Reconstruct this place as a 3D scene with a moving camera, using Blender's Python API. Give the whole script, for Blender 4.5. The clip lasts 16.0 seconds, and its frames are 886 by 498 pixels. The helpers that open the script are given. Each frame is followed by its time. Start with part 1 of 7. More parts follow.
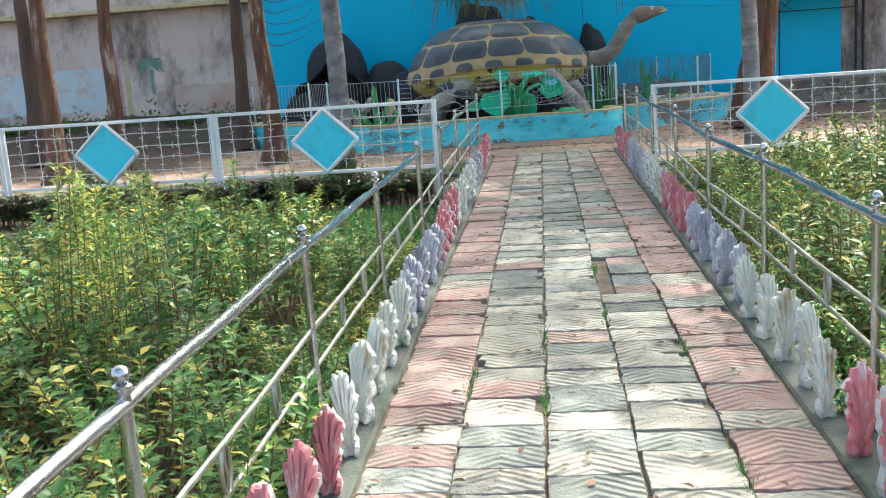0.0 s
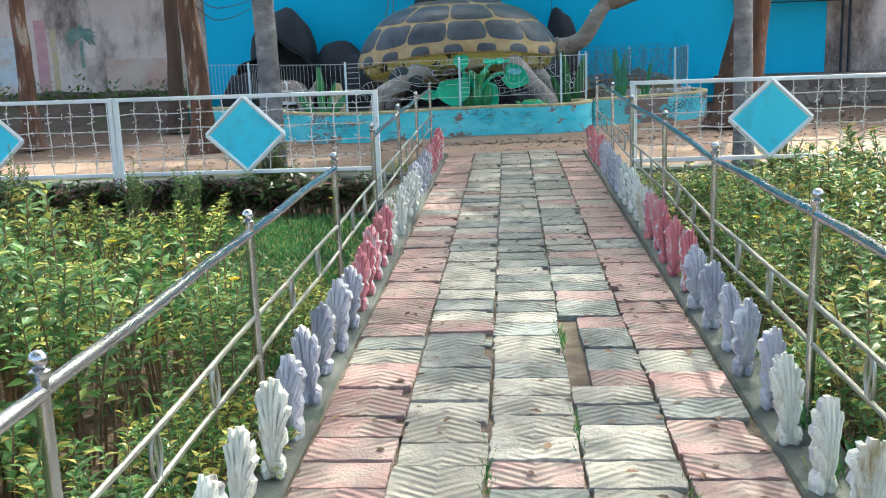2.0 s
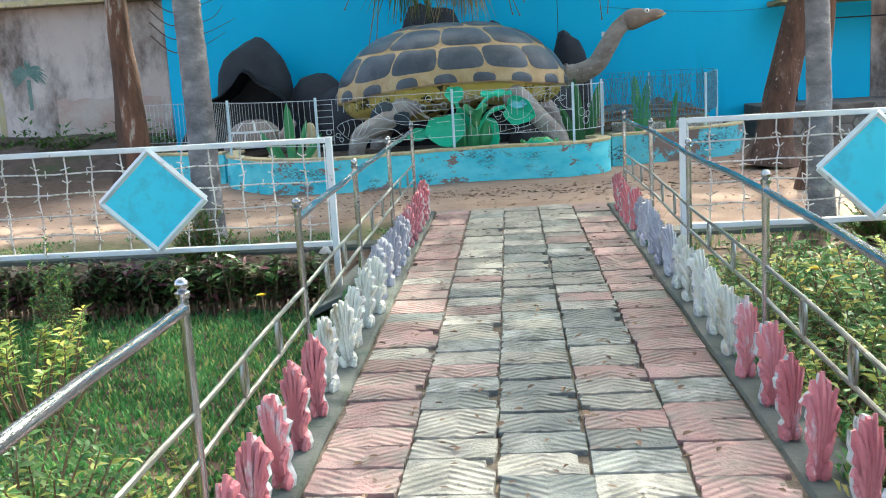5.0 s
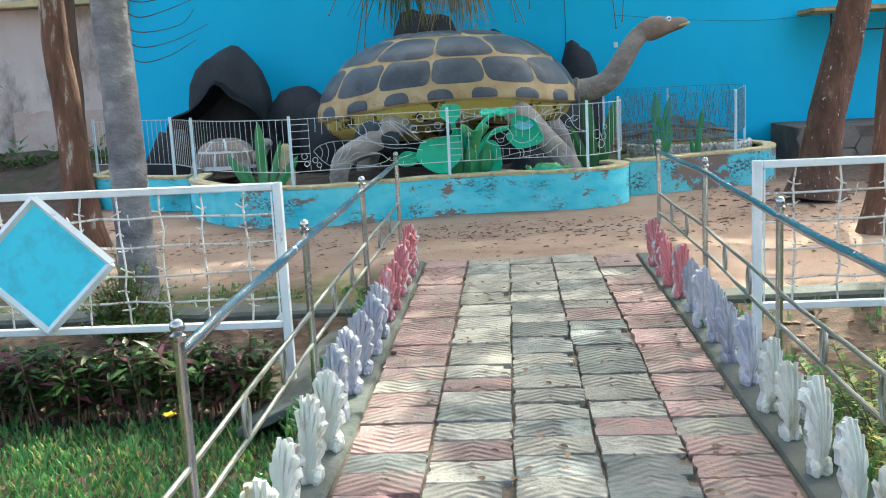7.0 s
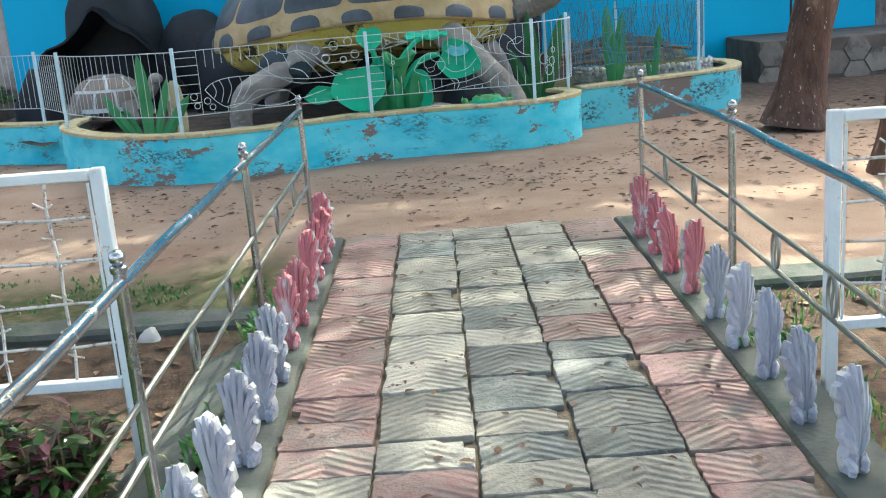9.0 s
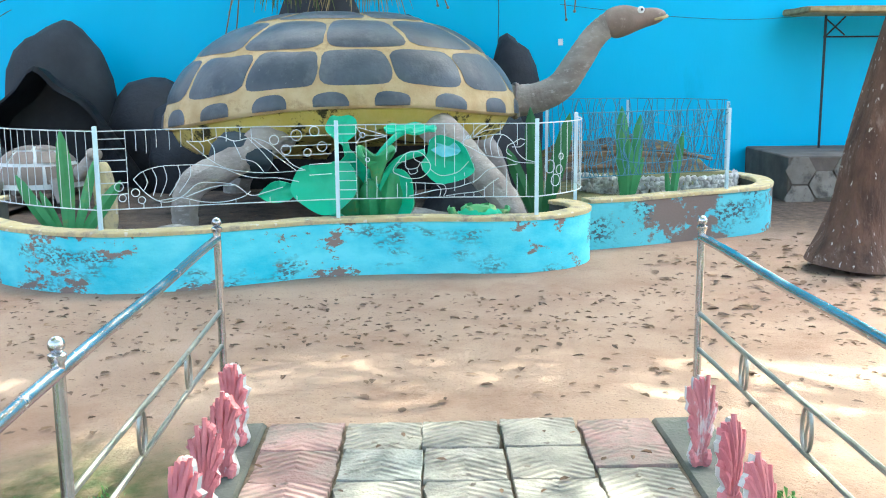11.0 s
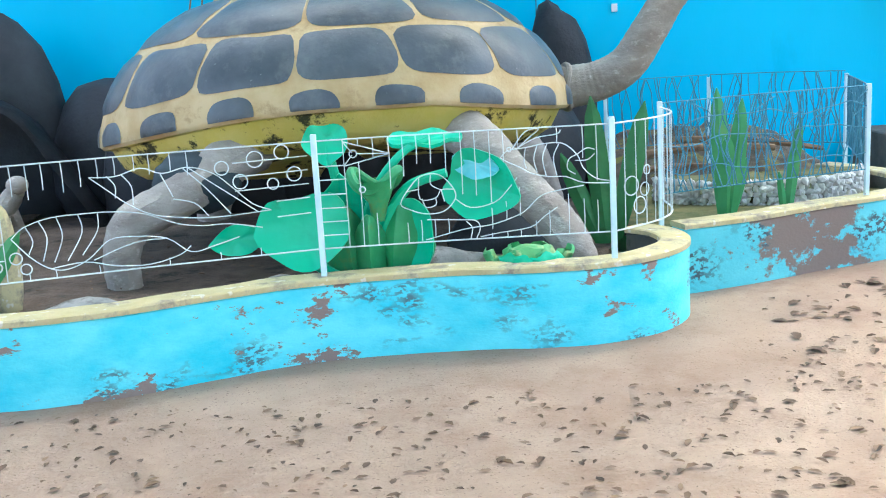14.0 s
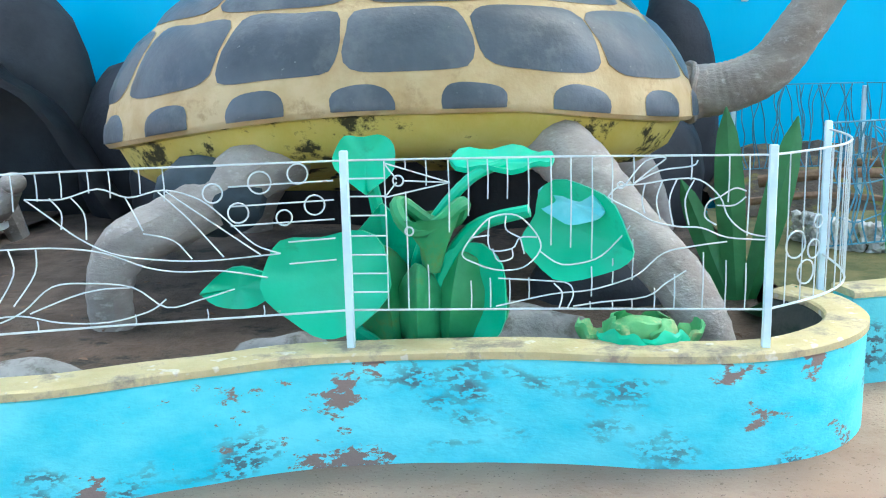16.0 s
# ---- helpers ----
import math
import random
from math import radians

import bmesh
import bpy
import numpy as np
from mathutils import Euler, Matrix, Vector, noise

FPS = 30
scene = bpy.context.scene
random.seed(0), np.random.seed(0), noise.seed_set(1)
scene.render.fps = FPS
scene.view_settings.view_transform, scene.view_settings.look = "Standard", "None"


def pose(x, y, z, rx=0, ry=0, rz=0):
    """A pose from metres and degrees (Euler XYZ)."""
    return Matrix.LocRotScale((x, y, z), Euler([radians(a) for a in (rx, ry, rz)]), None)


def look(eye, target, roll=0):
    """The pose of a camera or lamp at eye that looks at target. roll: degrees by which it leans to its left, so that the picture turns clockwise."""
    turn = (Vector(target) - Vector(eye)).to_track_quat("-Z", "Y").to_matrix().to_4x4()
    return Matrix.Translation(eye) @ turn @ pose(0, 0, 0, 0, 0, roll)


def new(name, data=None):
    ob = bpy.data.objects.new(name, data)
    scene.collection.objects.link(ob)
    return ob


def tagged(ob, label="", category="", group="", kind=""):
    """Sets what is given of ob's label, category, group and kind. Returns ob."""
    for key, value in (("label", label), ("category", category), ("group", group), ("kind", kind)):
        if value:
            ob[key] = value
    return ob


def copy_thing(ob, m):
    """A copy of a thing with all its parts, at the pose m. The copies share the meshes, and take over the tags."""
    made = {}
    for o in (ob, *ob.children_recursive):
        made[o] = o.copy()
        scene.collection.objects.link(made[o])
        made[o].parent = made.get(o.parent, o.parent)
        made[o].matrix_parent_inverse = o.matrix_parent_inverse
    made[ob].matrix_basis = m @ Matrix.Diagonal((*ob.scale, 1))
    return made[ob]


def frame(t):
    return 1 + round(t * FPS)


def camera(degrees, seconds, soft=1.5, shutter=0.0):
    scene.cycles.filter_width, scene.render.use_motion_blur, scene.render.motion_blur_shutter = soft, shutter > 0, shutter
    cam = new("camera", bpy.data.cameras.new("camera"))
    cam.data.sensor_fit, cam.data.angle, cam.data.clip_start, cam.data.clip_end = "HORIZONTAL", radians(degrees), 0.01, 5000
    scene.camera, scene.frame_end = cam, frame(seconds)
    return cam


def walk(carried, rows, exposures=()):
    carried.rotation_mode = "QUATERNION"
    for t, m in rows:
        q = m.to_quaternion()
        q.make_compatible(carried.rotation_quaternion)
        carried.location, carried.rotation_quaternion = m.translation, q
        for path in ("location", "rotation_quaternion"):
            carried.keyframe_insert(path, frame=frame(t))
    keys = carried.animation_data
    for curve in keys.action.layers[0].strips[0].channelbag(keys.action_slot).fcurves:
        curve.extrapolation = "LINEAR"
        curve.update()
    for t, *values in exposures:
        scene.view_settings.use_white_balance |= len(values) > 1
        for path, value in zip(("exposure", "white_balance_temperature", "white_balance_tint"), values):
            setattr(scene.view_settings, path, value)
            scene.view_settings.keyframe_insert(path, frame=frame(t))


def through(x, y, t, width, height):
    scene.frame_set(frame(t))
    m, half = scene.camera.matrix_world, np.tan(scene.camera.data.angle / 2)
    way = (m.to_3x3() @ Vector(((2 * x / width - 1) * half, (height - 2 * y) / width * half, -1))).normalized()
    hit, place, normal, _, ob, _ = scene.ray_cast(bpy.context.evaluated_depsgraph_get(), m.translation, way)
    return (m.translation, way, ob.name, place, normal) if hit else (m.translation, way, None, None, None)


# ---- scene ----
cam = camera(47.2, 16.0, soft=1.1)
PATH = [
    (0, (-0.104, 0.641, 1.31), (-0.314, 2.594, 0.935), -4.1),
    (0.5, (-0.08, 1.005, 1.33), (-0.227, 2.957, 0.92), -3.9),
    (1, (-0.105, 1.459, 1.325), (-0.249, 3.394, 0.84), -4.9),
    (1.5, (-0.057, 1.865, 1.335), (-0.27, 3.805, 0.898), -1.9),
    (2, (-0.061, 2.278, 1.322), (-0.196, 4.229, 0.908), -2.1),
    (2.5, (-0.078, 2.668, 1.333), (-0.17, 4.618, 0.899), -4.0),
    (3, (-0.086, 3.163, 1.326), (-0.309, 5.107, 0.914), -4.3),
    (3.5, (-0.108, 3.573, 1.316), (-0.109, 5.526, 0.887), -5.0),
    (4, (-0.056, 3.96, 1.269), (-0.24, 5.92, 0.917), -3.5),
    (6.5, (-0.077, 6.117, 1.303), (-0.148, 8.084, 0.944), -3.0),
    (7, (-0.125, 6.537, 1.329), (-0.262, 8.503, 0.991), -2.9),
    (7.5, (-0.202, 6.93, 1.325), (-0.361, 8.882, 0.919), -1.8),
    (8, (-0.18, 7.443, 1.312), (-0.331, 9.39, 0.882), -0.2),
    (8.5, (-0.183, 7.834, 1.314), (-0.21, 9.801, 0.952), -2.0),
    (9, (-0.195, 8.25, 1.316), (-0.201, 10.187, 0.817), -4.4),
    (9.5, (-0.165, 8.663, 1.337), (-0.234, 10.617, 0.916), -1.2),
    (10, (-0.182, 9.136, 1.341), (-0.152, 11.097, 0.947), -1.0),
    (12.5, (-0.062, 11.237, 1.427), (-0.028, 13.214, 1.128), -0.1),
    (13, (-0.078, 11.69, 1.391), (-0.036, 13.663, 1.071), -3.0),
    (13.5, (-0.061, 12.074, 1.4), (-0.138, 14.052, 1.11), -1.9),
    (14, (-0.074, 12.501, 1.373), (-0.106, 14.463, 0.983), -3.4),
    (14.5, (-0.097, 12.91, 1.355), (-0.178, 14.876, 0.998), -3.5),
    (15, (-0.069, 13.35, 1.38), (-0.182, 15.307, 0.981), -4.2),
    (15.5, (-0.091, 13.673, 1.371), (-0.217, 15.618, 0.925), -3.9),
    (16, (-0.071, 14.054, 1.361), (-0.266, 16.003, 0.957), -1.3),
]
walk(cam, [(t, look(eye, target, roll)) for t, eye, target, roll in PATH], exposures=[(0, 2.54, 6500, -3), (4, 2.80, 6500, -3), (7, 2.90, 6550, -2), (9.2, 2.82, 6550, -3), (10.2, 3.24, 6550, -5), (12.4, 3.84, 6350, -5), (16, 3.76, 6350, -5)])

# ---- world, sun, sky ----
SUN_ELEV, SUN_AZ = 47.0, 24.0   # degrees; azimuth clockwise from +y
world = bpy.data.worlds.new("world")
scene.world = world
world.use_nodes = True
_wn, _wl = world.node_tree.nodes, world.node_tree.links
_sky = _wn.new("ShaderNodeTexSky")
_sky.sky_type = "NISHITA"
_sky.sun_disc = False
_sky.sun_elevation = radians(SUN_ELEV)
_sky.sun_rotation = radians(SUN_AZ)
_sky.dust_density = 7.0
_sky.air_density = 0.6
_wl.new(_sky.outputs[0], _wn["Background"].inputs[0])
_wn["Background"].inputs[1].default_value = 0.15
sun = new("sun", bpy.data.lights.new("sun", "SUN"))
sun.data.energy = 1.25
sun.data.angle = radians(0.6)
sun.data.color = (1.0, 0.95, 0.86)
_d = Vector((math.sin(radians(SUN_AZ)) * math.cos(radians(SUN_ELEV)), math.cos(radians(SUN_AZ)) * math.cos(radians(SUN_ELEV)), math.sin(radians(SUN_ELEV))))
sun.matrix_world = look(_d * 40, (0, 0, 0))


# ---- materials ----
def surf(name, c1, c2, scale=4.0, rough=0.8, bump=0.3, bscale=60.0, metal=0.0, dirt=None, dirt_scale=2.0, dirt_lo=0.52, dirt_hi=0.62,
         rand=0.0, speck=None, speck_scale=40.0, speck_lo=0.62, stretch=(1, 1, 1), island=0.0, spec=0.4, bdist=0.01, speck_mask=0.0):
    """A painted, earthy or worn surface: two tones by broad noise, dirt patches with their own edge, small specks, fine relief."""
    m = bpy.data.materials.new(name)
    m.use_nodes = True
    n, l = m.node_tree.nodes, m.node_tree.links
    b = n["Principled BSDF"]
    tc = n.new("ShaderNodeTexCoord")
    info = n.new("ShaderNodeObjectInfo")
    sh = n.new("ShaderNodeVectorMath")
    sh.operation = "MULTIPLY_ADD"
    sh.inputs[1].default_value = stretch
    l.new(tc.outputs["Object"], sh.inputs[0])
    off = n.new("ShaderNodeVectorMath")
    off.operation = "SCALE"
    off.inputs[0].default_value = (17.3, 9.1, 23.7)
    l.new(info.outputs["Random"], off.inputs["Scale"])
    l.new(off.outputs[0], sh.inputs[2])
    co = sh.outputs[0]

    def noise_tex(s, detail=6.0, r=0.6):
        t = n.new("ShaderNodeTexNoise")
        t.inputs["Scale"].default_value, t.inputs["Detail"].default_value, t.inputs["Roughness"].default_value = s, detail, r
        l.new(co, t.inputs["Vector"])
        return t.outputs["Fac"]

    def ramp(fac, lo, hi):
        r = n.new("ShaderNodeMapRange")
        r.inputs["From Min"].default_value, r.inputs["From Max"].default_value = lo, hi
        l.new(fac, r.inputs["Value"])
        return r.outputs[0]

    def mix(fac, a, bb):
        x = n.new("ShaderNodeMix")
        x.data_type = "RGBA"
        l.new(fac, x.inputs["Factor"])
        for sock, v in ((x.inputs["A"], a), (x.inputs["B"], bb)):
            if isinstance(v, tuple):
                sock.default_value = (*v, 1)
            else:
                l.new(v, sock)
        return x.outputs["Result"]

    broad = noise_tex(scale)
    col = mix(ramp(broad, 0.35, 0.65), c1, c2)
    if rand or island:
        src = info.outputs["Random"]
        if island:
            geo = n.new("ShaderNodeNewGeometry")
            src = geo.outputs["Random Per Island"]
        hs = n.new("ShaderNodeHueSaturation")
        k = max(rand, island)
        r = n.new("ShaderNodeMapRange")
        r.inputs["To Min"].default_value, r.inputs["To Max"].default_value = 1 - k, 1 + k
        l.new(src, r.inputs["Value"])
        l.new(r.outputs[0], hs.inputs["Value"])
        l.new(col, hs.inputs["Color"])
        col = hs.outputs[0]
    fine = noise_tex(bscale, 4.0)
    if speck:
        sf = ramp(noise_tex(speck_scale, 3.0 if speck_mask else 2.0), speck_lo, speck_lo + 0.06)
        if speck_mask:   # the specks come in clusters
            k = n.new("ShaderNodeMath")
            k.operation = "MULTIPLY"
            l.new(sf, k.inputs[0])
            l.new(ramp(noise_tex(speck_mask, 3.0), 0.53, 0.62), k.inputs[1])
            sf = k.outputs[0]
        col = mix(sf, col, speck)
    rv = rough
    if dirt:
        d = ramp(noise_tex(dirt_scale, 9.0, 0.72), dirt_lo, dirt_hi)
        col = mix(d, col, dirt)
        r = n.new("ShaderNodeMapRange")
        r.inputs["To Min"].default_value, r.inputs["To Max"].default_value = rough, min(1.0, rough + 0.3)
        l.new(d, r.inputs["Value"])
        l.new(r.outputs[0], b.inputs["Roughness"])
    else:
        r = n.new("ShaderNodeMapRange")
        r.inputs["To Min"].default_value, r.inputs["To Max"].default_value = max(0.04, rough - 0.12), min(1.0, rough + 0.12)
        l.new(broad, r.inputs["Value"])
        l.new(r.outputs[0], b.inputs["Roughness"])
    l.new(col, b.inputs["Base Color"])
    b.inputs["Metallic"].default_value = metal
    b.inputs["Specular IOR Level"].default_value = spec
    if bump:
        bp = n.new("ShaderNodeBump")
        bp.inputs["Strength"].default_value, bp.inputs["Distance"].default_value = bump, bdist
        l.new(fine, bp.inputs["Height"])
        l.new(bp.outputs[0], b.inputs["Normal"])
    return m


def tile_material(name, c1, c2, c3):
    """A pressed cement paver with chevron ridges, worn and stained; each piece has its own tone."""
    m = surf(name, c1, c2, 5.0, 0.88, 0.0, rand=0.30, dirt=c3, dirt_scale=4.0, dirt_lo=0.44, dirt_hi=0.62, speck=(0.15, 0.12, 0.10), speck_scale=20, speck_lo=0.60, speck_mask=5.0)
    n, l = m.node_tree.nodes, m.node_tree.links
    b = n["Principled BSDF"]
    tc = n.new("ShaderNodeTexCoord")
    sep = n.new("ShaderNodeSeparateXYZ")
    l.new(tc.outputs["Object"], sep.inputs[0])

    def calc(op, a, c=None):
        x = n.new("ShaderNodeMath")
        x.operation = op
        for i, v in enumerate((a, c)):
            if v is None:
                continue
            if isinstance(v, (int, float)):
                x.inputs[i].default_value = v
            else:
                l.new(v, x.inputs[i])
        return x.outputs[0]

    ax = calc("ABSOLUTE", sep.outputs["X"])
    v = calc("ADD", sep.outputs["Y"], calc("MULTIPLY", ax, 0.62))
    warp = n.new("ShaderNodeTexNoise")
    warp.inputs["Scale"].default_value = 14.0
    l.new(tc.outputs["Object"], warp.inputs["Vector"])
    v = calc("ADD", v, calc("MULTIPLY", warp.outputs["Fac"], 0.018))
    wave = calc("SINE", calc("MULTIPLY", v, 2 * math.pi / 0.043))
    worn = n.new("ShaderNodeTexNoise")
    worn.inputs["Scale"].default_value, worn.inputs["Detail"].default_value = 4.5, 3.0
    info = n.new("ShaderNodeObjectInfo")
    off = n.new("ShaderNodeVectorMath")
    off.operation = "MULTIPLY_ADD"
    off.inputs[1].default_value = (40, 40, 40)
    l.new(info.outputs["Random"], off.inputs[0])
    l.new(tc.outputs["Object"], off.inputs[2])
    l.new(off.outputs[0], worn.inputs["Vector"])
    keep = n.new("ShaderNodeMapRange")
    keep.inputs["From Min"].default_value, keep.inputs["From Max"].default_value = 0.39, 0.56
    l.new(worn.outputs["Fac"], keep.inputs["Value"])
    grain = n.new("ShaderNodeTexNoise")
    grain.inputs["Scale"].default_value = 90.0
    l.new(off.outputs[0], grain.inputs["Vector"])
    height = calc("ADD", calc("MULTIPLY", calc("MULTIPLY", wave, keep.outputs[0]), 0.5), calc("MULTIPLY", grain.outputs["Fac"], 0.5))
    bp = n.new("ShaderNodeBump")
    bp.inputs["Strength"].default_value, bp.inputs["Distance"].default_value = 0.8, 0.014
    l.new(height, bp.inputs["Height"])
    l.new(bp.outputs[0], b.inputs["Normal"])
    # darker colour in the grooves, weaker where the ridges are worn
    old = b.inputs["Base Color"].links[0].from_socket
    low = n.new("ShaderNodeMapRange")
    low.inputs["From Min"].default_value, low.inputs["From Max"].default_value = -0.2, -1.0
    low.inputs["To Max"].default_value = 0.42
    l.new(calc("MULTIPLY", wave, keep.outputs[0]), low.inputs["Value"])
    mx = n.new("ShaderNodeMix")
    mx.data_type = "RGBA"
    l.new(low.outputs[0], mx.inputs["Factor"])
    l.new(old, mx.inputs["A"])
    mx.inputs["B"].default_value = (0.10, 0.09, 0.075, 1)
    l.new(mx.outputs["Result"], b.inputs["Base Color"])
    return m


def leaf_material(name, c1, c2, warm, share=0.12, rough=0.5, through=0.35):
    """Leaves: each leaf its own green, some in the warm colour; a little light passes through."""
    m = bpy.data.materials.new(name)
    m.use_nodes = True
    n, l = m.node_tree.nodes, m.node_tree.links
    b = n["Principled BSDF"]
    geo = n.new("ShaderNodeNewGeometry")
    rp = n.new("ShaderNodeValToRGB")
    rp.color_ramp.elements[0].color, rp.color_ramp.elements[1].color = (*c1, 1), (*c2, 1)
    rp.color_ramp.elements[1].position = 1 - share * 1.6
    e = rp.color_ramp.elements.new(1 - share * 0.6)
    e.color = (*warm, 1)
    l.new(geo.outputs["Random Per Island"], rp.inputs[0])
    tc = n.new("ShaderNodeTexCoord")
    t = n.new("ShaderNodeTexNoise")
    t.inputs["Scale"].default_value = 2.5
    l.new(tc.outputs["Object"], t.inputs["Vector"])
    info = n.new("ShaderNodeObjectInfo")
    hs = n.new("ShaderNodeHueSaturation")
    add = n.new("ShaderNodeMath")
    add.operation = "MULTIPLY_ADD"
    add.inputs[1].default_value, add.inputs[2].default_value = 0.5, 0.5
    l.new(info.outputs["Random"], add.inputs[0])
    a2 = n.new("ShaderNodeMath")
    l.new(add.outputs[0], a2.inputs[0])
    l.new(t.outputs["Fac"], a2.inputs[1])
    l.new(a2.outputs[0], hs.inputs["Value"])
    l.new(rp.outputs[0], hs.inputs["Color"])
    l.new(hs.outputs[0], b.inputs["Base Color"])
    b.inputs["Roughness"].default_value = rough
    b.inputs["Specular IOR Level"].default_value = 0.35
    tr = n.new("ShaderNodeBsdfTranslucent")
    l.new(hs.outputs[0], tr.inputs["Color"])
    mx = n.new("ShaderNodeMixShader")
    mx.inputs[0].default_value = through
    l.new(b.outputs[0], mx.inputs[1])
    l.new(tr.outputs[0], mx.inputs[2])
    l.new(mx.outputs[0], n["Material Output"].inputs["Surface"])
    return m


def ground_material():
    """Trodden sand in the yard, dark soil in the beds, a worn grassy patch by the kerb."""
    m = surf("yard_ground", (0.262, 0.174, 0.127), (0.348, 0.248, 0.19), 1.1, 0.95, 0.6, 55.0, dirt=(0.22, 0.13, 0.09), dirt_scale=1.4, dirt_lo=0.50, dirt_hi=0.72,
             speck=(0.15, 0.10, 0.07), speck_scale=70, speck_lo=0.64, bdist=0.012)
    n, l = m.node_tree.nodes, m.node_tree.links
    b = n["Principled BSDF"]
    tc = n.new("ShaderNodeTexCoord")
    sep = n.new("ShaderNodeSeparateXYZ")
    l.new(tc.outputs["Object"], sep.inputs[0])
    wob = n.new("ShaderNodeTexNoise")
    wob.inputs["Scale"].default_value, wob.inputs["Detail"].default_value = 2.2, 6.0
    l.new(tc.outputs["Object"], wob.inputs["Vector"])

    def band(sock, lo, hi, amount):
        a = n.new("ShaderNodeMath")
        a.operation = "MULTIPLY_ADD"
        a.inputs[1].default_value = amount
        l.new(wob.outputs["Fac"], a.inputs[0])
        l.new(sock, a.inputs[2])
        r = n.new("ShaderNodeMapRange")
        r.inputs["From Min"].default_value, r.inputs["From Max"].default_value = lo + amount / 2, hi + amount / 2
        l.new(a.outputs[0], r.inputs["Value"])
        return r.outputs[0]

    def mul(a, c):
        x = n.new("ShaderNodeMath")
        x.operation = "MULTIPLY"
        l.new(a, x.inputs[0])
        l.new(c, x.inputs[1])
        return x.outputs[0]

    def over(fac, colour):
        old = b.inputs["Base Color"].links[0].from_socket
        x = n.new("ShaderNodeMix")
        x.data_type = "RGBA"
        l.new(fac, x.inputs["Factor"])
        l.new(old, x.inputs["A"])
        if isinstance(colour, tuple):
            x.inputs["B"].default_value = (*colour, 1)
        else:
            l.new(colour, x.inputs["B"])
        l.new(x.outputs["Result"], b.inputs["Base Color"])

    soil = n.new("ShaderNodeTexNoise")
    soil.inputs["Scale"].default_value, soil.inputs["Detail"].default_value = 14.0, 8.0
    l.new(tc.outputs["Object"], soil.inputs["Vector"])
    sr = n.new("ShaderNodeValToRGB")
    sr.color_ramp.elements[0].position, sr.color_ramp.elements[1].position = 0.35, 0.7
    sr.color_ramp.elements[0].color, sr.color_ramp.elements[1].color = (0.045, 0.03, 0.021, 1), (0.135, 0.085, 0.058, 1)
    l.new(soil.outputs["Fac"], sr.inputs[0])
    gr = n.new("ShaderNodeValToRGB")
    gr.color_ramp.elements[0].position, gr.color_ramp.elements[1].position = 0.4, 0.65
    gr.color_ramp.elements[0].color, gr.color_ramp.elements[1].color = (0.05, 0.064, 0.02, 1), (0.13, 0.10, 0.055, 1)
    l.new(soil.outputs["Fac"], gr.inputs[0])
    # grassy strip beyond the kerb on the -x side
    over(mul(mul(band(sep.outputs["Y"], 12.8, 12.95, 0.2), band(sep.outputs["Y"], 14.0, 13.5, 0.6)), band(sep.outputs["X"], -0.9, -1.1, 0.2)), gr.outputs[0])
    # beds
    over(band(sep.outputs["Y"], 12.9, 12.7, 0.1), sr.outputs[0])
    # dark leaf mould towards the old plaster wall
    over(mul(band(sep.outputs["X"], -5.2, -6.2, 0.8), band(sep.outputs["Y"], 14.6, 15.8, 1.2)), sr.outputs[0])
    # brown earth and litter round the leaning tree
    over(mul(band(sep.outputs["X"], 2.6, 4.4, 1.0), band(sep.outputs["Y"], 16.6, 18.0, 1.0)), sr.outputs[0])
    # dark soil at the far wall's foot, with its shade put into the colour
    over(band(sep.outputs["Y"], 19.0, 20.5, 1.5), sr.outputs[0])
    return m


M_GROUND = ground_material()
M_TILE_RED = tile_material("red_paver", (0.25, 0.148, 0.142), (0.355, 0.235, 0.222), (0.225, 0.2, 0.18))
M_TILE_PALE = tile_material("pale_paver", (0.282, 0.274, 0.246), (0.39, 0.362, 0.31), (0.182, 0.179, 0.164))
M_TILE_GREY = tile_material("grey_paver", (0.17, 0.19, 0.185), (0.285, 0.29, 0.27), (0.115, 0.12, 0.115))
M_KERB = surf("kerb_concrete", (0.075, 0.085, 0.080), (0.135, 0.14, 0.128), 3.0, 0.9, 0.5, 45, dirt=(0.06, 0.085, 0.07), dirt_scale=3.0)
M_JOINT = surf("joint_earth", (0.085, 0.066, 0.05), (0.19, 0.15, 0.115), 9.0, 0.95, 0.8, 60)
M_BLUE = surf("blue_wall_paint", (0.006, 0.47, 0.74), (0.008, 0.51, 0.79), 0.8, 0.62, 0.12, 30, dirt=(0.012, 0.41, 0.62), dirt_scale=0.9, dirt_lo=0.6, dirt_hi=0.8, stretch=(1, 1, 0.4))
M_BEIGE = surf("stained_plaster", (0.50, 0.42, 0.37), (0.62, 0.54, 0.49), 0.9, 0.9, 0.4, 25, dirt=(0.15, 0.115, 0.095), dirt_scale=0.75, dirt_lo=0.47, dirt_hi=0.64, stretch=(1, 1, 0.5))
M_TURQ = surf("turquoise_paint", (0.035, 0.54, 0.68), (0.17, 0.71, 0.79), 2.4, 0.6, 0.4, 35, dirt=(0.25, 0.18, 0.16), dirt_scale=1.6, dirt_lo=0.575, dirt_hi=0.585, speck=(0.08, 0.16, 0.19), speck_scale=30.0, speck_lo=0.47, speck_mask=1.9, stretch=(1, 1, 1.9))
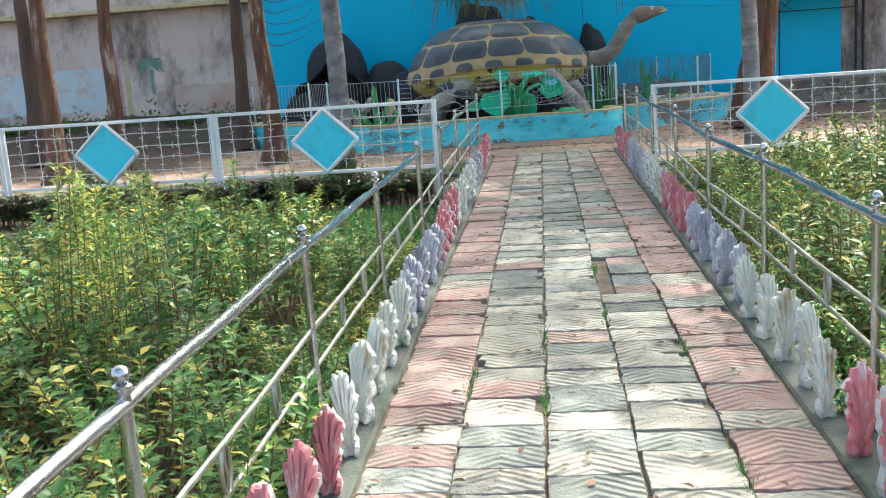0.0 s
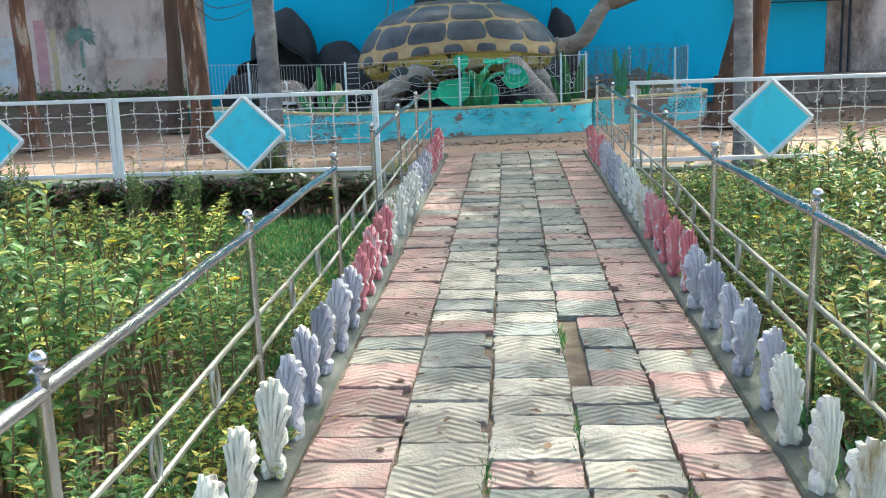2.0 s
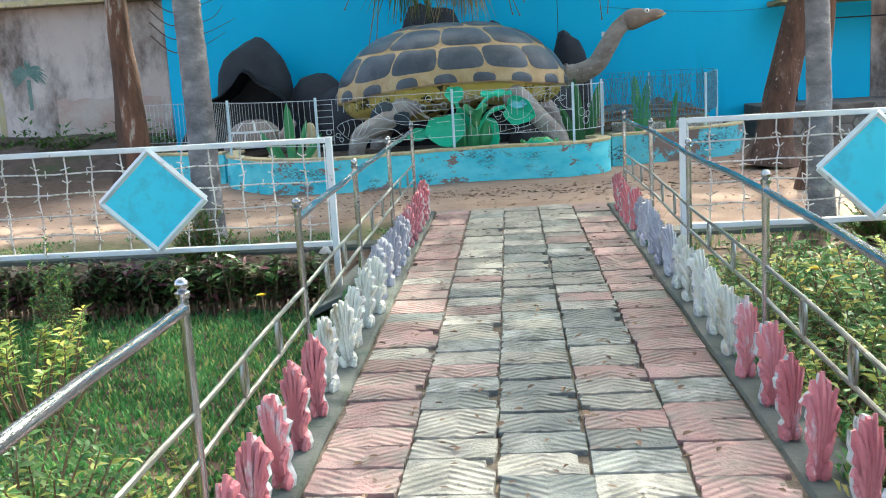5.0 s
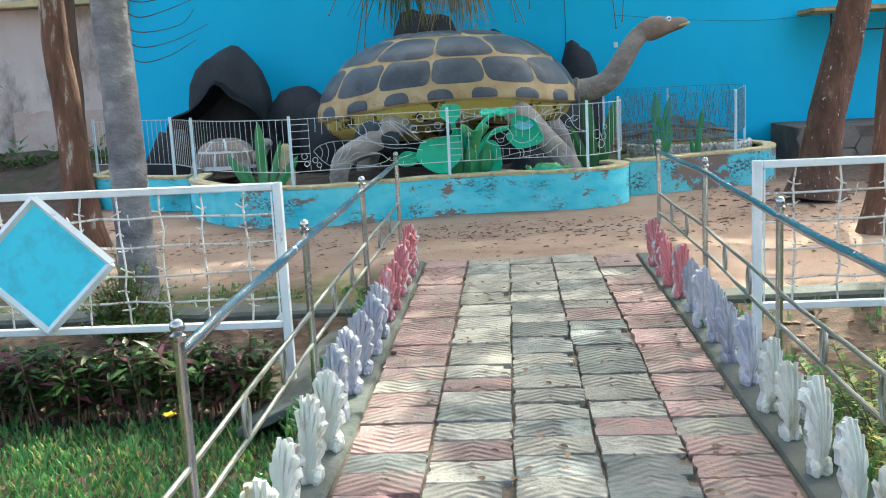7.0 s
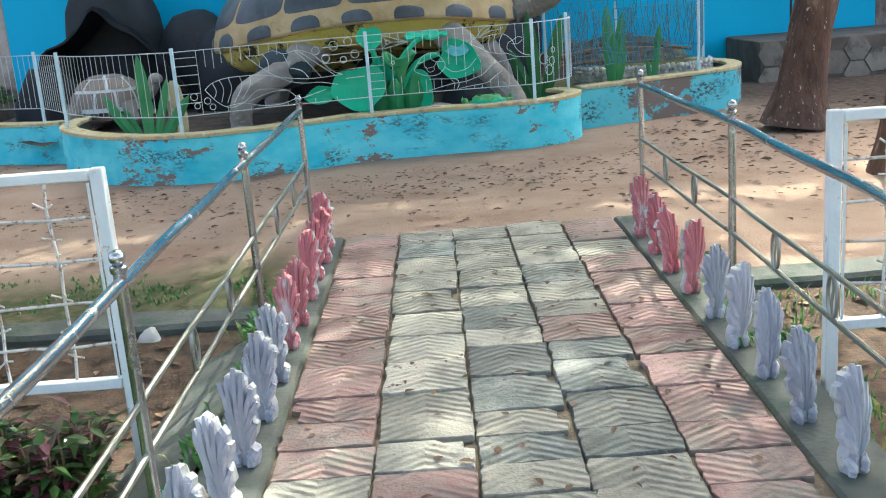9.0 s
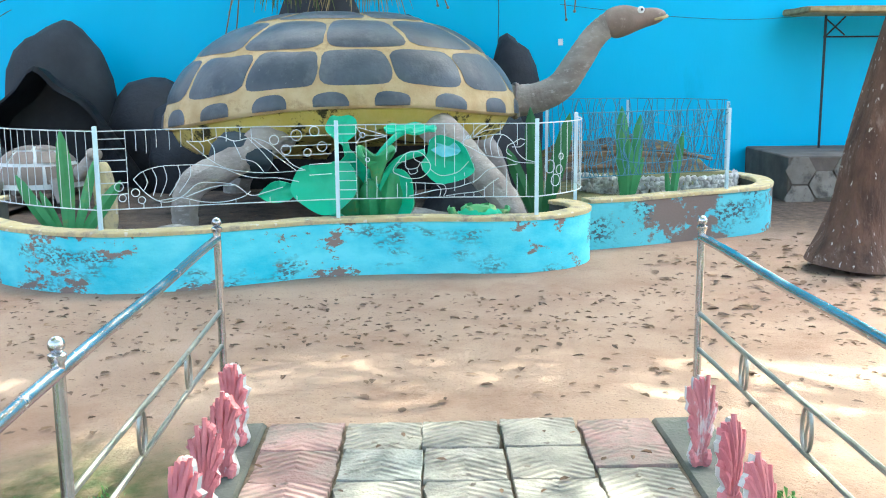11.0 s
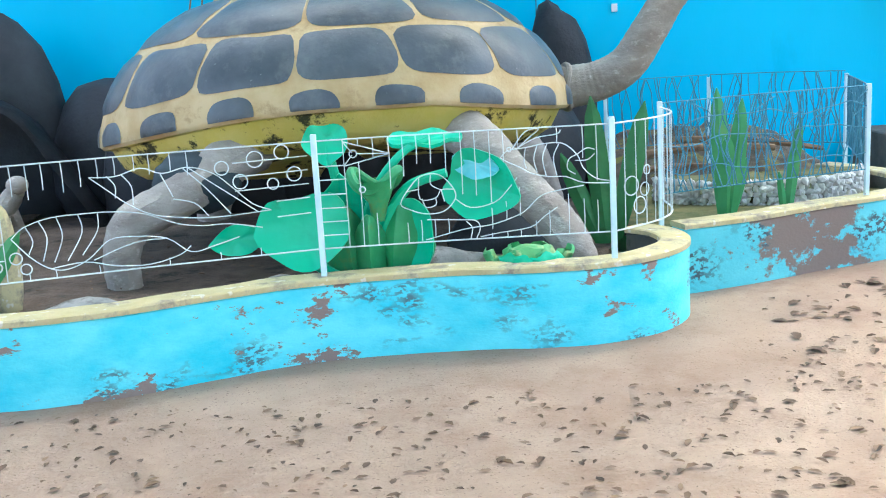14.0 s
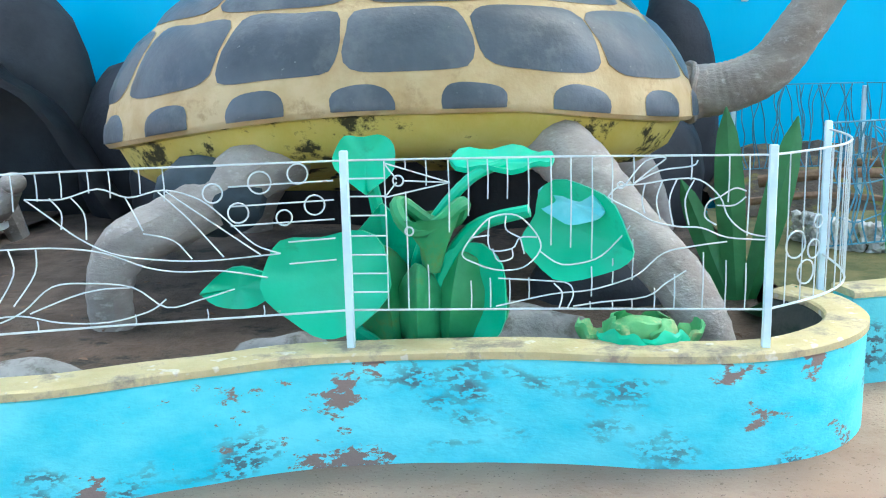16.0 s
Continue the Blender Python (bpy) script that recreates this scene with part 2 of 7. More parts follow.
M_TURQ_OLD = surf("worn_turquoise_paint", (0.075, 0.46, 0.56), (0.15, 0.58, 0.64), 1.5, 0.7, 0.4, 35, dirt=(0.205, 0.16, 0.14), dirt_scale=1.25, dirt_lo=0.535, dirt_hi=0.56, speck=(0.06, 0.10, 0.12), speck_scale=22.0, speck_lo=0.50, speck_mask=1.6, stretch=(1, 1, 1.5))
M_CAP = surf("cream_coping", (0.46, 0.38, 0.20), (0.58, 0.50, 0.30), 5.0, 0.85, 0.6, 40, dirt=(0.27, 0.23, 0.18), dirt_scale=5.0, dirt_lo=0.50, dirt_hi=0.62, speck=(0.62, 0.58, 0.48), speck_scale=14, speck_lo=0.62)
M_STEEL = surf("stainless_steel", (0.40, 0.41, 0.43), (0.54, 0.55, 0.57), 6.0, 0.24, 0.05, 80, metal=1.0, dirt=(0.35, 0.33, 0.30), dirt_scale=9.0, dirt_lo=0.62, dirt_hi=0.72)
M_BRASS = surf("dull_steel_rail", (0.26, 0.27, 0.24), (0.38, 0.38, 0.34), 6.0, 0.38, 0.1, 60, metal=0.9, dirt=(0.20, 0.17, 0.12), dirt_scale=9.0, dirt_lo=0.55, dirt_hi=0.7)
M_WHITE = surf("chipped_white_paint", (0.74, 0.76, 0.76), (0.82, 0.83, 0.82), 6.0, 0.55, 0.2, 50, dirt=(0.40, 0.33, 0.26), dirt_scale=14.0, dirt_lo=0.62, dirt_hi=0.68)
M_WIRE = surf("whitewashed_wire", (0.58, 0.54, 0.50), (0.74, 0.71, 0.68), 15.0, 0.7, 0.0, dirt=(0.30, 0.21, 0.15), dirt_scale=25.0)
M_DIAMOND = surf("sky_blue_board", (0.08, 0.70, 0.86), (0.10, 0.74, 0.90), 2.0, 0.5, 0.08, 30, dirt=(0.10, 0.60, 0.74), dirt_scale=4.0)
M_PEN = surf("pale_blue_bar_paint", (0.50, 0.68, 0.76), (0.62, 0.78, 0.84), 8.0, 0.5, 0.1, 60, dirt=(0.36, 0.38, 0.36), dirt_scale=16.0, dirt_lo=0.64, dirt_hi=0.7)
M_PENWIRE = surf("white_bar_paint", (0.50, 0.57, 0.60), (0.62, 0.67, 0.69), 12.0, 0.55, 0.0, dirt=(0.38, 0.30, 0.25), dirt_scale=22.0, dirt_lo=0.62, dirt_hi=0.68)
M_EDGE_RED = surf("red_edging_paint", (0.52, 0.15, 0.17), (0.64, 0.26, 0.28), 9.0, 0.75, 0.7, 40, dirt=(0.66, 0.55, 0.56), dirt_scale=9.0, dirt_lo=0.56, dirt_hi=0.62, rand=0.1, stretch=(1, 1, 0.4))
M_EDGE_LAV = surf("lavender_edging_paint", (0.33, 0.325, 0.385), (0.52, 0.515, 0.575), 9.0, 0.8, 0.7, 40, dirt=(0.62, 0.62, 0.65), dirt_scale=10.0, dirt_lo=0.55, dirt_hi=0.62, rand=0.12, stretch=(1, 1, 0.35))
M_EDGE_WHITE = surf("whitewash_edging", (0.60, 0.59, 0.50), (0.80, 0.79, 0.72), 9.0, 0.8, 0.9, 40, dirt=(0.36, 0.28, 0.14), dirt_scale=6.0, dirt_lo=0.53, dirt_hi=0.66, rand=0.08, stretch=(1, 1, 0.4))
M_EDGE_BARE = surf("bare_edging_cement", (0.42, 0.42, 0.42), (0.62, 0.62, 0.61), 9.0, 0.85, 0.8, 40, dirt=(0.24, 0.22, 0.20), dirt_scale=9.0, dirt_lo=0.52, dirt_hi=0.62, stretch=(1, 1, 0.5))
# paler blue-grey patches: wear, plus sky reflection put into the colour
M_SCUTE = surf("grey_shell_paint", (0.048, 0.060, 0.076), (0.092, 0.110, 0.134), 2.0, 0.36, 0.3, 30, speck=(0.20, 0.21, 0.22), speck_scale=30, speck_lo=0.72, dirt=(0.13, 0.145, 0.16), dirt_scale=3.0, dirt_lo=0.50, dirt_hi=0.66)
M_SEAM = surf("ochre_shell_paint", (0.42, 0.29, 0.135), (0.54, 0.41, 0.235), 4.0, 0.6, 0.35, 35, dirt=(0.33, 0.22, 0.11), dirt_scale=6.0, dirt_lo=0.55, dirt_hi=0.7)
M_BELLY = surf("yellow_belly_paint", (0.54, 0.43, 0.09), (0.62, 0.52, 0.18), 3.0, 0.7, 0.35, 35, dirt=(0.05, 0.045, 0.02), dirt_scale=3.2, dirt_lo=0.55, dirt_hi=0.60)
M_SKIN = surf("grey_cement_skin", (0.245, 0.21, 0.19), (0.38, 0.34, 0.31), 4.0, 0.75, 0.9, 38, dirt=(0.48, 0.44, 0.41), dirt_scale=13.0, dirt_lo=0.55, dirt_hi=0.68, stretch=(0.9, 0.9, 1.6))
M_HEAD = surf("brown_cement_skin", (0.19, 0.148, 0.124), (0.27, 0.212, 0.18), 5.0, 0.6, 0.4, 40, dirt=(0.40, 0.35, 0.31), dirt_scale=8.0, dirt_lo=0.6, dirt_hi=0.7)
M_BARK = surf("brown_bark", (0.075, 0.042, 0.03), (0.20, 0.105, 0.07), 5.0, 0.9, 1.0, 16, dirt=(0.36, 0.32, 0.28), dirt_scale=5.0, dirt_lo=0.565, dirt_hi=0.62, stretch=(1.5, 1.5, 0.35), bdist=0.03)
M_BARK_SPECK = surf("speckled_bark", (0.06, 0.036, 0.028), (0.14, 0.08, 0.058), 5.0, 0.9, 1.0, 16, speck=(0.46, 0.43, 0.40), speck_scale=26, speck_lo=0.66, dirt=(0.22, 0.16, 0.13), dirt_scale=4.0, dirt_lo=0.58, dirt_hi=0.68, stretch=(1.5, 1.5, 0.5), bdist=0.03)
M_BARK_DARK = surf("dark_bark", (0.07, 0.045, 0.035), (0.12, 0.08, 0.06), 3.0, 0.9, 1.0, 22, stretch=(1.5, 1.5, 0.35), bdist=0.03)
M_PALM = surf("grey_palm_bark", (0.13, 0.125, 0.135), (0.30, 0.285, 0.29), 5.0, 0.9, 1.0, 20, dirt=(0.42, 0.40, 0.38), dirt_scale=5.0, dirt_lo=0.58, dirt_hi=0.68, stretch=(1, 1, 1.6), bdist=0.02)
# yellow share: dried leaves, and sun on leaf tips put into the colour
M_LEAF = leaf_material("shrub_leaf", (0.030, 0.105, 0.032), (0.135, 0.255, 0.075), (0.48, 0.40, 0.10), 0.22, 0.36, 0.42)
M_LEAF_FRESH = leaf_material("fresh_leaf", (0.036, 0.12, 0.036), (0.14, 0.26, 0.08), (0.40, 0.40, 0.10), 0.12, 0.36, 0.42)
# paler yellow-green that paints sunlight into the leaves of spires and low shrubs
M_LEAF_PALE = leaf_material("yellow_lit_leaf", (0.07, 0.16, 0.04), (0.22, 0.31, 0.085), (0.46, 0.42, 0.10), 0.3, 0.5)
M_CROWN = leaf_material("tree_leaf", (0.035, 0.09, 0.02), (0.08, 0.17, 0.03), (0.20, 0.20, 0.05), 0.05, through=0.3)
M_STEM = surf("dry_stem", (0.16, 0.095, 0.06), (0.28, 0.18, 0.11), 20.0, 0.9, 0.0)


# ---- mesh helpers ----
def part(name, bm, material, parent=None, label="", smooth=True):
    """Links a bmesh as ONE mesh object, under a thing or a part when one is given."""
    me = bpy.data.meshes.new(name)
    bmesh.ops.recalc_face_normals(bm, faces=bm.faces)
    bm.to_mesh(me)
    bm.free()
    for mat in material if isinstance(material, (list, tuple)) else [material]:
        me.materials.append(mat)
    if smooth:
        me.shade_smooth()
        me.set_sharp_from_angle(angle=radians(38))
    ob = new(name, me)
    if parent is not None:
        ob.parent = parent
    if label:
        ob["label"] = label
    return ob


def box(bm, x0, x1, y0, y1, z0, z1, bevel=0.0, mat=0):
    """A box in a bmesh, with bevelled edges."""
    r = bmesh.ops.create_cube(bm, size=1.0, matrix=Matrix.Translation(((x0 + x1) / 2, (y0 + y1) / 2, (z0 + z1) / 2)) @ Matrix.Diagonal((x1 - x0, y1 - y0, z1 - z0, 1)))
    fs = {f for v in r["verts"] for f in v.link_faces}
    for f in fs:
        f.material_index = mat
    if bevel:
        es = list({e for v in r["verts"] for e in v.link_edges})
        bmesh.ops.bevel(bm, geom=es, offset=bevel, segments=1, affect="EDGES", clamp_overlap=True)


def tube(bm, pts, radii, sides=10, mat=0, caps=True, closed=False, squash=1.0, wob=0.0):
    """A round bar through points, with a radius for each."""
    pts = [Vector(p) for p in pts]
    n = len(pts)
    if isinstance(radii, (int, float)):
        radii = [radii] * n
    rings, up = [], None
    for i, p in enumerate(pts):
        a = pts[(i - 1) % n] if closed or i else p
        c = pts[(i + 1) % n] if closed or i < n - 1 else p
        d = (c - a).normalized()
        if up is None:
            up = Vector((0, 0, 1)) if abs(d.z) < 0.9 else Vector((1, 0, 0))
        s = d.cross(up).normalized()
        up = s.cross(d).normalized()
        ring = []
        for k in range(sides):
            ang = 2 * math.pi * k / sides
            rr = radii[i] * (1 + (wob * noise.noise((p * 3.0) + Vector((math.cos(ang) * 2, math.sin(ang) * 2, 0))) if wob else 0))
            ring.append(bm.verts.new(p + s * (math.cos(ang) * rr) + up * (math.sin(ang) * rr * squash)))
        rings.append(ring)
    m = n if closed else n - 1
    for i in range(m):
        r0, r1 = rings[i], rings[(i + 1) % n]
        for k in range(sides):
            f = bm.faces.new((r0[k], r0[(k + 1) % sides], r1[(k + 1) % sides], r1[k]))
            f.material_index = mat
    if caps and not closed:
        for r in (rings[0][::-1], rings[-1]):
            f = bm.faces.new(r)
            f.material_index = mat


def smooth_path(ctrl, steps=6, closed=False):
    """Points on a smooth curve through control points."""
    c = [Vector(p) for p in ctrl]
    n, out = len(c), []
    for i in range(n if closed else n - 1):
        g = (lambda j: c[j % n]) if closed else (lambda j: c[min(max(j, 0), n - 1)])
        p0, p1, p2, p3 = g(i - 1), g(i), g(i + 1), g(i + 2)
        for k in range(steps):
            t = k / steps
            out.append(0.5 * (2 * p1 + (p2 - p0) * t + (2 * p0 - 5 * p1 + 4 * p2 - p3) * t * t + (3 * p1 - p0 - 3 * p2 + p3) * t ** 3))
    if not closed:
        out.append(c[-1])
    return out


def ball(bm, centre, rx, ry=None, rz=None, seg=12, mat=0):
    r = bmesh.ops.create_uvsphere(bm, u_segments=seg, v_segments=max(6, seg * 2 // 3), radius=1.0, matrix=Matrix.Translation(centre) @ Matrix.Diagonal((rx, ry or rx, rz or rx, 1)))
    for f in {f for v in r["verts"] for f in v.link_faces}:
        f.material_index = mat


def empty(name, at=(0, 0, 0)):
    ob = new(name)
    ob.location = at
    ob.empty_display_size = 0.1
    return ob


# ---- ground ----
def ground_height(x, y):
    z = -0.135
    bed = min(1.0, max(0.0, (12.6 - y) / 0.5)) * min(1.0, max(0.0, (abs(x) - 0.9) / 0.15))
    z -= 0.08 * bed
    near = max(0.0, 1 - abs(y - 13.85) / 2.4) * max(0.0, 1 - max(0.0, abs(x) - 0.7) / 1.2) if y > 13.0 else 0.0
    z += 0.105 * min(1.0, near * 1.3)
    z -= 0.055 * min(1.0, max(0.0, (y - 15.2) / 1.6))   # the yard falls a little towards the planter
    if abs(x) < 0.9 and y < 13.7:
        z = -0.25
    return z + 0.012 * noise.noise(Vector((x * 0.9, y * 0.9, 0))) + 0.006 * noise.noise(Vector((x * 4, y * 4, 3)))


def build_ground():
    xs = [-2500, -400, -80, -30, -18] + [-14 + 0.14 * i for i in range(201)] + [18, 30, 80, 400, 2500]
    ys = [-2500, -400, -80, -20] + [-4 + 0.14 * i for i in range(201)] + [26, 32, 80, 400, 2500]
    bm = bmesh.new()
    rows = [[bm.verts.new((x, y, ground_height(x, y) if -15 < x < 15 and -5 < y < 25 else -0.14)) for x in xs] for y in ys]
    for j in range(len(ys) - 1):
        for i in range(len(xs) - 1):
            bm.faces.new((rows[j][i], rows[j][i + 1], rows[j + 1][i + 1], rows[j + 1][i]))
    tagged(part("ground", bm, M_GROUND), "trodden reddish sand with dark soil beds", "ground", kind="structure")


build_ground()

# ---- far walls ----
WALL_Y = 23.0


def build_walls():
    bm = bmesh.new()
    # unseen top: the height is set to keep sun off planter and sand
    box(bm, -6.16, 6.17, WALL_Y, WALL_Y + 0.25, -0.3, 9.4, 0.01)
    tagged(part("wall_blue", bm, M_BLUE), "tall wall painted plain bright blue", "wall", kind="structure")
    for name, x0, x1, top in (("wall_beige_west", -26, -6.165, 2.72), ("wall_beige_east", 6.175, 22, 8.5)):
        bm = bmesh.new()
        box(bm, x0, x1, WALL_Y + 0.02, WALL_Y + 0.27, -0.3, top, 0.01)
        tagged(part(name, bm, M_BEIGE), "old plaster wall with dark water stains", "wall", kind="structure")
    bm = bmesh.new()
    box(bm, -26, -6.17, WALL_Y - 0.28, WALL_Y + 0.3, 2.725, 2.83, 0.01)
    tagged(part("cornice", bm, M_CAP), "pale projecting ledge along the wall top", "ledge", kind="structure")
    bm = bmesh.new()
    box(bm, -26, -6.17, WALL_Y + 0.05, WALL_Y + 0.27, 2.835, 8.5, 0.01)
    tagged(part("wall_beige_upper", bm, M_BEIGE), "stained plaster wall above the ledge", "wall", kind="structure")
    # side and rear walls that close the yard
    for name, b in (("wall_west", (-26.2, -26, -30, 23.3)), ("wall_east", (22, 22.2, -30, 23.3)), ("wall_south", (-26.2, 22.2, -30.2, -30))):
        bm = bmesh.new()
        box(bm, *b, -0.3, 2.4, 0.01)
        tagged(part(name, bm, M_BEIGE), "plain plaster boundary wall", "wall", kind="structure")


build_walls()


# ---- earth bank along the old wall ----
def build_bank():
    bm = bmesh.new()
    rows = []
    for k in range(71):
        x = -20.0 + 13.75 * k / 70
        row = []
        for y, z in ((20.4, -0.22), (20.9, -0.10), (21.5, 0.06), (22.1, 0.24), (22.6, 0.36), (23.015, 0.40)):
            p = Vector((x, y, 0))
            row.append(bm.verts.new((x, y + 0.10 * noise.noise(p * 1.3) * (y < 23), z + (0.10 * noise.noise(p * 0.9 + Vector((0, 0, 4))) + 0.04 * noise.noise(p * 4)) * (y > 20.5))))
        rows.append(row)
    for a, b in zip(rows, rows[1:]):
        for j in range(5):
            bm.faces.new((a[j], b[j], b[j + 1], a[j + 1]))
    tagged(part("earth_bank", bm, M_BANK_SOIL), "dark earth bank sloping up to the old wall", "bank", kind="structure")


M_BANK_SOIL = surf("dark_bank_soil", (0.05, 0.036, 0.028), (0.105, 0.075, 0.058), 5.0, 0.95, 0.9, 35, dirt=(0.055, 0.065, 0.028), dirt_scale=1.6, dirt_lo=0.52, dirt_hi=0.64, bdist=0.02)
build_bank()


# ---- paved path ----
PATH_END = 13.82


def build_path():
    bm = bmesh.new()
    box(bm, -0.98, 0.98, -6.0, PATH_END + 0.02, -0.33, -0.026, 0.01)
    tagged(part("path_bed", bm, M_JOINT), "dark earthy bed under the pavers", "path", kind="structure")
    for side in (-1, 1):
        bm = bmesh.new()
        x0, x1 = sorted((side * 0.765, side * 0.985))
        box(bm, x0, x1, -6.0, PATH_END + 0.02, -0.04, -0.010, 0.012)
        bmesh.ops.subdivide_edges(bm, edges=[e for e in bm.edges if abs(e.verts[0].co.y - e.verts[1].co.y) > 1], cuts=80)
        for v in bm.verts:
            v.co.x += 0.012 * noise.noise(v.co * 1.7) * (1 if abs(v.co.x) > 0.9 else 0.6)
            v.co.z += 0.010 * noise.noise(v.co * 2.3)
        tagged(part("kerb", bm, M_KERB), "mossy grey cement kerb strip beside the pavers", "kerb", kind="structure")


build_path()


# ---- carved edging stones ----
PLAQUE = [(-0.030, -0.02), (0.032, -0.02), (0.044, 0.010), (0.042, 0.036), (0.024, 0.050), (0.026, 0.066), (0.048, 0.092), (0.056, 0.124), (0.044, 0.134), (0.038, 0.146), (0.062, 0.176), (0.068, 0.206), (0.054, 0.214),
          (0.058, 0.240), (0.046, 0.258), (0.032, 0.250), (0.030, 0.276), (0.016, 0.286), (0.008, 0.274), (0.004, 0.296), (-0.014, 0.300), (-0.020, 0.280), (-0.032, 0.288), (-0.046, 0.276), (-0.044, 0.254),
          (-0.062, 0.248), (-0.070, 0.222), (-0.054, 0.204), (-0.058, 0.172), (-0.040, 0.150), (-0.050, 0.128), (-0.044, 0.096), (-0.026, 0.066), (-0.036, 0.040), (-0.042, 0.012)]


def edging_mesh(seed, material):
    """A flame-like cement plaque: ragged outline with a waist and finger tips, ribs on its face, bare whitewash at its sides."""
    rnd = random.Random(seed)
    bm = bmesh.new()
    flip = 1 if int(seed * 10) % 2 else -1
    out = [(flip * y * rnd.uniform(0.90, 1.10) + rnd.uniform(-0.003, 0.003), z * rnd.uniform(0.97, 1.03)) for y, z in PLAQUE]
    cy, cz = 0.0, 0.14
    rings = []
    for x, f in ((-0.022, 0.62), (-0.019, 0.82), (-0.010, 0.93), (0.012, 0.93), (0.018, 0.80)):
        ring = []
        for k, (y, z) in enumerate(out):
            w = 0.006 * noise.noise(Vector((k * 0.9, x * 60, seed)))
            ring.append(bm.verts.new((x + w, cy + (y - cy) * f, z if z < 0 else cz + (z - cz) * (1 - (1 - f) * 0.35))))
        rings.append(ring)
    n = len(out)
    for r, (lo, hi) in enumerate(zip(rings, rings[1:])):
        for k in range(n):
            f = bm.faces.new((lo[k], lo[(k + 1) % n], hi[(k + 1) % n], hi[k]))
            f.material_index = 0 if r < 2 or (r == 2 and noise.noise(Vector((k * 0.5, seed, 1))) > 0.1) else 1
    bm.faces.new(rings[0][::-1])
    bm.faces.new(rings[-1])
    # ribs that run up the face into the finger tips
    for y0, y1, z0, z1, rr in ((0.0, -0.006, 0.03, 0.298, 0.011), (0.006, 0.020, 0.05, 0.284, 0.010), (-0.008, -0.036, 0.05, 0.284, 0.010), (0.012, 0.046, 0.07, 0.254, 0.010), (-0.014, -0.060, 0.08, 0.246, 0.011), (0.014, 0.060, 0.09, 0.208, 0.011),
                               (-0.014, -0.048, 0.05, 0.170, 0.010), (0.014, 0.048, 0.04, 0.130, 0.012), (-0.012, -0.046, 0.03, 0.124, 0.012), (0.022, 0.036, -0.015, 0.040, 0.014), (-0.020, -0.036, -0.015, 0.040, 0.014)):
        z1 *= rnd.uniform(0.93, 1.05)
        p = smooth_path([(-0.022, flip * y0, z0), (-0.030, flip * (y0 * 0.6 + y1 * 0.4) + rnd.uniform(-0.004, 0.004), z0 * 0.45 + z1 * 0.55), (-0.014, flip * y1, z1)], 5)
        tube(bm, p, [rr * (0.8 + 0.3 * math.sin(math.pi * i / (len(p) - 1)) + rnd.uniform(-0.22, 0.22)) for i in range(len(p))], 5)
    return part("edging_stone", bm, [material, M_EDGE_BARE], smooth=False)


def build_edging():
    kinds = {}
    for key, mat, word in (("r", M_EDGE_RED, "red"), ("l", M_EDGE_LAV, "lavender"), ("w", M_EDGE_WHITE, "cream-white")):
        kinds[key] = []
        for s in range(3):
            ob = edging_mesh(s * 1.7 + ord(key), mat)
            tagged(ob, "chipped " + word + " painted flame-shaped cement edging stone", "edging stone", "edging stones along the path")
            kinds[key].append(ob)
    used = set()
    rnd = random.Random(4)
    for side, y0, pitch, first in ((-1, 13.64, 0.325, 6), (1, 13.36, 0.331, 4)):
        for k in range(46):
            y = y0 - pitch * k
            if y < -1.2:
                break
            key = "r" if k < first else "lwr"[((k - first) // 5) % 3]
            proto = kinds[key][k % 3]
            m = pose(side * 0.825 + rnd.uniform(-0.012, 0.012), y + rnd.uniform(-0.02, 0.02), 0.0, rnd.uniform(-4, 4), rnd.uniform(-5, 5), 90 + side * 12 + rnd.uniform(-16, 16)) @ Matrix.Diagonal((1, rnd.uniform(0.84, 0.98), rnd.uniform(0.95, 1.06), 1))
            if proto in used:
                copy_thing(proto, m)
            else:
                used.add(proto)
                proto.matrix_basis = m


build_edging()


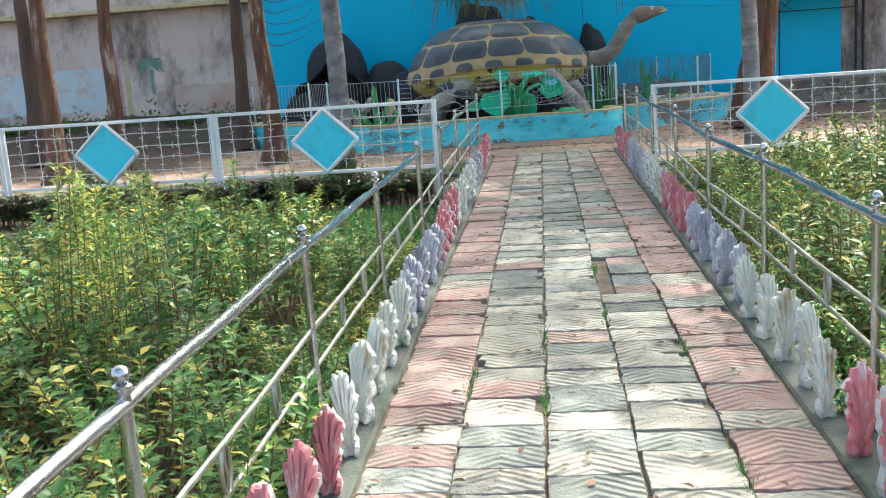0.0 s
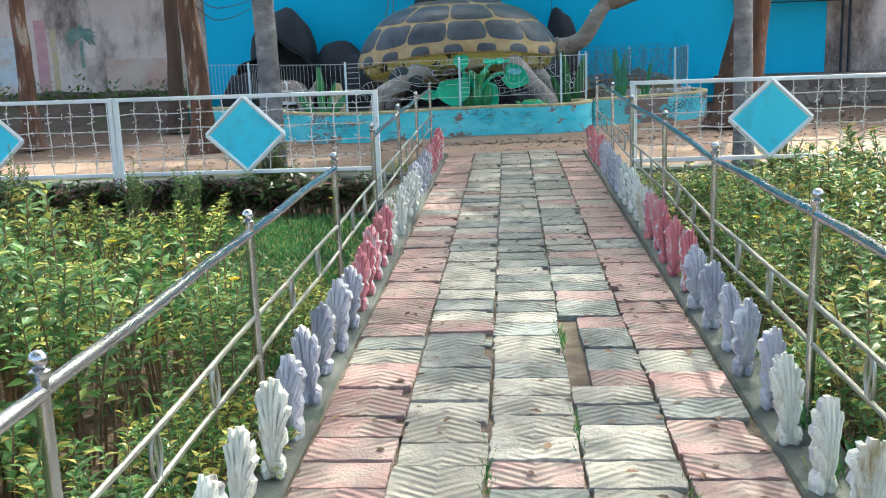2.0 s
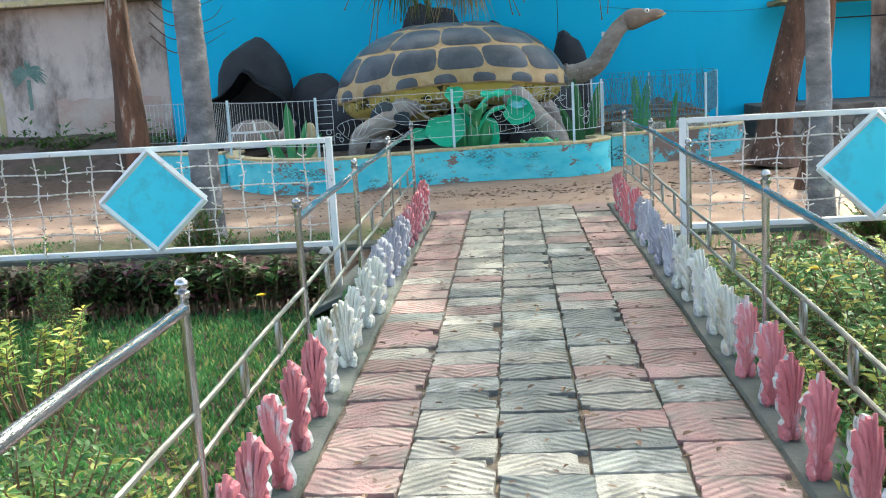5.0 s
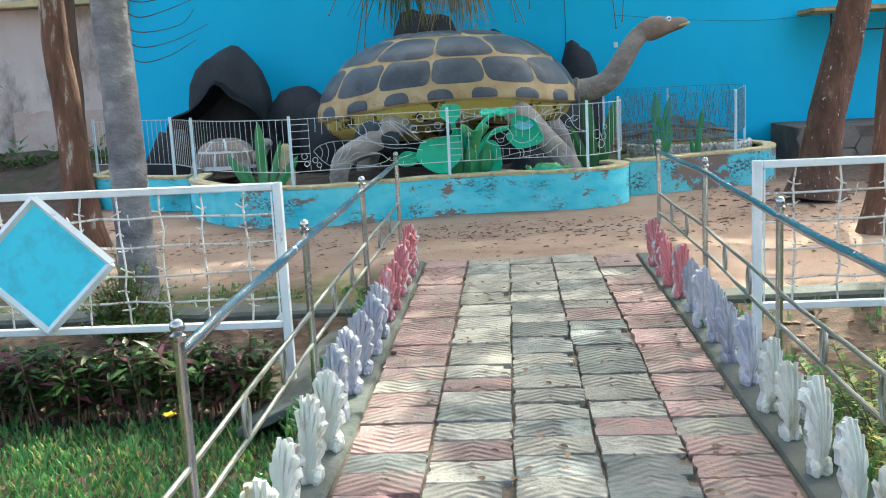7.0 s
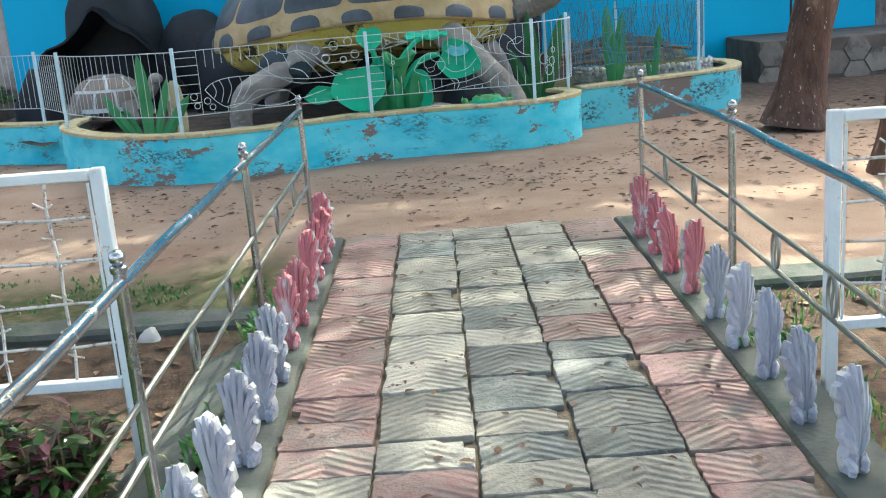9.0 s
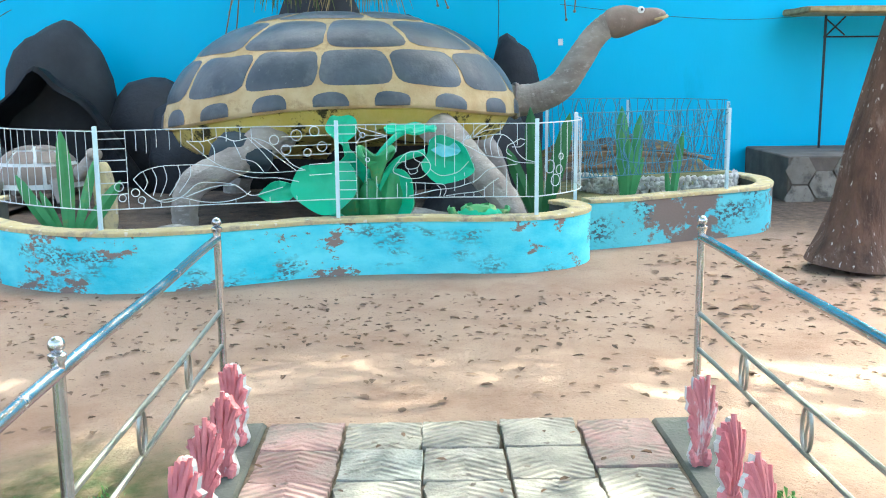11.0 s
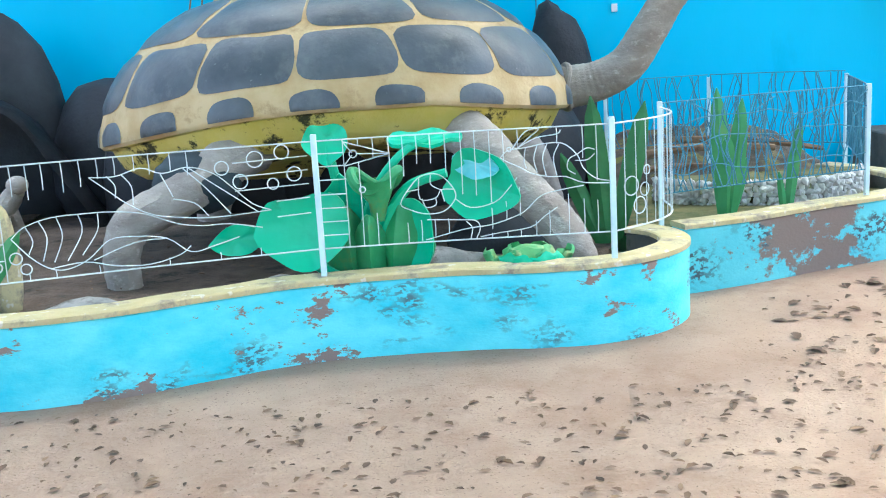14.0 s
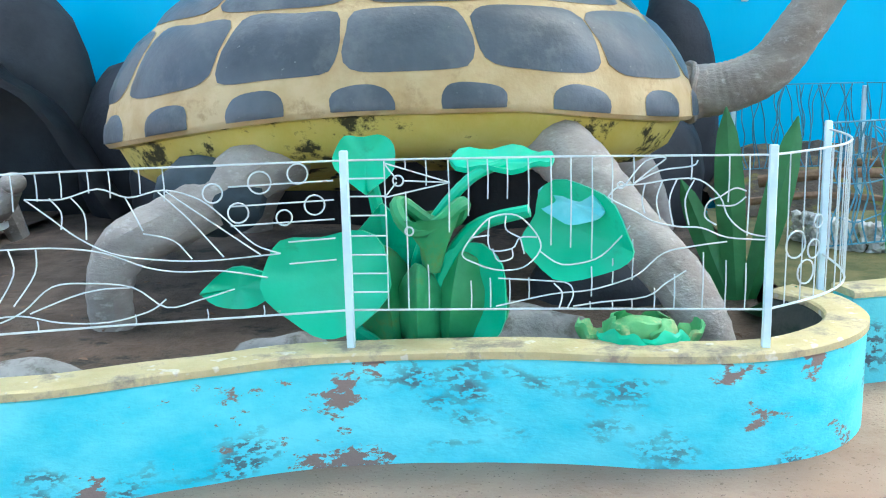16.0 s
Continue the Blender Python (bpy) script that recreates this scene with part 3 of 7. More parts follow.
# ---- steel railings along the path ----
def build_rail(x, posts, bare=-1):
    """Posts are (y, sink): the whole railing stands a little lower along the near beds; section `bare` has lost its handrail."""
    for i, (y, sink) in enumerate(posts):
        post = empty("rail_post", (x, y, -0.03))
        tagged(post, "stainless steel railing post with a ball finial", "railing post", "railing posts")
        top = 0.762 - sink
        bm = bmesh.new()
        tube(bm, [(0, 0, -0.2), (0.0, 0, 0.40), (0.0, 0, top)], 0.0155, 12)
        part("tube", bm, M_STEEL, post)
        bm = bmesh.new()
        tube(bm, [(0, 0, top), (0, 0, top + 0.006), (0, 0, top + 0.016), (0, 0, top + 0.022)], [0.018, 0.021, 0.021, 0.011], 12)
        collar = part("collar", bm, M_STEEL, post)
        bm = bmesh.new()
        ball(bm, (0, 0, top + 0.038), 0.0195, seg=14)
        part("finial", bm, M_STEEL, collar)
        bm = bmesh.new()
        tube(bm, [(0, 0, -0.2), (0, 0, -0.17)], [0.036, 0.030], 12)
        part("foot", bm, M_BRASS, post)
        if i == len(posts) - 1:
            break
        y1, sink1 = posts[i + 1]
        rail = empty("railing_panel", (x, y, 0))
        tagged(rail, "steel railing section with two thin bars and oval rings", "railing", "railing sections")
        L = y1 - y

        def at(t, z, wob=0.0):
            return (0, L * t, z - sink * (1 - t) - sink1 * t + wob)

        if i != bare:
            bm = bmesh.new()
            tube(bm, [at(k / 10, 0.704, 0.003 * math.sin(0.9 * k + i)) for k in range(11)], 0.0165, 12)
            part("handrail", bm, M_STEEL, rail)
        for z in (0.405, 0.268):
            bm = bmesh.new()
            tube(bm, [at(k / 6, z, 0.003 * math.sin(1.2 * k + i + z * 20)) for k in range(7)], 0.0088, 8)
            part("thin_bar", bm, M_BRASS, rail)
        for t in (0.33, 0.66):
            bm = bmesh.new()
            cz = at(t, 0.336)[2]
            tube(bm, [(0, L * t + 0.036 * math.cos(a), cz + 0.066 * math.sin(a)) for a in [2 * math.pi * k / 18 for k in range(18)]], 0.006, 6, closed=True)
            tube(bm, [(0, L * t, cz - 0.064), (0, L * t + 0.008, cz - 0.02), (0, L * t - 0.008, cz + 0.025), (0, L * t, cz + 0.064)], 0.0045, 6)
            part("ring", bm, M_BRASS, rail)


build_rail(-0.96, [(14.0, 0.0), (12.2, 0.0), (10.54, 0.005), (8.93, 0.02), (7.41, 0.036), (5.65, 0.028), (4.06, 0.022), (2.49, 0.034), (0.85, 0.034), (-0.8, 0.034)], bare=3)
build_rail(0.93, [(13.81, -0.015), (12.10, -0.032), (10.57, -0.005), (8.83, -0.012), (7.24, 0.022), (5.59, -0.004), (3.93, -0.006), (2.3, 0.0), (0.7, 0.0), (-0.9, 0.0)])


# ---- barbed panel fence with diamond boards ----
def build_fence_panel(x0, x1, y, seed):
    rnd = random.Random(seed)
    fence = empty("fence_panel", (x0, y, 0))
    tagged(fence, "white steel frame strung with barbed wire, bearing a blue diamond board", "fence", "fence panels across the beds")
    w = x1 - x0
    for name, b in (("top_rail", (0.045, w - 0.045, -0.018, 0.018, 0.825, 0.86)), ("bottom_rail", (0.045, w - 0.045, -0.018, 0.018, 0.145, 0.18)),
                    ("stile", (0, 0.042, -0.02, 0.02, -0.25, 0.862)), ("stile", (w - 0.042, w, -0.02, 0.02, -0.25, 0.862))):
        bm = bmesh.new()
        box(bm, *b, 0.004)
        part(name, bm, M_WHITE, fence)
    for x in (0.046, w - 0.054):
        bm = bmesh.new()
        box(bm, x, x + 0.008, -0.022, -0.0185, 0.185, 0.82, 0.0)
        part("seam_strip", bm, M_WHITE, fence)
    nx = 12
    for i in range(1, nx):
        bm = bmesh.new()
        x = w * i / nx + rnd.uniform(-0.012, 0.012)
        pts = [(x + rnd.uniform(-0.010, 0.010), rnd.uniform(-0.004, 0.004), 0.165 + 0.675 * k / 7) for k in range(8)]
        tube(bm, pts, 0.0056, 5)
        for k in range(1, 7):
            p = Vector(pts[k])
            for s in (-1, 1):
                tube(bm, [p, p + Vector((s * rnd.uniform(0.018, 0.036), -0.010, rnd.uniform(-0.020, 0.026)))], 0.0036, 4)
        part("barbed_wire", bm, M_WIRE, fence)
    for j in range(1, 5):
        bm = bmesh.new()
        z = 0.165 + 0.675 * j / 5 + rnd.uniform(-0.01, 0.01)
        pts = [(0.04 + (w - 0.08) * k / 16, -0.006, z + rnd.uniform(-0.008, 0.008)) for k in range(17)]
        tube(bm, pts, 0.0056, 5)
        for k in range(1, 16, 2):
            p = Vector(pts[k])
            for s in (-1, 1):
                tube(bm, [p, p + Vector((rnd.uniform(-0.014, 0.014), -0.006, s * rnd.uniform(0.016, 0.034)))], 0.0036, 4)
        part("barbed_wire", bm, M_WIRE, fence)
    # diamond board
    a, h, cz = 0.335, 0.315, 0.505
    bm = bmesh.new()
    vs = [bm.verts.new((w / 2 + dx * a, yy, cz + dz * h)) for yy in (-0.052, -0.034) for dx, dz in ((0, -1), (1, 0), (0, 1), (-1, 0))]
    bm.faces.new(vs[:4])
    bm.faces.new(vs[4:][::-1])
    for k in range(4):
        bm.faces.new((vs[k], vs[(k + 1) % 4], vs[4 + (k + 1) % 4], vs[4 + k]))
    board = part("board", bm, M_DIAMOND, fence, "sky-blue painted diamond board", smooth=False)
    corners = [Vector((w / 2 + dx * (a + 0.018), -0.05, cz + dz * (h + 0.018))) for dx, dz in ((0, -1), (1, 0), (0, 1), (-1, 0))]
    for k in range(4):
        bm = bmesh.new()
        tube(bm, [corners[k], corners[(k + 1) % 4]], 0.022, 4)
        part("board_frame", bm, M_WHITE, board, "white painted edge strip")


build_fence_panel(-3.63, -1.22, 11.33, 1)
build_fence_panel(-6.05, -3.64, 11.33, 2)
build_fence_panel(-8.47, -6.06, 11.33, 3)
build_fence_panel(1.01, 3.42, 11.36, 4)
build_fence_panel(3.43, 5.84, 11.36, 5)
build_fence_panel(5.85, 8.26, 11.36, 6)


# ---- low kerb behind the fence ----
def build_low_kerb():
    for x0, x1 in ((-9.0, -1.02), (1.02, 9.0)):
        bm = bmesh.new()
        box(bm, x0, x1, 12.68, 12.92, -0.33, -0.085, 0.02)
        bmesh.ops.subdivide_edges(bm, edges=[e for e in bm.edges if abs(e.verts[0].co.x - e.verts[1].co.x) > 1], cuts=50)
        for v in bm.verts:
            v.co += Vector((0, 0.02 * noise.noise(v.co * 2.1), 0.014 * noise.noise(v.co * 2.7)))
        tagged(part("low_kerb", bm, M_KERB), "worn low cement kerb between bed and yard", "kerb", kind="structure")


build_low_kerb()


# ---- planter walls ----
PLANTER_OUT = [(-5.75, 20.6), (-5.72, 19.75), (-5.4, 19.40), (-4.75, 19.10), (-4.12, 18.90)]
MAIN_OUT = [(-4.05, 19.2), (-4.02, 18.7), (-3.86, 18.22), (-3.40, 17.58), (-2.91, 17.19), (-2.33, 17.02), (-1.77, 17.12), (-1.27, 17.36), (-0.79, 17.55), (-0.15, 17.60), (0.42, 17.56),
            (0.78, 17.62), (1.07, 17.82), (1.22, 18.10), (1.20, 18.42), (1.05, 18.62)]
RIGHT_OUT = [(1.28, 18.50), (1.75, 18.66), (2.24, 18.93), (2.75, 19.16), (3.10, 19.40), (3.31, 19.90), (3.28, 20.45), (3.05, 20.95)]


def build_planter_wall(name, ctrl, label, paint):
    thing = empty(name, (ctrl[0][0], ctrl[0][1], 0))
    tagged(thing, label, "planter", kind="structure")
    c = smooth_path([(x, y, 0) for x, y in ctrl], 7)
    inner = []
    for i, p in enumerate(c):
        d = (c[min(i + 1, len(c) - 1)] - c[max(i - 1, 0)]).normalized()
        inner.append(Vector((-d.y, d.x, 0)))
    o = Vector((ctrl[0][0], ctrl[0][1], 0))
    for nm, mat, z0, z1, ex, th in (("wall", paint, -0.32, 0.215, 0.0, 0.15), ("coping", M_CAP, 0.216, 0.25, 0.008, 0.166)):
        bm = bmesh.new()
        cols = []
        for p, q in zip(c, inner):
            w = 0.008 * noise.noise(p * 2.0)
            a = p - q * (ex + w) - o
            b = p + q * (th + w) - o
            zt = z1 + 0.006 * noise.noise(p * 3.0)
            mid = z0 + (z1 - z0) * 0.55
            cols.append([bm.verts.new(v) for v in ((a.x, a.y, z0), (a.x, a.y, mid), (a.x, a.y, zt - 0.008), (a.x + q.x * 0.01, a.y + q.y * 0.01, zt), (b.x - q.x * 0.01, b.y - q.y * 0.01, zt), (b.x, b.y, zt - 0.008), (b.x, b.y, z0))])
        for k in range(len(cols) - 1):
            for j in range(7):
                f = bm.faces.new((cols[k][j], cols[k + 1][j], cols[k + 1][(j + 1) % 7], cols[k][(j + 1) % 7]))
                f.material_index = 1 if j in (4, 5) and nm == "wall" else 0
        bm.faces.new(cols[0])
        bm.faces.new(cols[-1][::-1])
        part(nm, bm, [mat, M_KERB], thing)
    return thing


build_planter_wall("planter_wall_west", PLANTER_OUT, "curved turquoise planter wall with peeling paint", M_TURQ)
build_planter_wall("planter_wall_main", MAIN_OUT, "wavy turquoise planter wall with cream coping, paint peeling", M_TURQ)
build_planter_wall("planter_wall_east", RIGHT_OUT, "rounded turquoise planter wall with heavily peeling paint", M_TURQ_OLD)


# ---- giant turtle statue ----
SH_C, SH_A, SH_B, SH_H = (-0.92, 20.12), 1.72, 1.27, 0.93


def shell_rim(u):
    return 0.80 + 0.24 * math.sin(min(1.0, (u + 1) / 1.1) * math.pi / 2) - 0.22 * max(0.0, u - 0.45)


def shell_point(theta, h, lift=0.0):
    """A place on the dome: theta round it, h the share of its height."""
    e = 2.3
    rho = max(0.0, 1 - h ** (1 / 0.55)) ** (1 / e)
    c, s = math.cos(theta), math.sin(theta)
    k = (abs(c) ** e + abs(s) ** e) ** (-1 / e)
    u, v = rho * k * c, rho * k * s
    z0 = shell_rim(u)
    top = 1.90 - 0.05 * u * u
    p = Vector((SH_C[0] + SH_A * u, SH_C[1] + SH_B * v, z0 + (top - z0) * h))
    nrm = Vector((u / SH_A, v / SH_B, 0.9 * h + 0.05)).normalized()
    return p + nrm * lift


def build_turtle():
    bm = bmesh.new()
    nt, nh = 72, 20
    rings = []
    for j in range(nh):
        h = (j / nh) ** 1.3
        rings.append([bm.verts.new(shell_point(2 * math.pi * i / nt, h)) for i in range(nt)])
    for j in range(nh - 1):
        for i in range(nt):
            bm.faces.new((rings[j][i], rings[j][(i + 1) % nt], rings[j + 1][(i + 1) % nt], rings[j + 1][i]))
    bm.faces.new(rings[-1])
    # turned-under lip and belly
    prev = rings[0]
    for k, (f, dz, mat) in enumerate(((0.988, -0.022, 0), (0.955, -0.03, 2), (0.915, -0.16, 2), (0.83, -0.25, 2), (0.5, -0.31, 2), (0.1, -0.33, 2))):
        ring = []
        for i in range(nt):
            p = shell_point(2 * math.pi * i / nt, 0)
            ring.append(bm.verts.new((SH_C[0] + (p.x - SH_C[0]) * f, SH_C[1] + (p.y - SH_C[1]) * f, p.z + dz)))
        for i in range(nt):
            fc = bm.faces.new((prev[i], ring[i], ring[(i + 1) % nt], prev[(i + 1) % nt]))
            fc.material_index = mat
        prev = ring
    fc = bm.faces.new(prev[::-1])
    fc.material_index = 2

    def scute(t0, t1, h0, h1, soft=0.35, power=5.0):
        na, nb = 10, 7
        grid = []
        for b in range(nb):
            row = []
            for a in range(na):
                x, y = 2 * a / (na - 1) - 1, 2 * b / (nb - 1) - 1
                # square pulled towards a rounded one
                m = max(abs(x), abs(y))
                r = (abs(x) ** power + abs(y) ** power) ** (1 / power) if m else 1
                f = m / r if r else 1
                f = 1 + (f - 1) * soft * 2
                wob = 1 + 0.11 * noise.noise(Vector((t0 * 9 + x, h0 * 9 + y, 2.0)))
                x, y = x * f * wob, y * f * wob
                row.append(bm.verts.new(shell_point((t0 + t1) / 2 + (t1 - t0) / 2 * x, max(0.0, (h0 + h1) / 2 + (h1 - h0) / 2 * y), 0.020 - 0.016 * m ** 6)))
            grid.append(row)
        for b in range(nb - 1):
            for a in range(na - 1):
                q = bm.faces.new((grid[b][a], grid[b][a + 1], grid[b + 1][a + 1], grid[b + 1][a]))
                q.material_index = 1
        edge = grid[0] + [r[-1] for r in grid[1:]] + grid[-1][-2::-1] + [r[0] for r in grid[-2:0:-1]]
        low = []
        for v in edge:
            low.append(bm.verts.new(v.co + (Vector((SH_C[0], SH_C[1], 1.0)) - v.co).normalized() * 0.03))
        for k in range(len(edge)):
            q = bm.faces.new((edge[k], low[k], low[(k + 1) % len(edge)], edge[(k + 1) % len(edge)]))
            q.material_index = 0

    def row(n, h0, h1, gap, shift, soft=0.35, power=5.0):
        # equal shares of the outline's length rather than of the angle
        marks = [shell_point(2 * math.pi * k / 360, (h0 + h1) / 2) for k in range(361)]
        acc = [0.0]
        for k in range(360):
            acc.append(acc[-1] + (marks[k + 1] - marks[k]).length)

        def angle(share):
            w = (share % 1.0) * acc[-1]
            k = max(i for i in range(361) if acc[i] <= w + 1e-9)
            k = min(k, 359)
            return 2 * math.pi * (k + (w - acc[k]) / (acc[k + 1] - acc[k])) / 360

        for k in range(n):
            a, b = angle((k + shift + gap / 2) / n), angle((k + shift + 1 - gap / 2) / n)
            if b < a:
                b += 2 * math.pi
            scute(a, b, h0, h1, soft, power)

    row(18, -0.07, 0.145, 0.42, 0.0, 0.5, 2.6)
    row(14, 0.205, 0.56, 0.035, 0.33, 0.5)
    row(10, 0.59, 0.87, 0.035, 0.41, 0.5)
    row(5, 0.895, 0.978, 0.07, 0.1)
    # neck, head
    neck = smooth_path([(0.55, 20.25, 1.02), (0.85, 20.22, 1.03), (1.06, 20.18, 1.07), (1.25, 20.13, 1.18), (1.40, 20.07, 1.41), (1.53, 20.02, 1.62), (1.67, 19.98, 1.755), (1.80, 19.95, 1.805)], 18)
    rad = [0.168 - 0.052 * min(1, i / (len(neck) * 0.8)) + 0.0015 * math.sin(i * 1.55) + 0.004 * noise.noise(Vector((i * 0.37, 3.0, 0))) for i in range(len(neck))]
    tube(bm, neck, rad, 18, mat=3, wob=0.05)
    head = smooth_path([(1.66, 19.98, 1.74), (1.76, 19.965, 1.78), (1.86, 19.95, 1.80), (1.96, 19.935, 1.81), (2.06, 19.92, 1.825), (2.14, 19.91, 1.835), (2.21, 19.90, 1.845)], 4)
    hr = [0.100, 0.120, 0.131, 0.136, 0.138, 0.137, 0.135, 0.131, 0.126, 0.119, 0.111, 0.103, 0.096, 0.090, 0.085, 0.081, 0.078, 0.076, 0.073, 0.069, 0.063, 0.055, 0.045, 0.032, 0.014]
    tube(bm, head, [1.08 * h for h in hr[:len(head)]], 18, mat=4, wob=0.06)
    for s in (-1, 1):
        ball(bm, (1.955, 19.935 + s * 0.106, 1.885), 0.034, 0.022, 0.034, 12, mat=5)
        ball(bm, (1.960, 19.935 + s * 0.125, 1.887), 0.014, 0.008, 0.014, 10, mat=1)
    tube(bm, [(2.09, 19.855, 1.80), (2.16, 19.850, 1.81), (2.215, 19.885, 1.825), (2.225, 19.91, 1.83), (2.20, 19.955, 1.825), (2.12, 19.97, 1.805)], 0.016, 8, mat=6)
    # fold where the neck leaves the shell
    tube(bm, [(0.80 + 0.015 * math.cos(a * 3), 20.22 + 0.165 * math.cos(a), 1.025 + 0.165 * math.sin(a)) for a in [2 * math.pi * k / 24 for k in range(24)]], 0.022, 8, mat=3, closed=True)
    # legs
    for ctrl, rr in (([(-1.40, 19.25, 0.80), (-1.58, 19.0, 0.70), (-1.85, 18.84, 0.53), (-2.10, 18.74, 0.40), (-2.19, 18.72, 0.20), (-2.19, 18.72, -0.02), (-2.19, 18.70, -0.16)], (0.165, 0.155, 0.135, 0.128, 0.110, 0.105, 0.13)),
                     ([(0.0, 19.2, 0.82), (0.12, 18.9, 0.74), (0.27, 18.66, 0.58), (0.44, 18.45, 0.40), (0.58, 18.32, 0.22), (0.64, 18.27, 0.05), (0.66, 18.25, -0.12)], (0.17, 0.15, 0.13, 0.122, 0.112, 0.112, 0.135)),
                     ([(-1.5, 20.9, 0.8), (-2.0, 21.15, 0.5), (-2.2, 21.3, 0.1), (-2.2, 21.3, -0.16)], (0.2, 0.17, 0.15, 0.17)),
                     ([(0.1, 20.9, 0.8), (0.5, 21.15, 0.5), (0.7, 21.3, 0.1), (0.7, 21.3, -0.16)], (0.2, 0.17, 0.15, 0.17))):
        pts = smooth_path(ctrl, 6)
        rads = []
        for i in range(len(pts)):
            f = i / 6
            k = min(int(f), len(rr) - 2)
            rads.append(rr[k] + (rr[k + 1] - rr[k]) * (f - k) + 0.003 * math.sin(i * 2.6))
        tube(bm, pts, rads, 16, mat=3, wob=0.12)
    ob = part("turtle_statue", bm, [M_SEAM, M_SCUTE, M_BELLY, M_SKIN, M_HEAD, M_WHITE, M_CAP])
    tagged(ob, "giant cement turtle with grey scutes, ochre seams and raised neck", "turtle statue")


build_turtle()


# ---- trees ----
def leaf_quads(bm, at, direction, length, width, rnd, mat=0):
    """One folded leaf of two faces each side of its midrib."""
    d = direction.normalized()
    s = d.cross(Vector((rnd.uniform(-0.4, 0.4), rnd.uniform(-0.4, 0.4), 1))).normalized()
    n = s.cross(d)
    a = at
    m = at + d * length * 0.5 + n * length * 0.08
    e = at + d * length - n * length * 0.06
    l = bm.verts.new(at + d * length * 0.42 + s * width * 0.5 + n * width * 0.25)
    r = bm.verts.new(at + d * length * 0.42 - s * width * 0.5 + n * width * 0.25)
    va, ve = bm.verts.new(a), bm.verts.new(e)
    vm = bm.verts.new(m - n * width * 0.1)
    for tri in ((va, l, vm), (l, ve, vm), (va, vm, r), (vm, ve, r)):
        f = bm.faces.new(tri)
        f.material_index = mat


def build_tree(x, y, r, lean, bark, height, seed, crown_r, leaves, label, crown_at=(0, 0)):
    rnd = random.Random(seed)
    tree = empty("tree", (x, y, -0.15))
    tagged(tree, label, "tree")
    bm = bmesh.new()
    n = 26
    pts, rad = [], []
    for i in range(n):
        t = i / (n - 1)
        z = height * t
        pts.append((lean * z + 0.05 * noise.noise(Vector((seed, z * 0.7, 0))), 0.06 * noise.noise(Vector((seed + 5, z * 0.6, 0))), z))
        rad.append(r * (1 - 0.5 * t) * (1 + 0.7 * math.exp(-z * 4.5)))
    tube(bm, pts, rad, 16, wob=0.16)
    part("trunk", bm, bark, tree)
    top = Vector(pts[-1])
    base = Vector(pts[int(n * 0.62)])
    tips = []
    for k in range(9):
        a = 2 * math.pi * k / 9 + rnd.uniform(-0.3, 0.3)
        tip = top + Vector((crown_at[0] + math.cos(a) * crown_r * rnd.uniform(0.4, 0.85), crown_at[1] + math.sin(a) * crown_r * rnd.uniform(0.4, 0.85), rnd.uniform(-0.3, 1.5)))
        tips.append(tip)
        bm = bmesh.new()
        start = base.lerp(top, rnd.uniform(0.1, 0.95))
        mid = start.lerp(tip, 0.5) + Vector((0, 0, 0.25))
        p = smooth_path([start, mid, tip], 5)
        tube(bm, p, [r * 0.4 * (1 - 0.8 * i / (len(p) - 1)) for i in range(len(p))], 7)
        part("limb", bm, bark, tree)
    bm = bmesh.new()
    clumps = [c + Vector((rnd.gauss(0, 1), rnd.gauss(0, 1), rnd.gauss(0, 0.6))) * crown_r * 0.27 for c in tips for _ in range(6)]
    for _ in range(leaves):
        at = rnd.choice(clumps) + Vector((rnd.gauss(0, 1), rnd.gauss(0, 1), rnd.gauss(0, 0.6))) * 0.21
        leaf_quads(bm, at, Vector((rnd.uniform(-1, 1), rnd.uniform(-1, 1), rnd.uniform(-0.7, 0.3))), rnd.uniform(0.12, 0.22), rnd.uniform(0.06, 0.11), rnd)
    part("crown", bm, M_CROWN, tree)


def build_palm(x, y, r, height, seed, label, fronds):
    rnd = random.Random(seed)
    palm = empty("palm_tree", (x, y, -0.15))
    tagged(palm, label, "palm tree")
    bm = bmesh.new()
    pts, rad = [], []
    n = int(height / 0.055)
    for i in range(n):
        z = height * i / (n - 1)
        pts.append((0.03 * math.sin(z * 0.9 + seed), 0.02 * math.sin(z * 0.7), z))
        rad.append(r * (1 - 0.25 * z / height) * (1 + 0.35 * math.exp(-z * 5)) * (1.0 if i % 3 else 1.035))
    tube(bm, pts, rad, 18, wob=0.05)
    part("trunk", bm, M_PALM, palm)
    for k in range(fronds):
        a = 2 * math.pi * k / fronds + rnd.uniform(-0.2, 0.2)
        L = rnd.uniform(2.7, 3.6)
        rise = rnd.uniform(0.2, 1.0)
        bm = bmesh.new()
        spine = []
        for i in range(13):
            t = i / 12
            spine.append(Vector((math.cos(a) * L * t, math.sin(a) * L * t, height - 0.05 + rise * math.sin(t * 2.2) - 1.1 * t * t)))
        tube(bm, spine, [0.022 * (1 - 0.8 * i / 12) for i in range(13)], 5)
        side = Vector((-math.sin(a), math.cos(a), 0))
        for i in range(1, 60):
            t = i / 60
            p = spine[int(t * 12)].lerp(spine[min(12, int(t * 12) + 1)], t * 12 % 1)
            fwd = Vector((math.cos(a), math.sin(a), 0))
            for s in (-1, 1):
                leaf_quads(bm, p, side * s + fwd * 0.6 + Vector((0, 0, -0.5)), 0.62 * math.sin(math.pi * (0.15 + 0.8 * t)) + 0.1, 0.055, rnd)
        part("frond", bm, M_CROWN, palm)


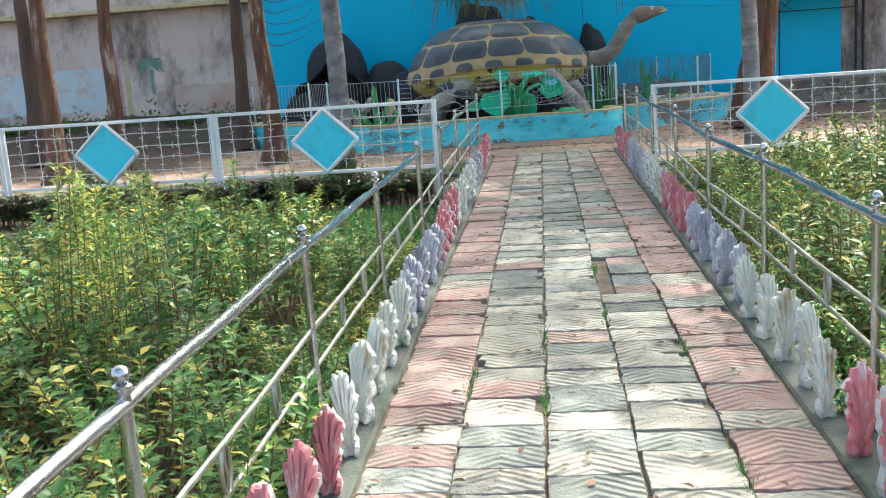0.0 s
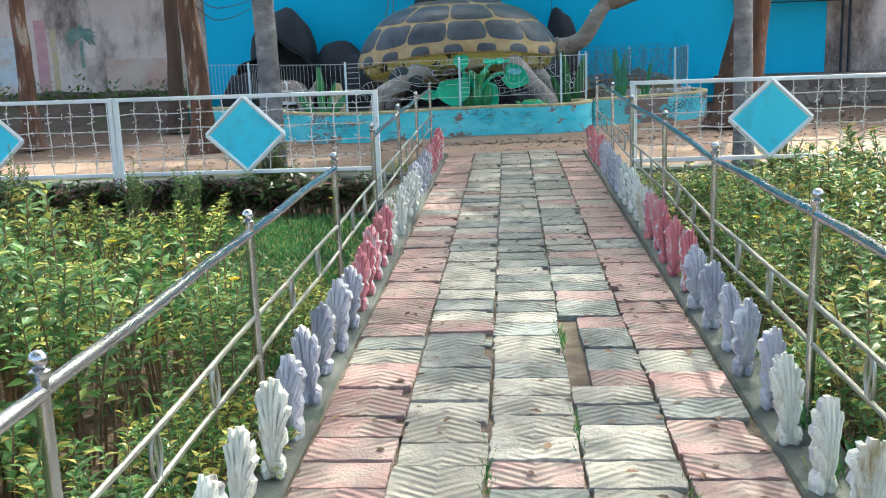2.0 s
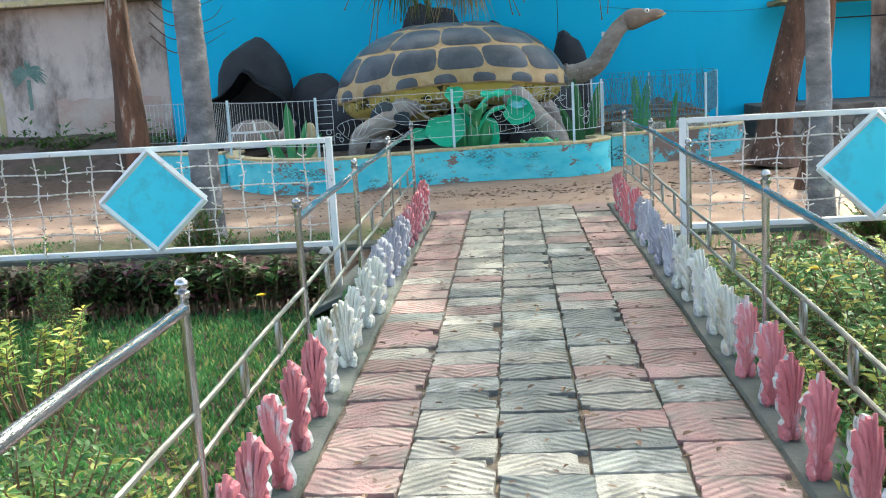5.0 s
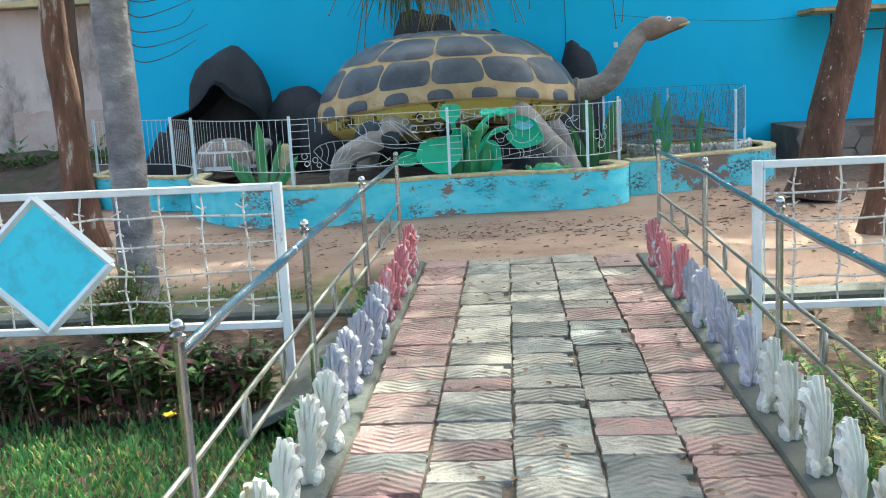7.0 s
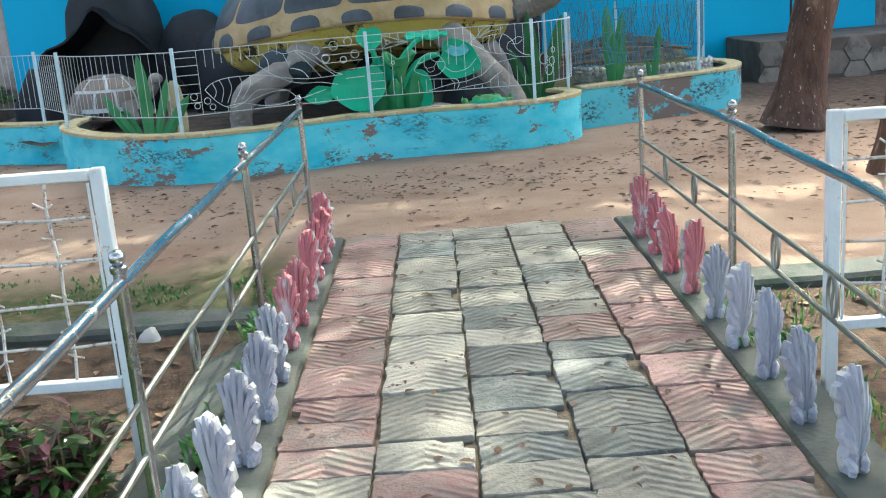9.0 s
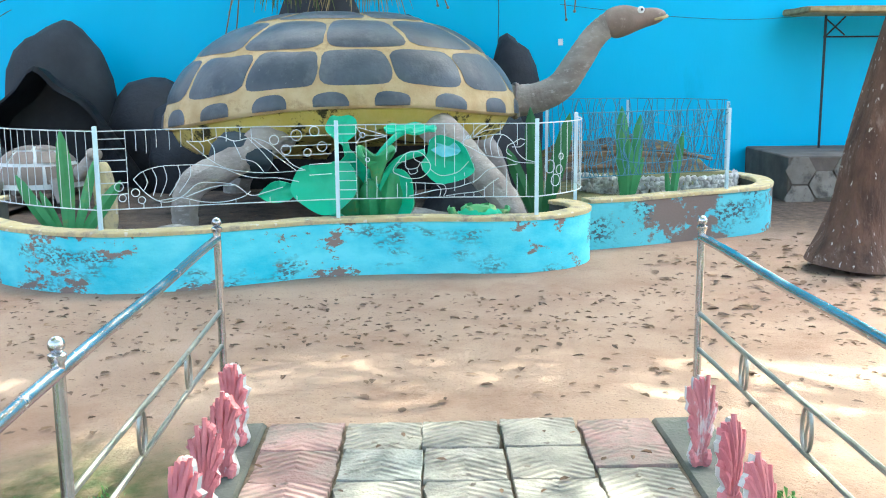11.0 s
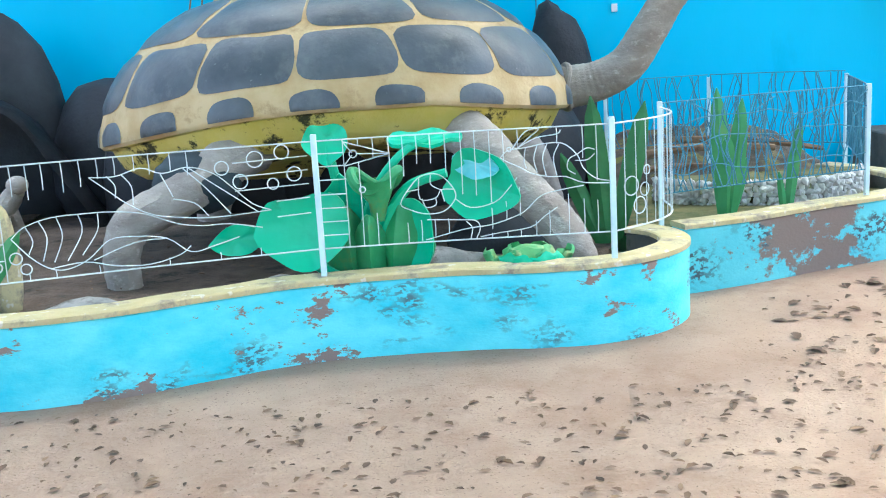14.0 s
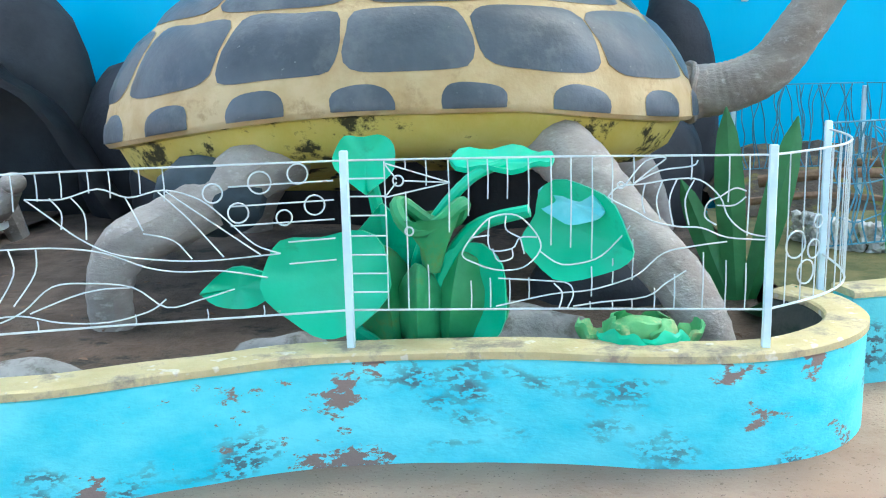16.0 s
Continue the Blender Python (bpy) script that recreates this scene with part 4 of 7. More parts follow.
build_palm(-2.56, 12.8, 0.118, 5.4, 1, "grey ringed palm trunk standing behind the fence", 15)
build_palm(2.30, 12.8, 0.098, 5.0, 2, "slender grey palm trunk standing behind the fence", 13)
build_tree(-4.24, 16.0, 0.150, -0.03, M_BARK, 5.2, 11, 2.8, 5200, "reddish brown bare-trunked tree with pale scars", (3.6, 1.6))
build_tree(-5.70, 19.4, 0.140, 0.02, M_BARK_DARK, 5.0, 12, 2.4, 650, "dark brown tree trunk near the stained wall", (0.4, 0.2))
build_tree(-7.28, 17.2, 0.135, 0.03, M_BARK, 5.0, 13, 2.3, 600, "brown tree trunk with peeling bark")
build_tree(-7.20, 14.8, 0.140, 0.02, M_BARK, 5.0, 14, 2.4, 600, "brown tree trunk in the yard")
build_tree(-9.35, 18.5, 0.150, 0.02, M_BARK_DARK, 5.0, 15, 2.3, 500, "dark tree trunk by the wall")
build_tree(3.14, 17.6, 0.205, 0.17, M_BARK_SPECK, 5.4, 16, 2.4, 3600, "leaning dark brown tree trunk with pale specks", (-2.6, 2.0))
build_tree(2.92, 15.1, 0.110, 0.06, M_BARK, 5.2, 17, 2.8, 4800, "slim reddish brown tree trunk", (-2.1, 2.6))
# unseen trees beside the beds, added for shade; their crowns meet over the path
build_tree(-6.3, 5.0, 0.160, 0.06, M_BARK, 5.0, 21, 3.0, 4800, "unseen brown tree added to shade the flower bed", (3.6, 1.6))
build_tree(6.3, 5.6, 0.160, -0.06, M_BARK, 5.0, 22, 3.0, 4800, "unseen brown tree added to shade the shrub bed", (-3.6, 3.4))
build_tree(-6.2, 0.6, 0.160, 0.06, M_BARK, 5.0, 23, 3.0, 4800, "unseen brown tree added to shade the flower bed", (3.8, 1.8))
build_tree(6.2, 1.0, 0.160, -0.06, M_BARK, 5.0, 24, 3.0, 4800, "unseen brown tree added to shade the shrub bed", (-3.8, 1.8))
build_tree(7.2, 9.0, 0.170, -0.05, M_BARK, 5.0, 25, 3.2, 5200, "unseen brown tree added to shade the shrub bed", (-1.5, 2.5))
build_tree(-6.6, 9.6, 0.160, 0.05, M_BARK, 5.0, 26, 2.8, 4200, "unseen brown tree added to shade the lawn", (3.2, 3.6))


# ---- more materials ----
M_ROCK = surf("black_cement_rock", (0.009, 0.010, 0.014), (0.022, 0.024, 0.030), 3.0, 0.7, 0.6, 25, dirt=(0.045, 0.046, 0.052), dirt_scale=4.0, dirt_lo=0.62, dirt_hi=0.72)
M_ROCK_GREY = surf("grey_stone", (0.20, 0.20, 0.20), (0.32, 0.31, 0.30), 5.0, 0.9, 0.8, 30, dirt=(0.13, 0.12, 0.11), dirt_scale=6.0)
M_ROCK_BROWN = surf("dark_slate_rock", (0.016, 0.019, 0.024), (0.032, 0.037, 0.044), 3.0, 0.8, 0.6, 25)
M_SOIL = surf("damp_soil", (0.07, 0.05, 0.038), (0.15, 0.105, 0.08), 6.0, 0.95, 0.9, 40, dirt=(0.035, 0.03, 0.026), dirt_scale=3.0, bdist=0.02)
M_MOSS = surf("mossy_soil", (0.09, 0.10, 0.035), (0.20, 0.17, 0.07), 6.0, 0.95, 0.8, 45)
M_GREEN = surf("green_gloss_paint", (0.02, 0.42, 0.23), (0.03, 0.50, 0.30), 3.0, 0.38, 0.15, 30, dirt=(0.02, 0.30, 0.17), dirt_scale=5.0, dirt_lo=0.58, dirt_hi=0.72, speck=(0.25, 0.42, 0.34), speck_scale=22, speck_lo=0.74)
M_GREEN_DK = surf("leaf_green_paint", (0.045, 0.24, 0.08), (0.07, 0.32, 0.12), 4.0, 0.45, 0.15, 30, dirt=(0.20, 0.26, 0.06), dirt_scale=4.0, dirt_lo=0.58, dirt_hi=0.75)
M_GREEN_PALE = surf("pale_green_paint", (0.07, 0.36, 0.14), (0.16, 0.42, 0.16), 5.0, 0.5, 0.2, 30, dirt=(0.40, 0.46, 0.22), dirt_scale=6.0)
M_GREEN_DEEP = surf("dark_leaf_green_paint", (0.022, 0.12, 0.035), (0.04, 0.19, 0.06), 4.0, 0.5, 0.2, 30, dirt=(0.14, 0.20, 0.05), dirt_scale=4.0, dirt_lo=0.60, dirt_hi=0.75)
M_GREEN_BUD = surf("olive_green_paint", (0.03, 0.24, 0.09), (0.055, 0.33, 0.14), 5.0, 0.45, 0.2, 30, dirt=(0.14, 0.22, 0.05), dirt_scale=5.0, dirt_lo=0.54, dirt_hi=0.7)
M_TEAL = surf("blue_green_paint", (0.04, 0.46, 0.52), (0.25, 0.66, 0.74), 3.0, 0.35, 0.1, 30)
M_DARKWIRE = surf("dark_teal_wire", (0.035, 0.16, 0.24), (0.09, 0.28, 0.38), 9.0, 0.6, 0.0)
M_SLATE = surf("dark_slate_paint", (0.022, 0.036, 0.046), (0.04, 0.06, 0.075), 4.0, 0.7, 0.4, 25, dirt=(0.14, 0.15, 0.15), dirt_scale=6.0, dirt_lo=0.62, dirt_hi=0.7)
M_STONE_WHITE = surf("white_rubble", (0.46, 0.45, 0.43), (0.60, 0.58, 0.55), 6.0, 0.9, 0.5, 40, rand=0.25)
M_THATCH = surf("dry_palm_leaf", (0.26, 0.18, 0.08), (0.40, 0.30, 0.15), 12.0, 0.85, 0.2, 60, island=0.4)
M_FROND = leaf_material("palm_leaflet", (0.05, 0.10, 0.02), (0.13, 0.17, 0.05), (0.32, 0.24, 0.10), 0.3)
M_BLACKPOLE = surf("black_iron", (0.012, 0.014, 0.02), (0.03, 0.035, 0.045), 8.0, 0.5, 0.0)
M_LITTER = surf("fallen_leaf", (0.075, 0.042, 0.026), (0.17, 0.105, 0.065), 9.0, 0.8, 0.0, island=0.5)
M_GRASS = leaf_material("grass_blade", (0.034, 0.125, 0.036), (0.09, 0.22, 0.065), (0.28, 0.26, 0.09), 0.12)
M_CROTON = leaf_material("croton_leaf", (0.024, 0.062, 0.017), (0.07, 0.135, 0.034), (0.11, 0.028, 0.044), 0.30, 0.35, 0.18)
M_PETAL = surf("yellow_petal", (0.80, 0.55, 0.02), (0.85, 0.62, 0.04), 9.0, 0.6, 0.0)
M_PAPER = surf("white_foam", (0.72, 0.72, 0.72), (0.80, 0.80, 0.80), 9.0, 0.6, 0.1)
M_MURAL = surf("faded_green_mural", (0.10, 0.20, 0.17), (0.20, 0.28, 0.24), 6.0, 0.9, 0.2, 30)
M_MURAL_PINK = surf("faded_pink_mural", (0.42, 0.22, 0.24), (0.50, 0.32, 0.32), 4.0, 0.9, 0.2, 30)
M_MURAL_OCHRE = surf("faded_ochre_mural", (0.44, 0.36, 0.18), (0.50, 0.43, 0.28), 3.0, 0.9, 0.2, 30, dirt=(0.42, 0.37, 0.32), dirt_scale=3.0)
M_MURAL_ROSE = surf("faded_rose_mural", (0.42, 0.28, 0.23), (0.50, 0.37, 0.31), 1.5, 0.9, 0.2, 30, dirt=(0.50, 0.44, 0.38), dirt_scale=1.4, dirt_lo=0.46, dirt_hi=0.62)
M_MURAL_BLUE = surf("faded_blue_mural", (0.42, 0.52, 0.55), (0.52, 0.58, 0.60), 2.0, 0.9, 0.2, 30, dirt=(0.46, 0.42, 0.36), dirt_scale=1.6)


def blob(bm, c, rx, ry, rz, seed, rough=0.25, sub=3, mat=0):
    """A weathered boulder."""
    r = bmesh.ops.create_icosphere(bm, subdivisions=sub, radius=1.0)
    for v in r["verts"]:
        k = 1 + rough * noise.noise(v.co * 1.4 + Vector((seed, 0, 0))) + rough * 0.35 * noise.noise(v.co * 4 + Vector((0, seed, 0)))
        v.co = Vector((c[0] + v.co.x * rx * k, c[1] + v.co.y * ry * k, c[2] + v.co.z * rz * k))
    for f in {f for v in r["verts"] for f in v.link_faces}:
        f.material_index = mat


def boulder(c, rx, ry, rz, seed, mat, label, rough=0.25):
    bm = bmesh.new()
    blob(bm, (0, 0, 0), rx, ry, rz, seed, rough)
    ob = part("boulder", bm, mat)
    ob.location = c
    tagged(ob, label, "boulder")
    return ob


# ---- inside the planter ----
def build_planter_beds():
    for nm, ctrl, z, mat, label in (("planter_soil", MAIN_OUT + [(1.0, 21.6), (-1.5, 22.4), (-4.2, 22.3)], 0.0, M_SOIL, "dark damp soil inside the planter"),
                                    ("planter_soil", PLANTER_OUT + [(-4.05, 22.4), (-5.75, 22.4)], 0.05, M_SOIL, "dark soil inside the side planter"),
                                    ("planter_soil", [(1.12, 18.62)] + RIGHT_OUT + [(2.2, 21.6), (1.1, 21.6)], 0.10, M_MOSS, "mossy yellowish soil in the rounded planter")):
        bm = bmesh.new()
        cx, cy = sum(p[0] for p in ctrl) / len(ctrl), sum(p[1] for p in ctrl) / len(ctrl)
        c = smooth_path([(x, y, 0) for x, y in ctrl], 4, True)
        rings = []
        for f in (0.975, 0.85, 0.7, 0.5, 0.25):
            ring = []
            for p in c:
                x, y = cx + (p.x - cx) * f, cy + (p.y - cy) * f
                ring.append(bm.verts.new((x, y, z + 0.04 * noise.noise(Vector((x * 1.8, y * 1.8, 7))) + 0.018 * noise.noise(Vector((x * 7, y * 7, 2))))))
            rings.append(ring)
        for a, b in zip(rings, rings[1:]):
            for k in range(len(a)):
                bm.faces.new((a[k], a[(k + 1) % len(a)], b[(k + 1) % len(a)], b[k]))
        bm.faces.new(rings[-1])
        tagged(part(nm, bm, mat), label, "soil", kind="structure")


build_planter_beds()


def build_cave():
    """A black tent-like grotto with a pointed mouth."""
    bm = bmesh.new()
    prof = [(-0.80, -0.1), (-0.78, 0.45), (-0.72, 0.84), (-0.42, 0.98), (-0.20, 1.14), (0.0, 1.36), (0.22, 1.16), (0.46, 1.02), (0.62, 0.84), (0.86, 0.46), (1.12, 0.05), (1.18, -0.1)]
    prof = [(p.x, p.y) for p in smooth_path([(x, z, 0) for x, z in prof], 3)]
    rows = []
    for j, (y, f) in enumerate(((0.0, 1.0), (0.05, 1.03), (0.3, 1.02), (0.6, 0.93), (0.9, 0.70), (1.0, 0.35))):
        rows.append([bm.verts.new((x * f, y + 0.03 * noise.noise(Vector((x * 3, z * 3, j))), z * f + 0.04 * noise.noise(Vector((x * 2, z * 2 + j, 4))))) for x, z in prof])
    for a, b in zip(rows, rows[1:]):
        for k in range(len(a) - 1):
            bm.faces.new((a[k], a[k + 1], b[k + 1], b[k]))
    bm.faces.new(rows[-1])
    bmesh.ops.solidify(bm, geom=bm.faces[:], thickness=0.05)
    ob = part("grotto", bm, M_ROCK)
    ob.location = (-4.36, 21.25, 0.0)
    tagged(ob, "black cement grotto with a pointed dark mouth", "grotto")


build_cave()
boulder((-4.42, 22.25, 0.75), 0.72, 0.45, 1.16, 3, M_ROCK_BROWN, "tall rounded black cement boulder behind the grotto", 0.16)
boulder((-3.32, 22.2, 0.45), 0.60, 0.50, 0.80, 8, M_ROCK, "rounded black cement boulder", 0.15)
boulder((-4.95, 20.9, 0.25), 0.36, 0.35, 0.50, 5, M_ROCK_BROWN, "dull dark boulder in the side planter")
boulder((0.98, 22.45, 0.6), 0.36, 0.32, 1.16, 9, M_ROCK, "narrow upright black rock against the blue wall", 0.2)
boulder((-1.34, 22.3, 1.0), 0.72, 0.36, 1.30, 12, M_ROCK, "black rock rising behind the turtle shell", 0.2)
boulder((-0.28, 22.4, 0.9), 0.30, 0.30, 1.12, 14, M_ROCK, "black rock tip behind the turtle shell", 0.2)
for i, (x, y, rx, rz) in enumerate(((-2.75, 21.7, 0.60, 0.95), (-1.95, 21.9, 0.62, 0.92), (-1.1, 21.8, 0.62, 0.88), (-0.2, 21.8, 0.62, 0.92), (0.6, 21.7, 0.52, 0.85))):
    boulder((x, y, 0.15), rx, 0.42, rz, 20 + i, M_ROCK, "black cement boulder under the turtle", 0.22)
boulder((-2.02, 17.50, 0.05), 0.34, 0.17, 0.17, 31, M_ROCK_GREY, "flat grey stone beside the coping", 0.15)
boulder((-0.15, 18.40, 0.05), 0.34, 0.20, 0.16, 32, M_ROCK_GREY, "grey stone on the planter soil", 0.3)
boulder((-1.15, 18.10, 0.04), 0.20, 0.15, 0.12, 33, M_ROCK_GREY, "small grey stone on the planter soil", 0.3)
boulder((0.25, 19.4, 0.05), 0.4, 0.3, 0.28, 34, M_ROCK_BROWN, "brownish stone under the turtle", 0.3)
boulder((-1.72, 18.95, 0.62), 0.30, 0.16, 0.20, 35, M_SLATE, "dark teal lump beside the turtle leg", 0.2)


def build_small_turtle():
    bm = bmesh.new()
    c, a, b, h = Vector((0, 0, 0)), 0.44, 0.36, 0.40
    nt, nh = 36, 10

    def pt(th, k, lift=0.0):
        r = math.cos(k * math.pi / 2) ** 0.8
        return Vector((a * r * math.cos(th), b * r * math.sin(th), h * math.sin(k * math.pi / 2))) * (1 + lift)

    rings = [[bm.verts.new(pt(2 * math.pi * i / nt, j / nh)) for i in range(nt)] for j in range(nh)]
    for p, q in zip(rings, rings[1:]):
        for i in range(nt):
            bm.faces.new((p[i], p[(i + 1) % nt], q[(i + 1) % nt], q[i]))
    bm.faces.new(rings[-1])
    bm.faces.new(rings[0][::-1])
    for n, k0, k1, sh in ((11, 0.08, 0.36, 0.0), (8, 0.42, 0.68, 0.3), (4, 0.73, 0.93, 0.1)):
        for s in range(n):
            t0, t1 = 2 * math.pi * (s + sh + 0.06) / n, 2 * math.pi * (s + sh + 0.94) / n
            g = [[bm.verts.new(pt(t0 + (t1 - t0) * u / 4, k0 + (k1 - k0) * v / 3, 0.035)) for u in range(5)] for v in range(4)]
            for v in range(3):
                for u in range(4):
                    f = bm.faces.new((g[v][u], g[v][u + 1], g[v + 1][u + 1], g[v + 1][u]))
                    f.material_index = 1
    tube(bm, smooth_path([(0.34, -0.05, 0.10), (0.48, -0.08, 0.16), (0.58, -0.10, 0.28)], 4), [0.08] * 7 + [0.07] * 2, 10, mat=2)
    ball(bm, (0.60, -0.11, 0.32), 0.085, 0.075, 0.07, 12, mat=2)
    for x, y in ((-0.3, -0.3), (0.3, -0.3), (-0.3, 0.3), (0.3, 0.3)):
        tube(bm, [(x, y, 0.1), (x * 1.2, y * 1.15, -0.12)], [0.09, 0.07], 8, mat=2)
    ob = part("small_turtle_statue", bm, [M_WHITE, M_HEAD, M_SKIN])
    ob.location = (-3.98, 20.2, 0.22)
    tagged(ob, "small cement turtle with white seams on brown scutes", "turtle statue")


build_small_turtle()


# ---- painted cement plants ----
def blade(bm, base, tip, width, bend, mat=0, thick=0.022):
    """A thick pointed agave blade with a channel along it."""
    base, tip = Vector(base), Vector(tip)
    d = tip - base
    side = d.cross(Vector((0, 1, 0.15))).normalized()
    out = side.cross(d).normalized()
    n, rows = 9, []
    for i in range(n):
        t = i / (n - 1)
        w = width * (0.45 + 1.1 * t - 0.3 * t * t) * (1 - t ** 3) ** 0.7 * 0.85 + 0.004
        p = base + d * t + out * bend * math.sin(math.pi * t)
        rows.append([bm.verts.new(p + side * w * s + out * o) for s, o in ((-1, 0.0), (0, -0.35 * w), (1, 0.0), (0, -0.35 * w + thick))])
    for a, b in zip(rows, rows[1:]):
        for k in range(4):
            f = bm.faces.new((a[k], a[(k + 1) % 4], b[(k + 1) % 4], b[k]))
            f.material_index = mat
    for r in (rows[0][::-1], rows[-1]):
        f = bm.faces.new(r)
        f.material_index = mat


def agave(at, blades, label, mat):
    thing = empty("agave_sculpture", at)
    tagged(thing, label, "plant sculpture")
    for tip, w, bend in blades:
        bm = bmesh.new()
        blade(bm, (tip[0] * 0.12, tip[1] * 0.12, -0.05), tip, w, bend)
        part("blade", bm, mat, thing)
    return thing


agave((-2.96, 18.05, 0.05), [((-0.02, 0.0, 0.86), 0.085, 0.03), ((-0.40, 0.02, 0.50), 0.07, -0.04), ((0.22, 0.05, 0.62), 0.05, 0.03), ((0.40, 0.10, 0.44), 0.07, 0.05), ((-0.25, 0.1, 0.36), 0.05, 0.0)], "green painted cement agave inside the coping", M_GREEN_DK)
bm = bmesh.new()
tube(bm, smooth_path([(0, 0, -0.06), (0.01, 0, 0.2), (-0.01, 0, 0.42), (0.0, 0, 0.60)], 4), [0.055, 0.07, 0.08, 0.085, 0.085, 0.09, 0.09, 0.088, 0.085, 0.08, 0.07, 0.055, 0.03], 12, wob=0.2)
_stump = part("cement_bud", bm, M_CAP)
_stump.location = (-2.72, 18.25, 0.03)
tagged(_stump, "cream painted cement bud beside the agave", "plant sculpture")
agave((1.76, 19.35, 0.1), [((-0.06, 0.0, 0.90), 0.085, 0.02), ((0.12, 0.03, 0.82), 0.08, -0.02), ((0.16, 0.05, 0.42), 0.04, 0.0), ((0.0, -0.05, 0.6), 0.08, 0.02)], "green painted cement blades in the mossy planter", M_GREEN_DK)
agave((2.20, 19.45, 0.1), [((0.10, 0, 0.66), 0.052, 0.03), ((-0.05, 0, 0.30), 0.03, 0.0)], "single green cement blade in the mossy planter", M_GREEN_DK)
agave((0.95, 19.3, 0.02), [((-0.10, 0.0, 0.98), 0.10, 0.03), ((0.28, 0.1, 0.92), 0.10, -0.04), ((0.10, -0.75, 0.22), 0.10, -0.05), ((-0.3, 0.1, 0.6), 0.08, 0.0)], "tall dark green cement blades beside the turtle", M_GREEN_DEEP)


def sheet_leaf(bm, w, h, cup, heart=0.0, thick=0.02, mat=0, fold=0.0, point=0.0):
    """A broad painted leaf in its own x-z plane, stalk at the origin, cupped towards -y, with thickness."""
    na, nr = 28, 7
    front, back = [], []
    for r in range(1, nr + 1):
        f = r / nr
        fr, bk = [], []
        for i in range(na):
            a = 2 * math.pi * i / na
            x, z = math.sin(a), -math.cos(a)
            k = 1 - heart * max(0.0, math.cos(a)) ** 6
            px = w / 2 * x * f * (1 + 0.04 * math.sin(5 * a)) * (1 - point * max(0.0, z) ** 2)
            pz = h / 2 + h / 2 * z * f * k
            y = -cup * (f * f) - fold * abs(px) + 0.012 * math.sin(6 * a) * f * f
            fr.append(bm.verts.new((px, y, pz)))
            bk.append(bm.verts.new((px, y + thick, pz)))
        front.append(fr)
        back.append(bk)
    for g, sgn in ((front, 1), (back, -1)):
        c = bm.verts.new((0, 0 if sgn > 0 else thick, h / 2))
        for i in range(na):
            f = bm.faces.new((c, g[0][i], g[0][(i + 1) % na]))
            f.material_index = mat
        for a, b in zip(g, g[1:]):
            for i in range(na):
                f = bm.faces.new((a[i], b[i], b[(i + 1) % na], a[(i + 1) % na]))
                f.material_index = mat
    for i in range(na):
        f = bm.faces.new((front[-1][i], back[-1][i], back[-1][(i + 1) % na], front[-1][(i + 1) % na]))
        f.material_index = mat


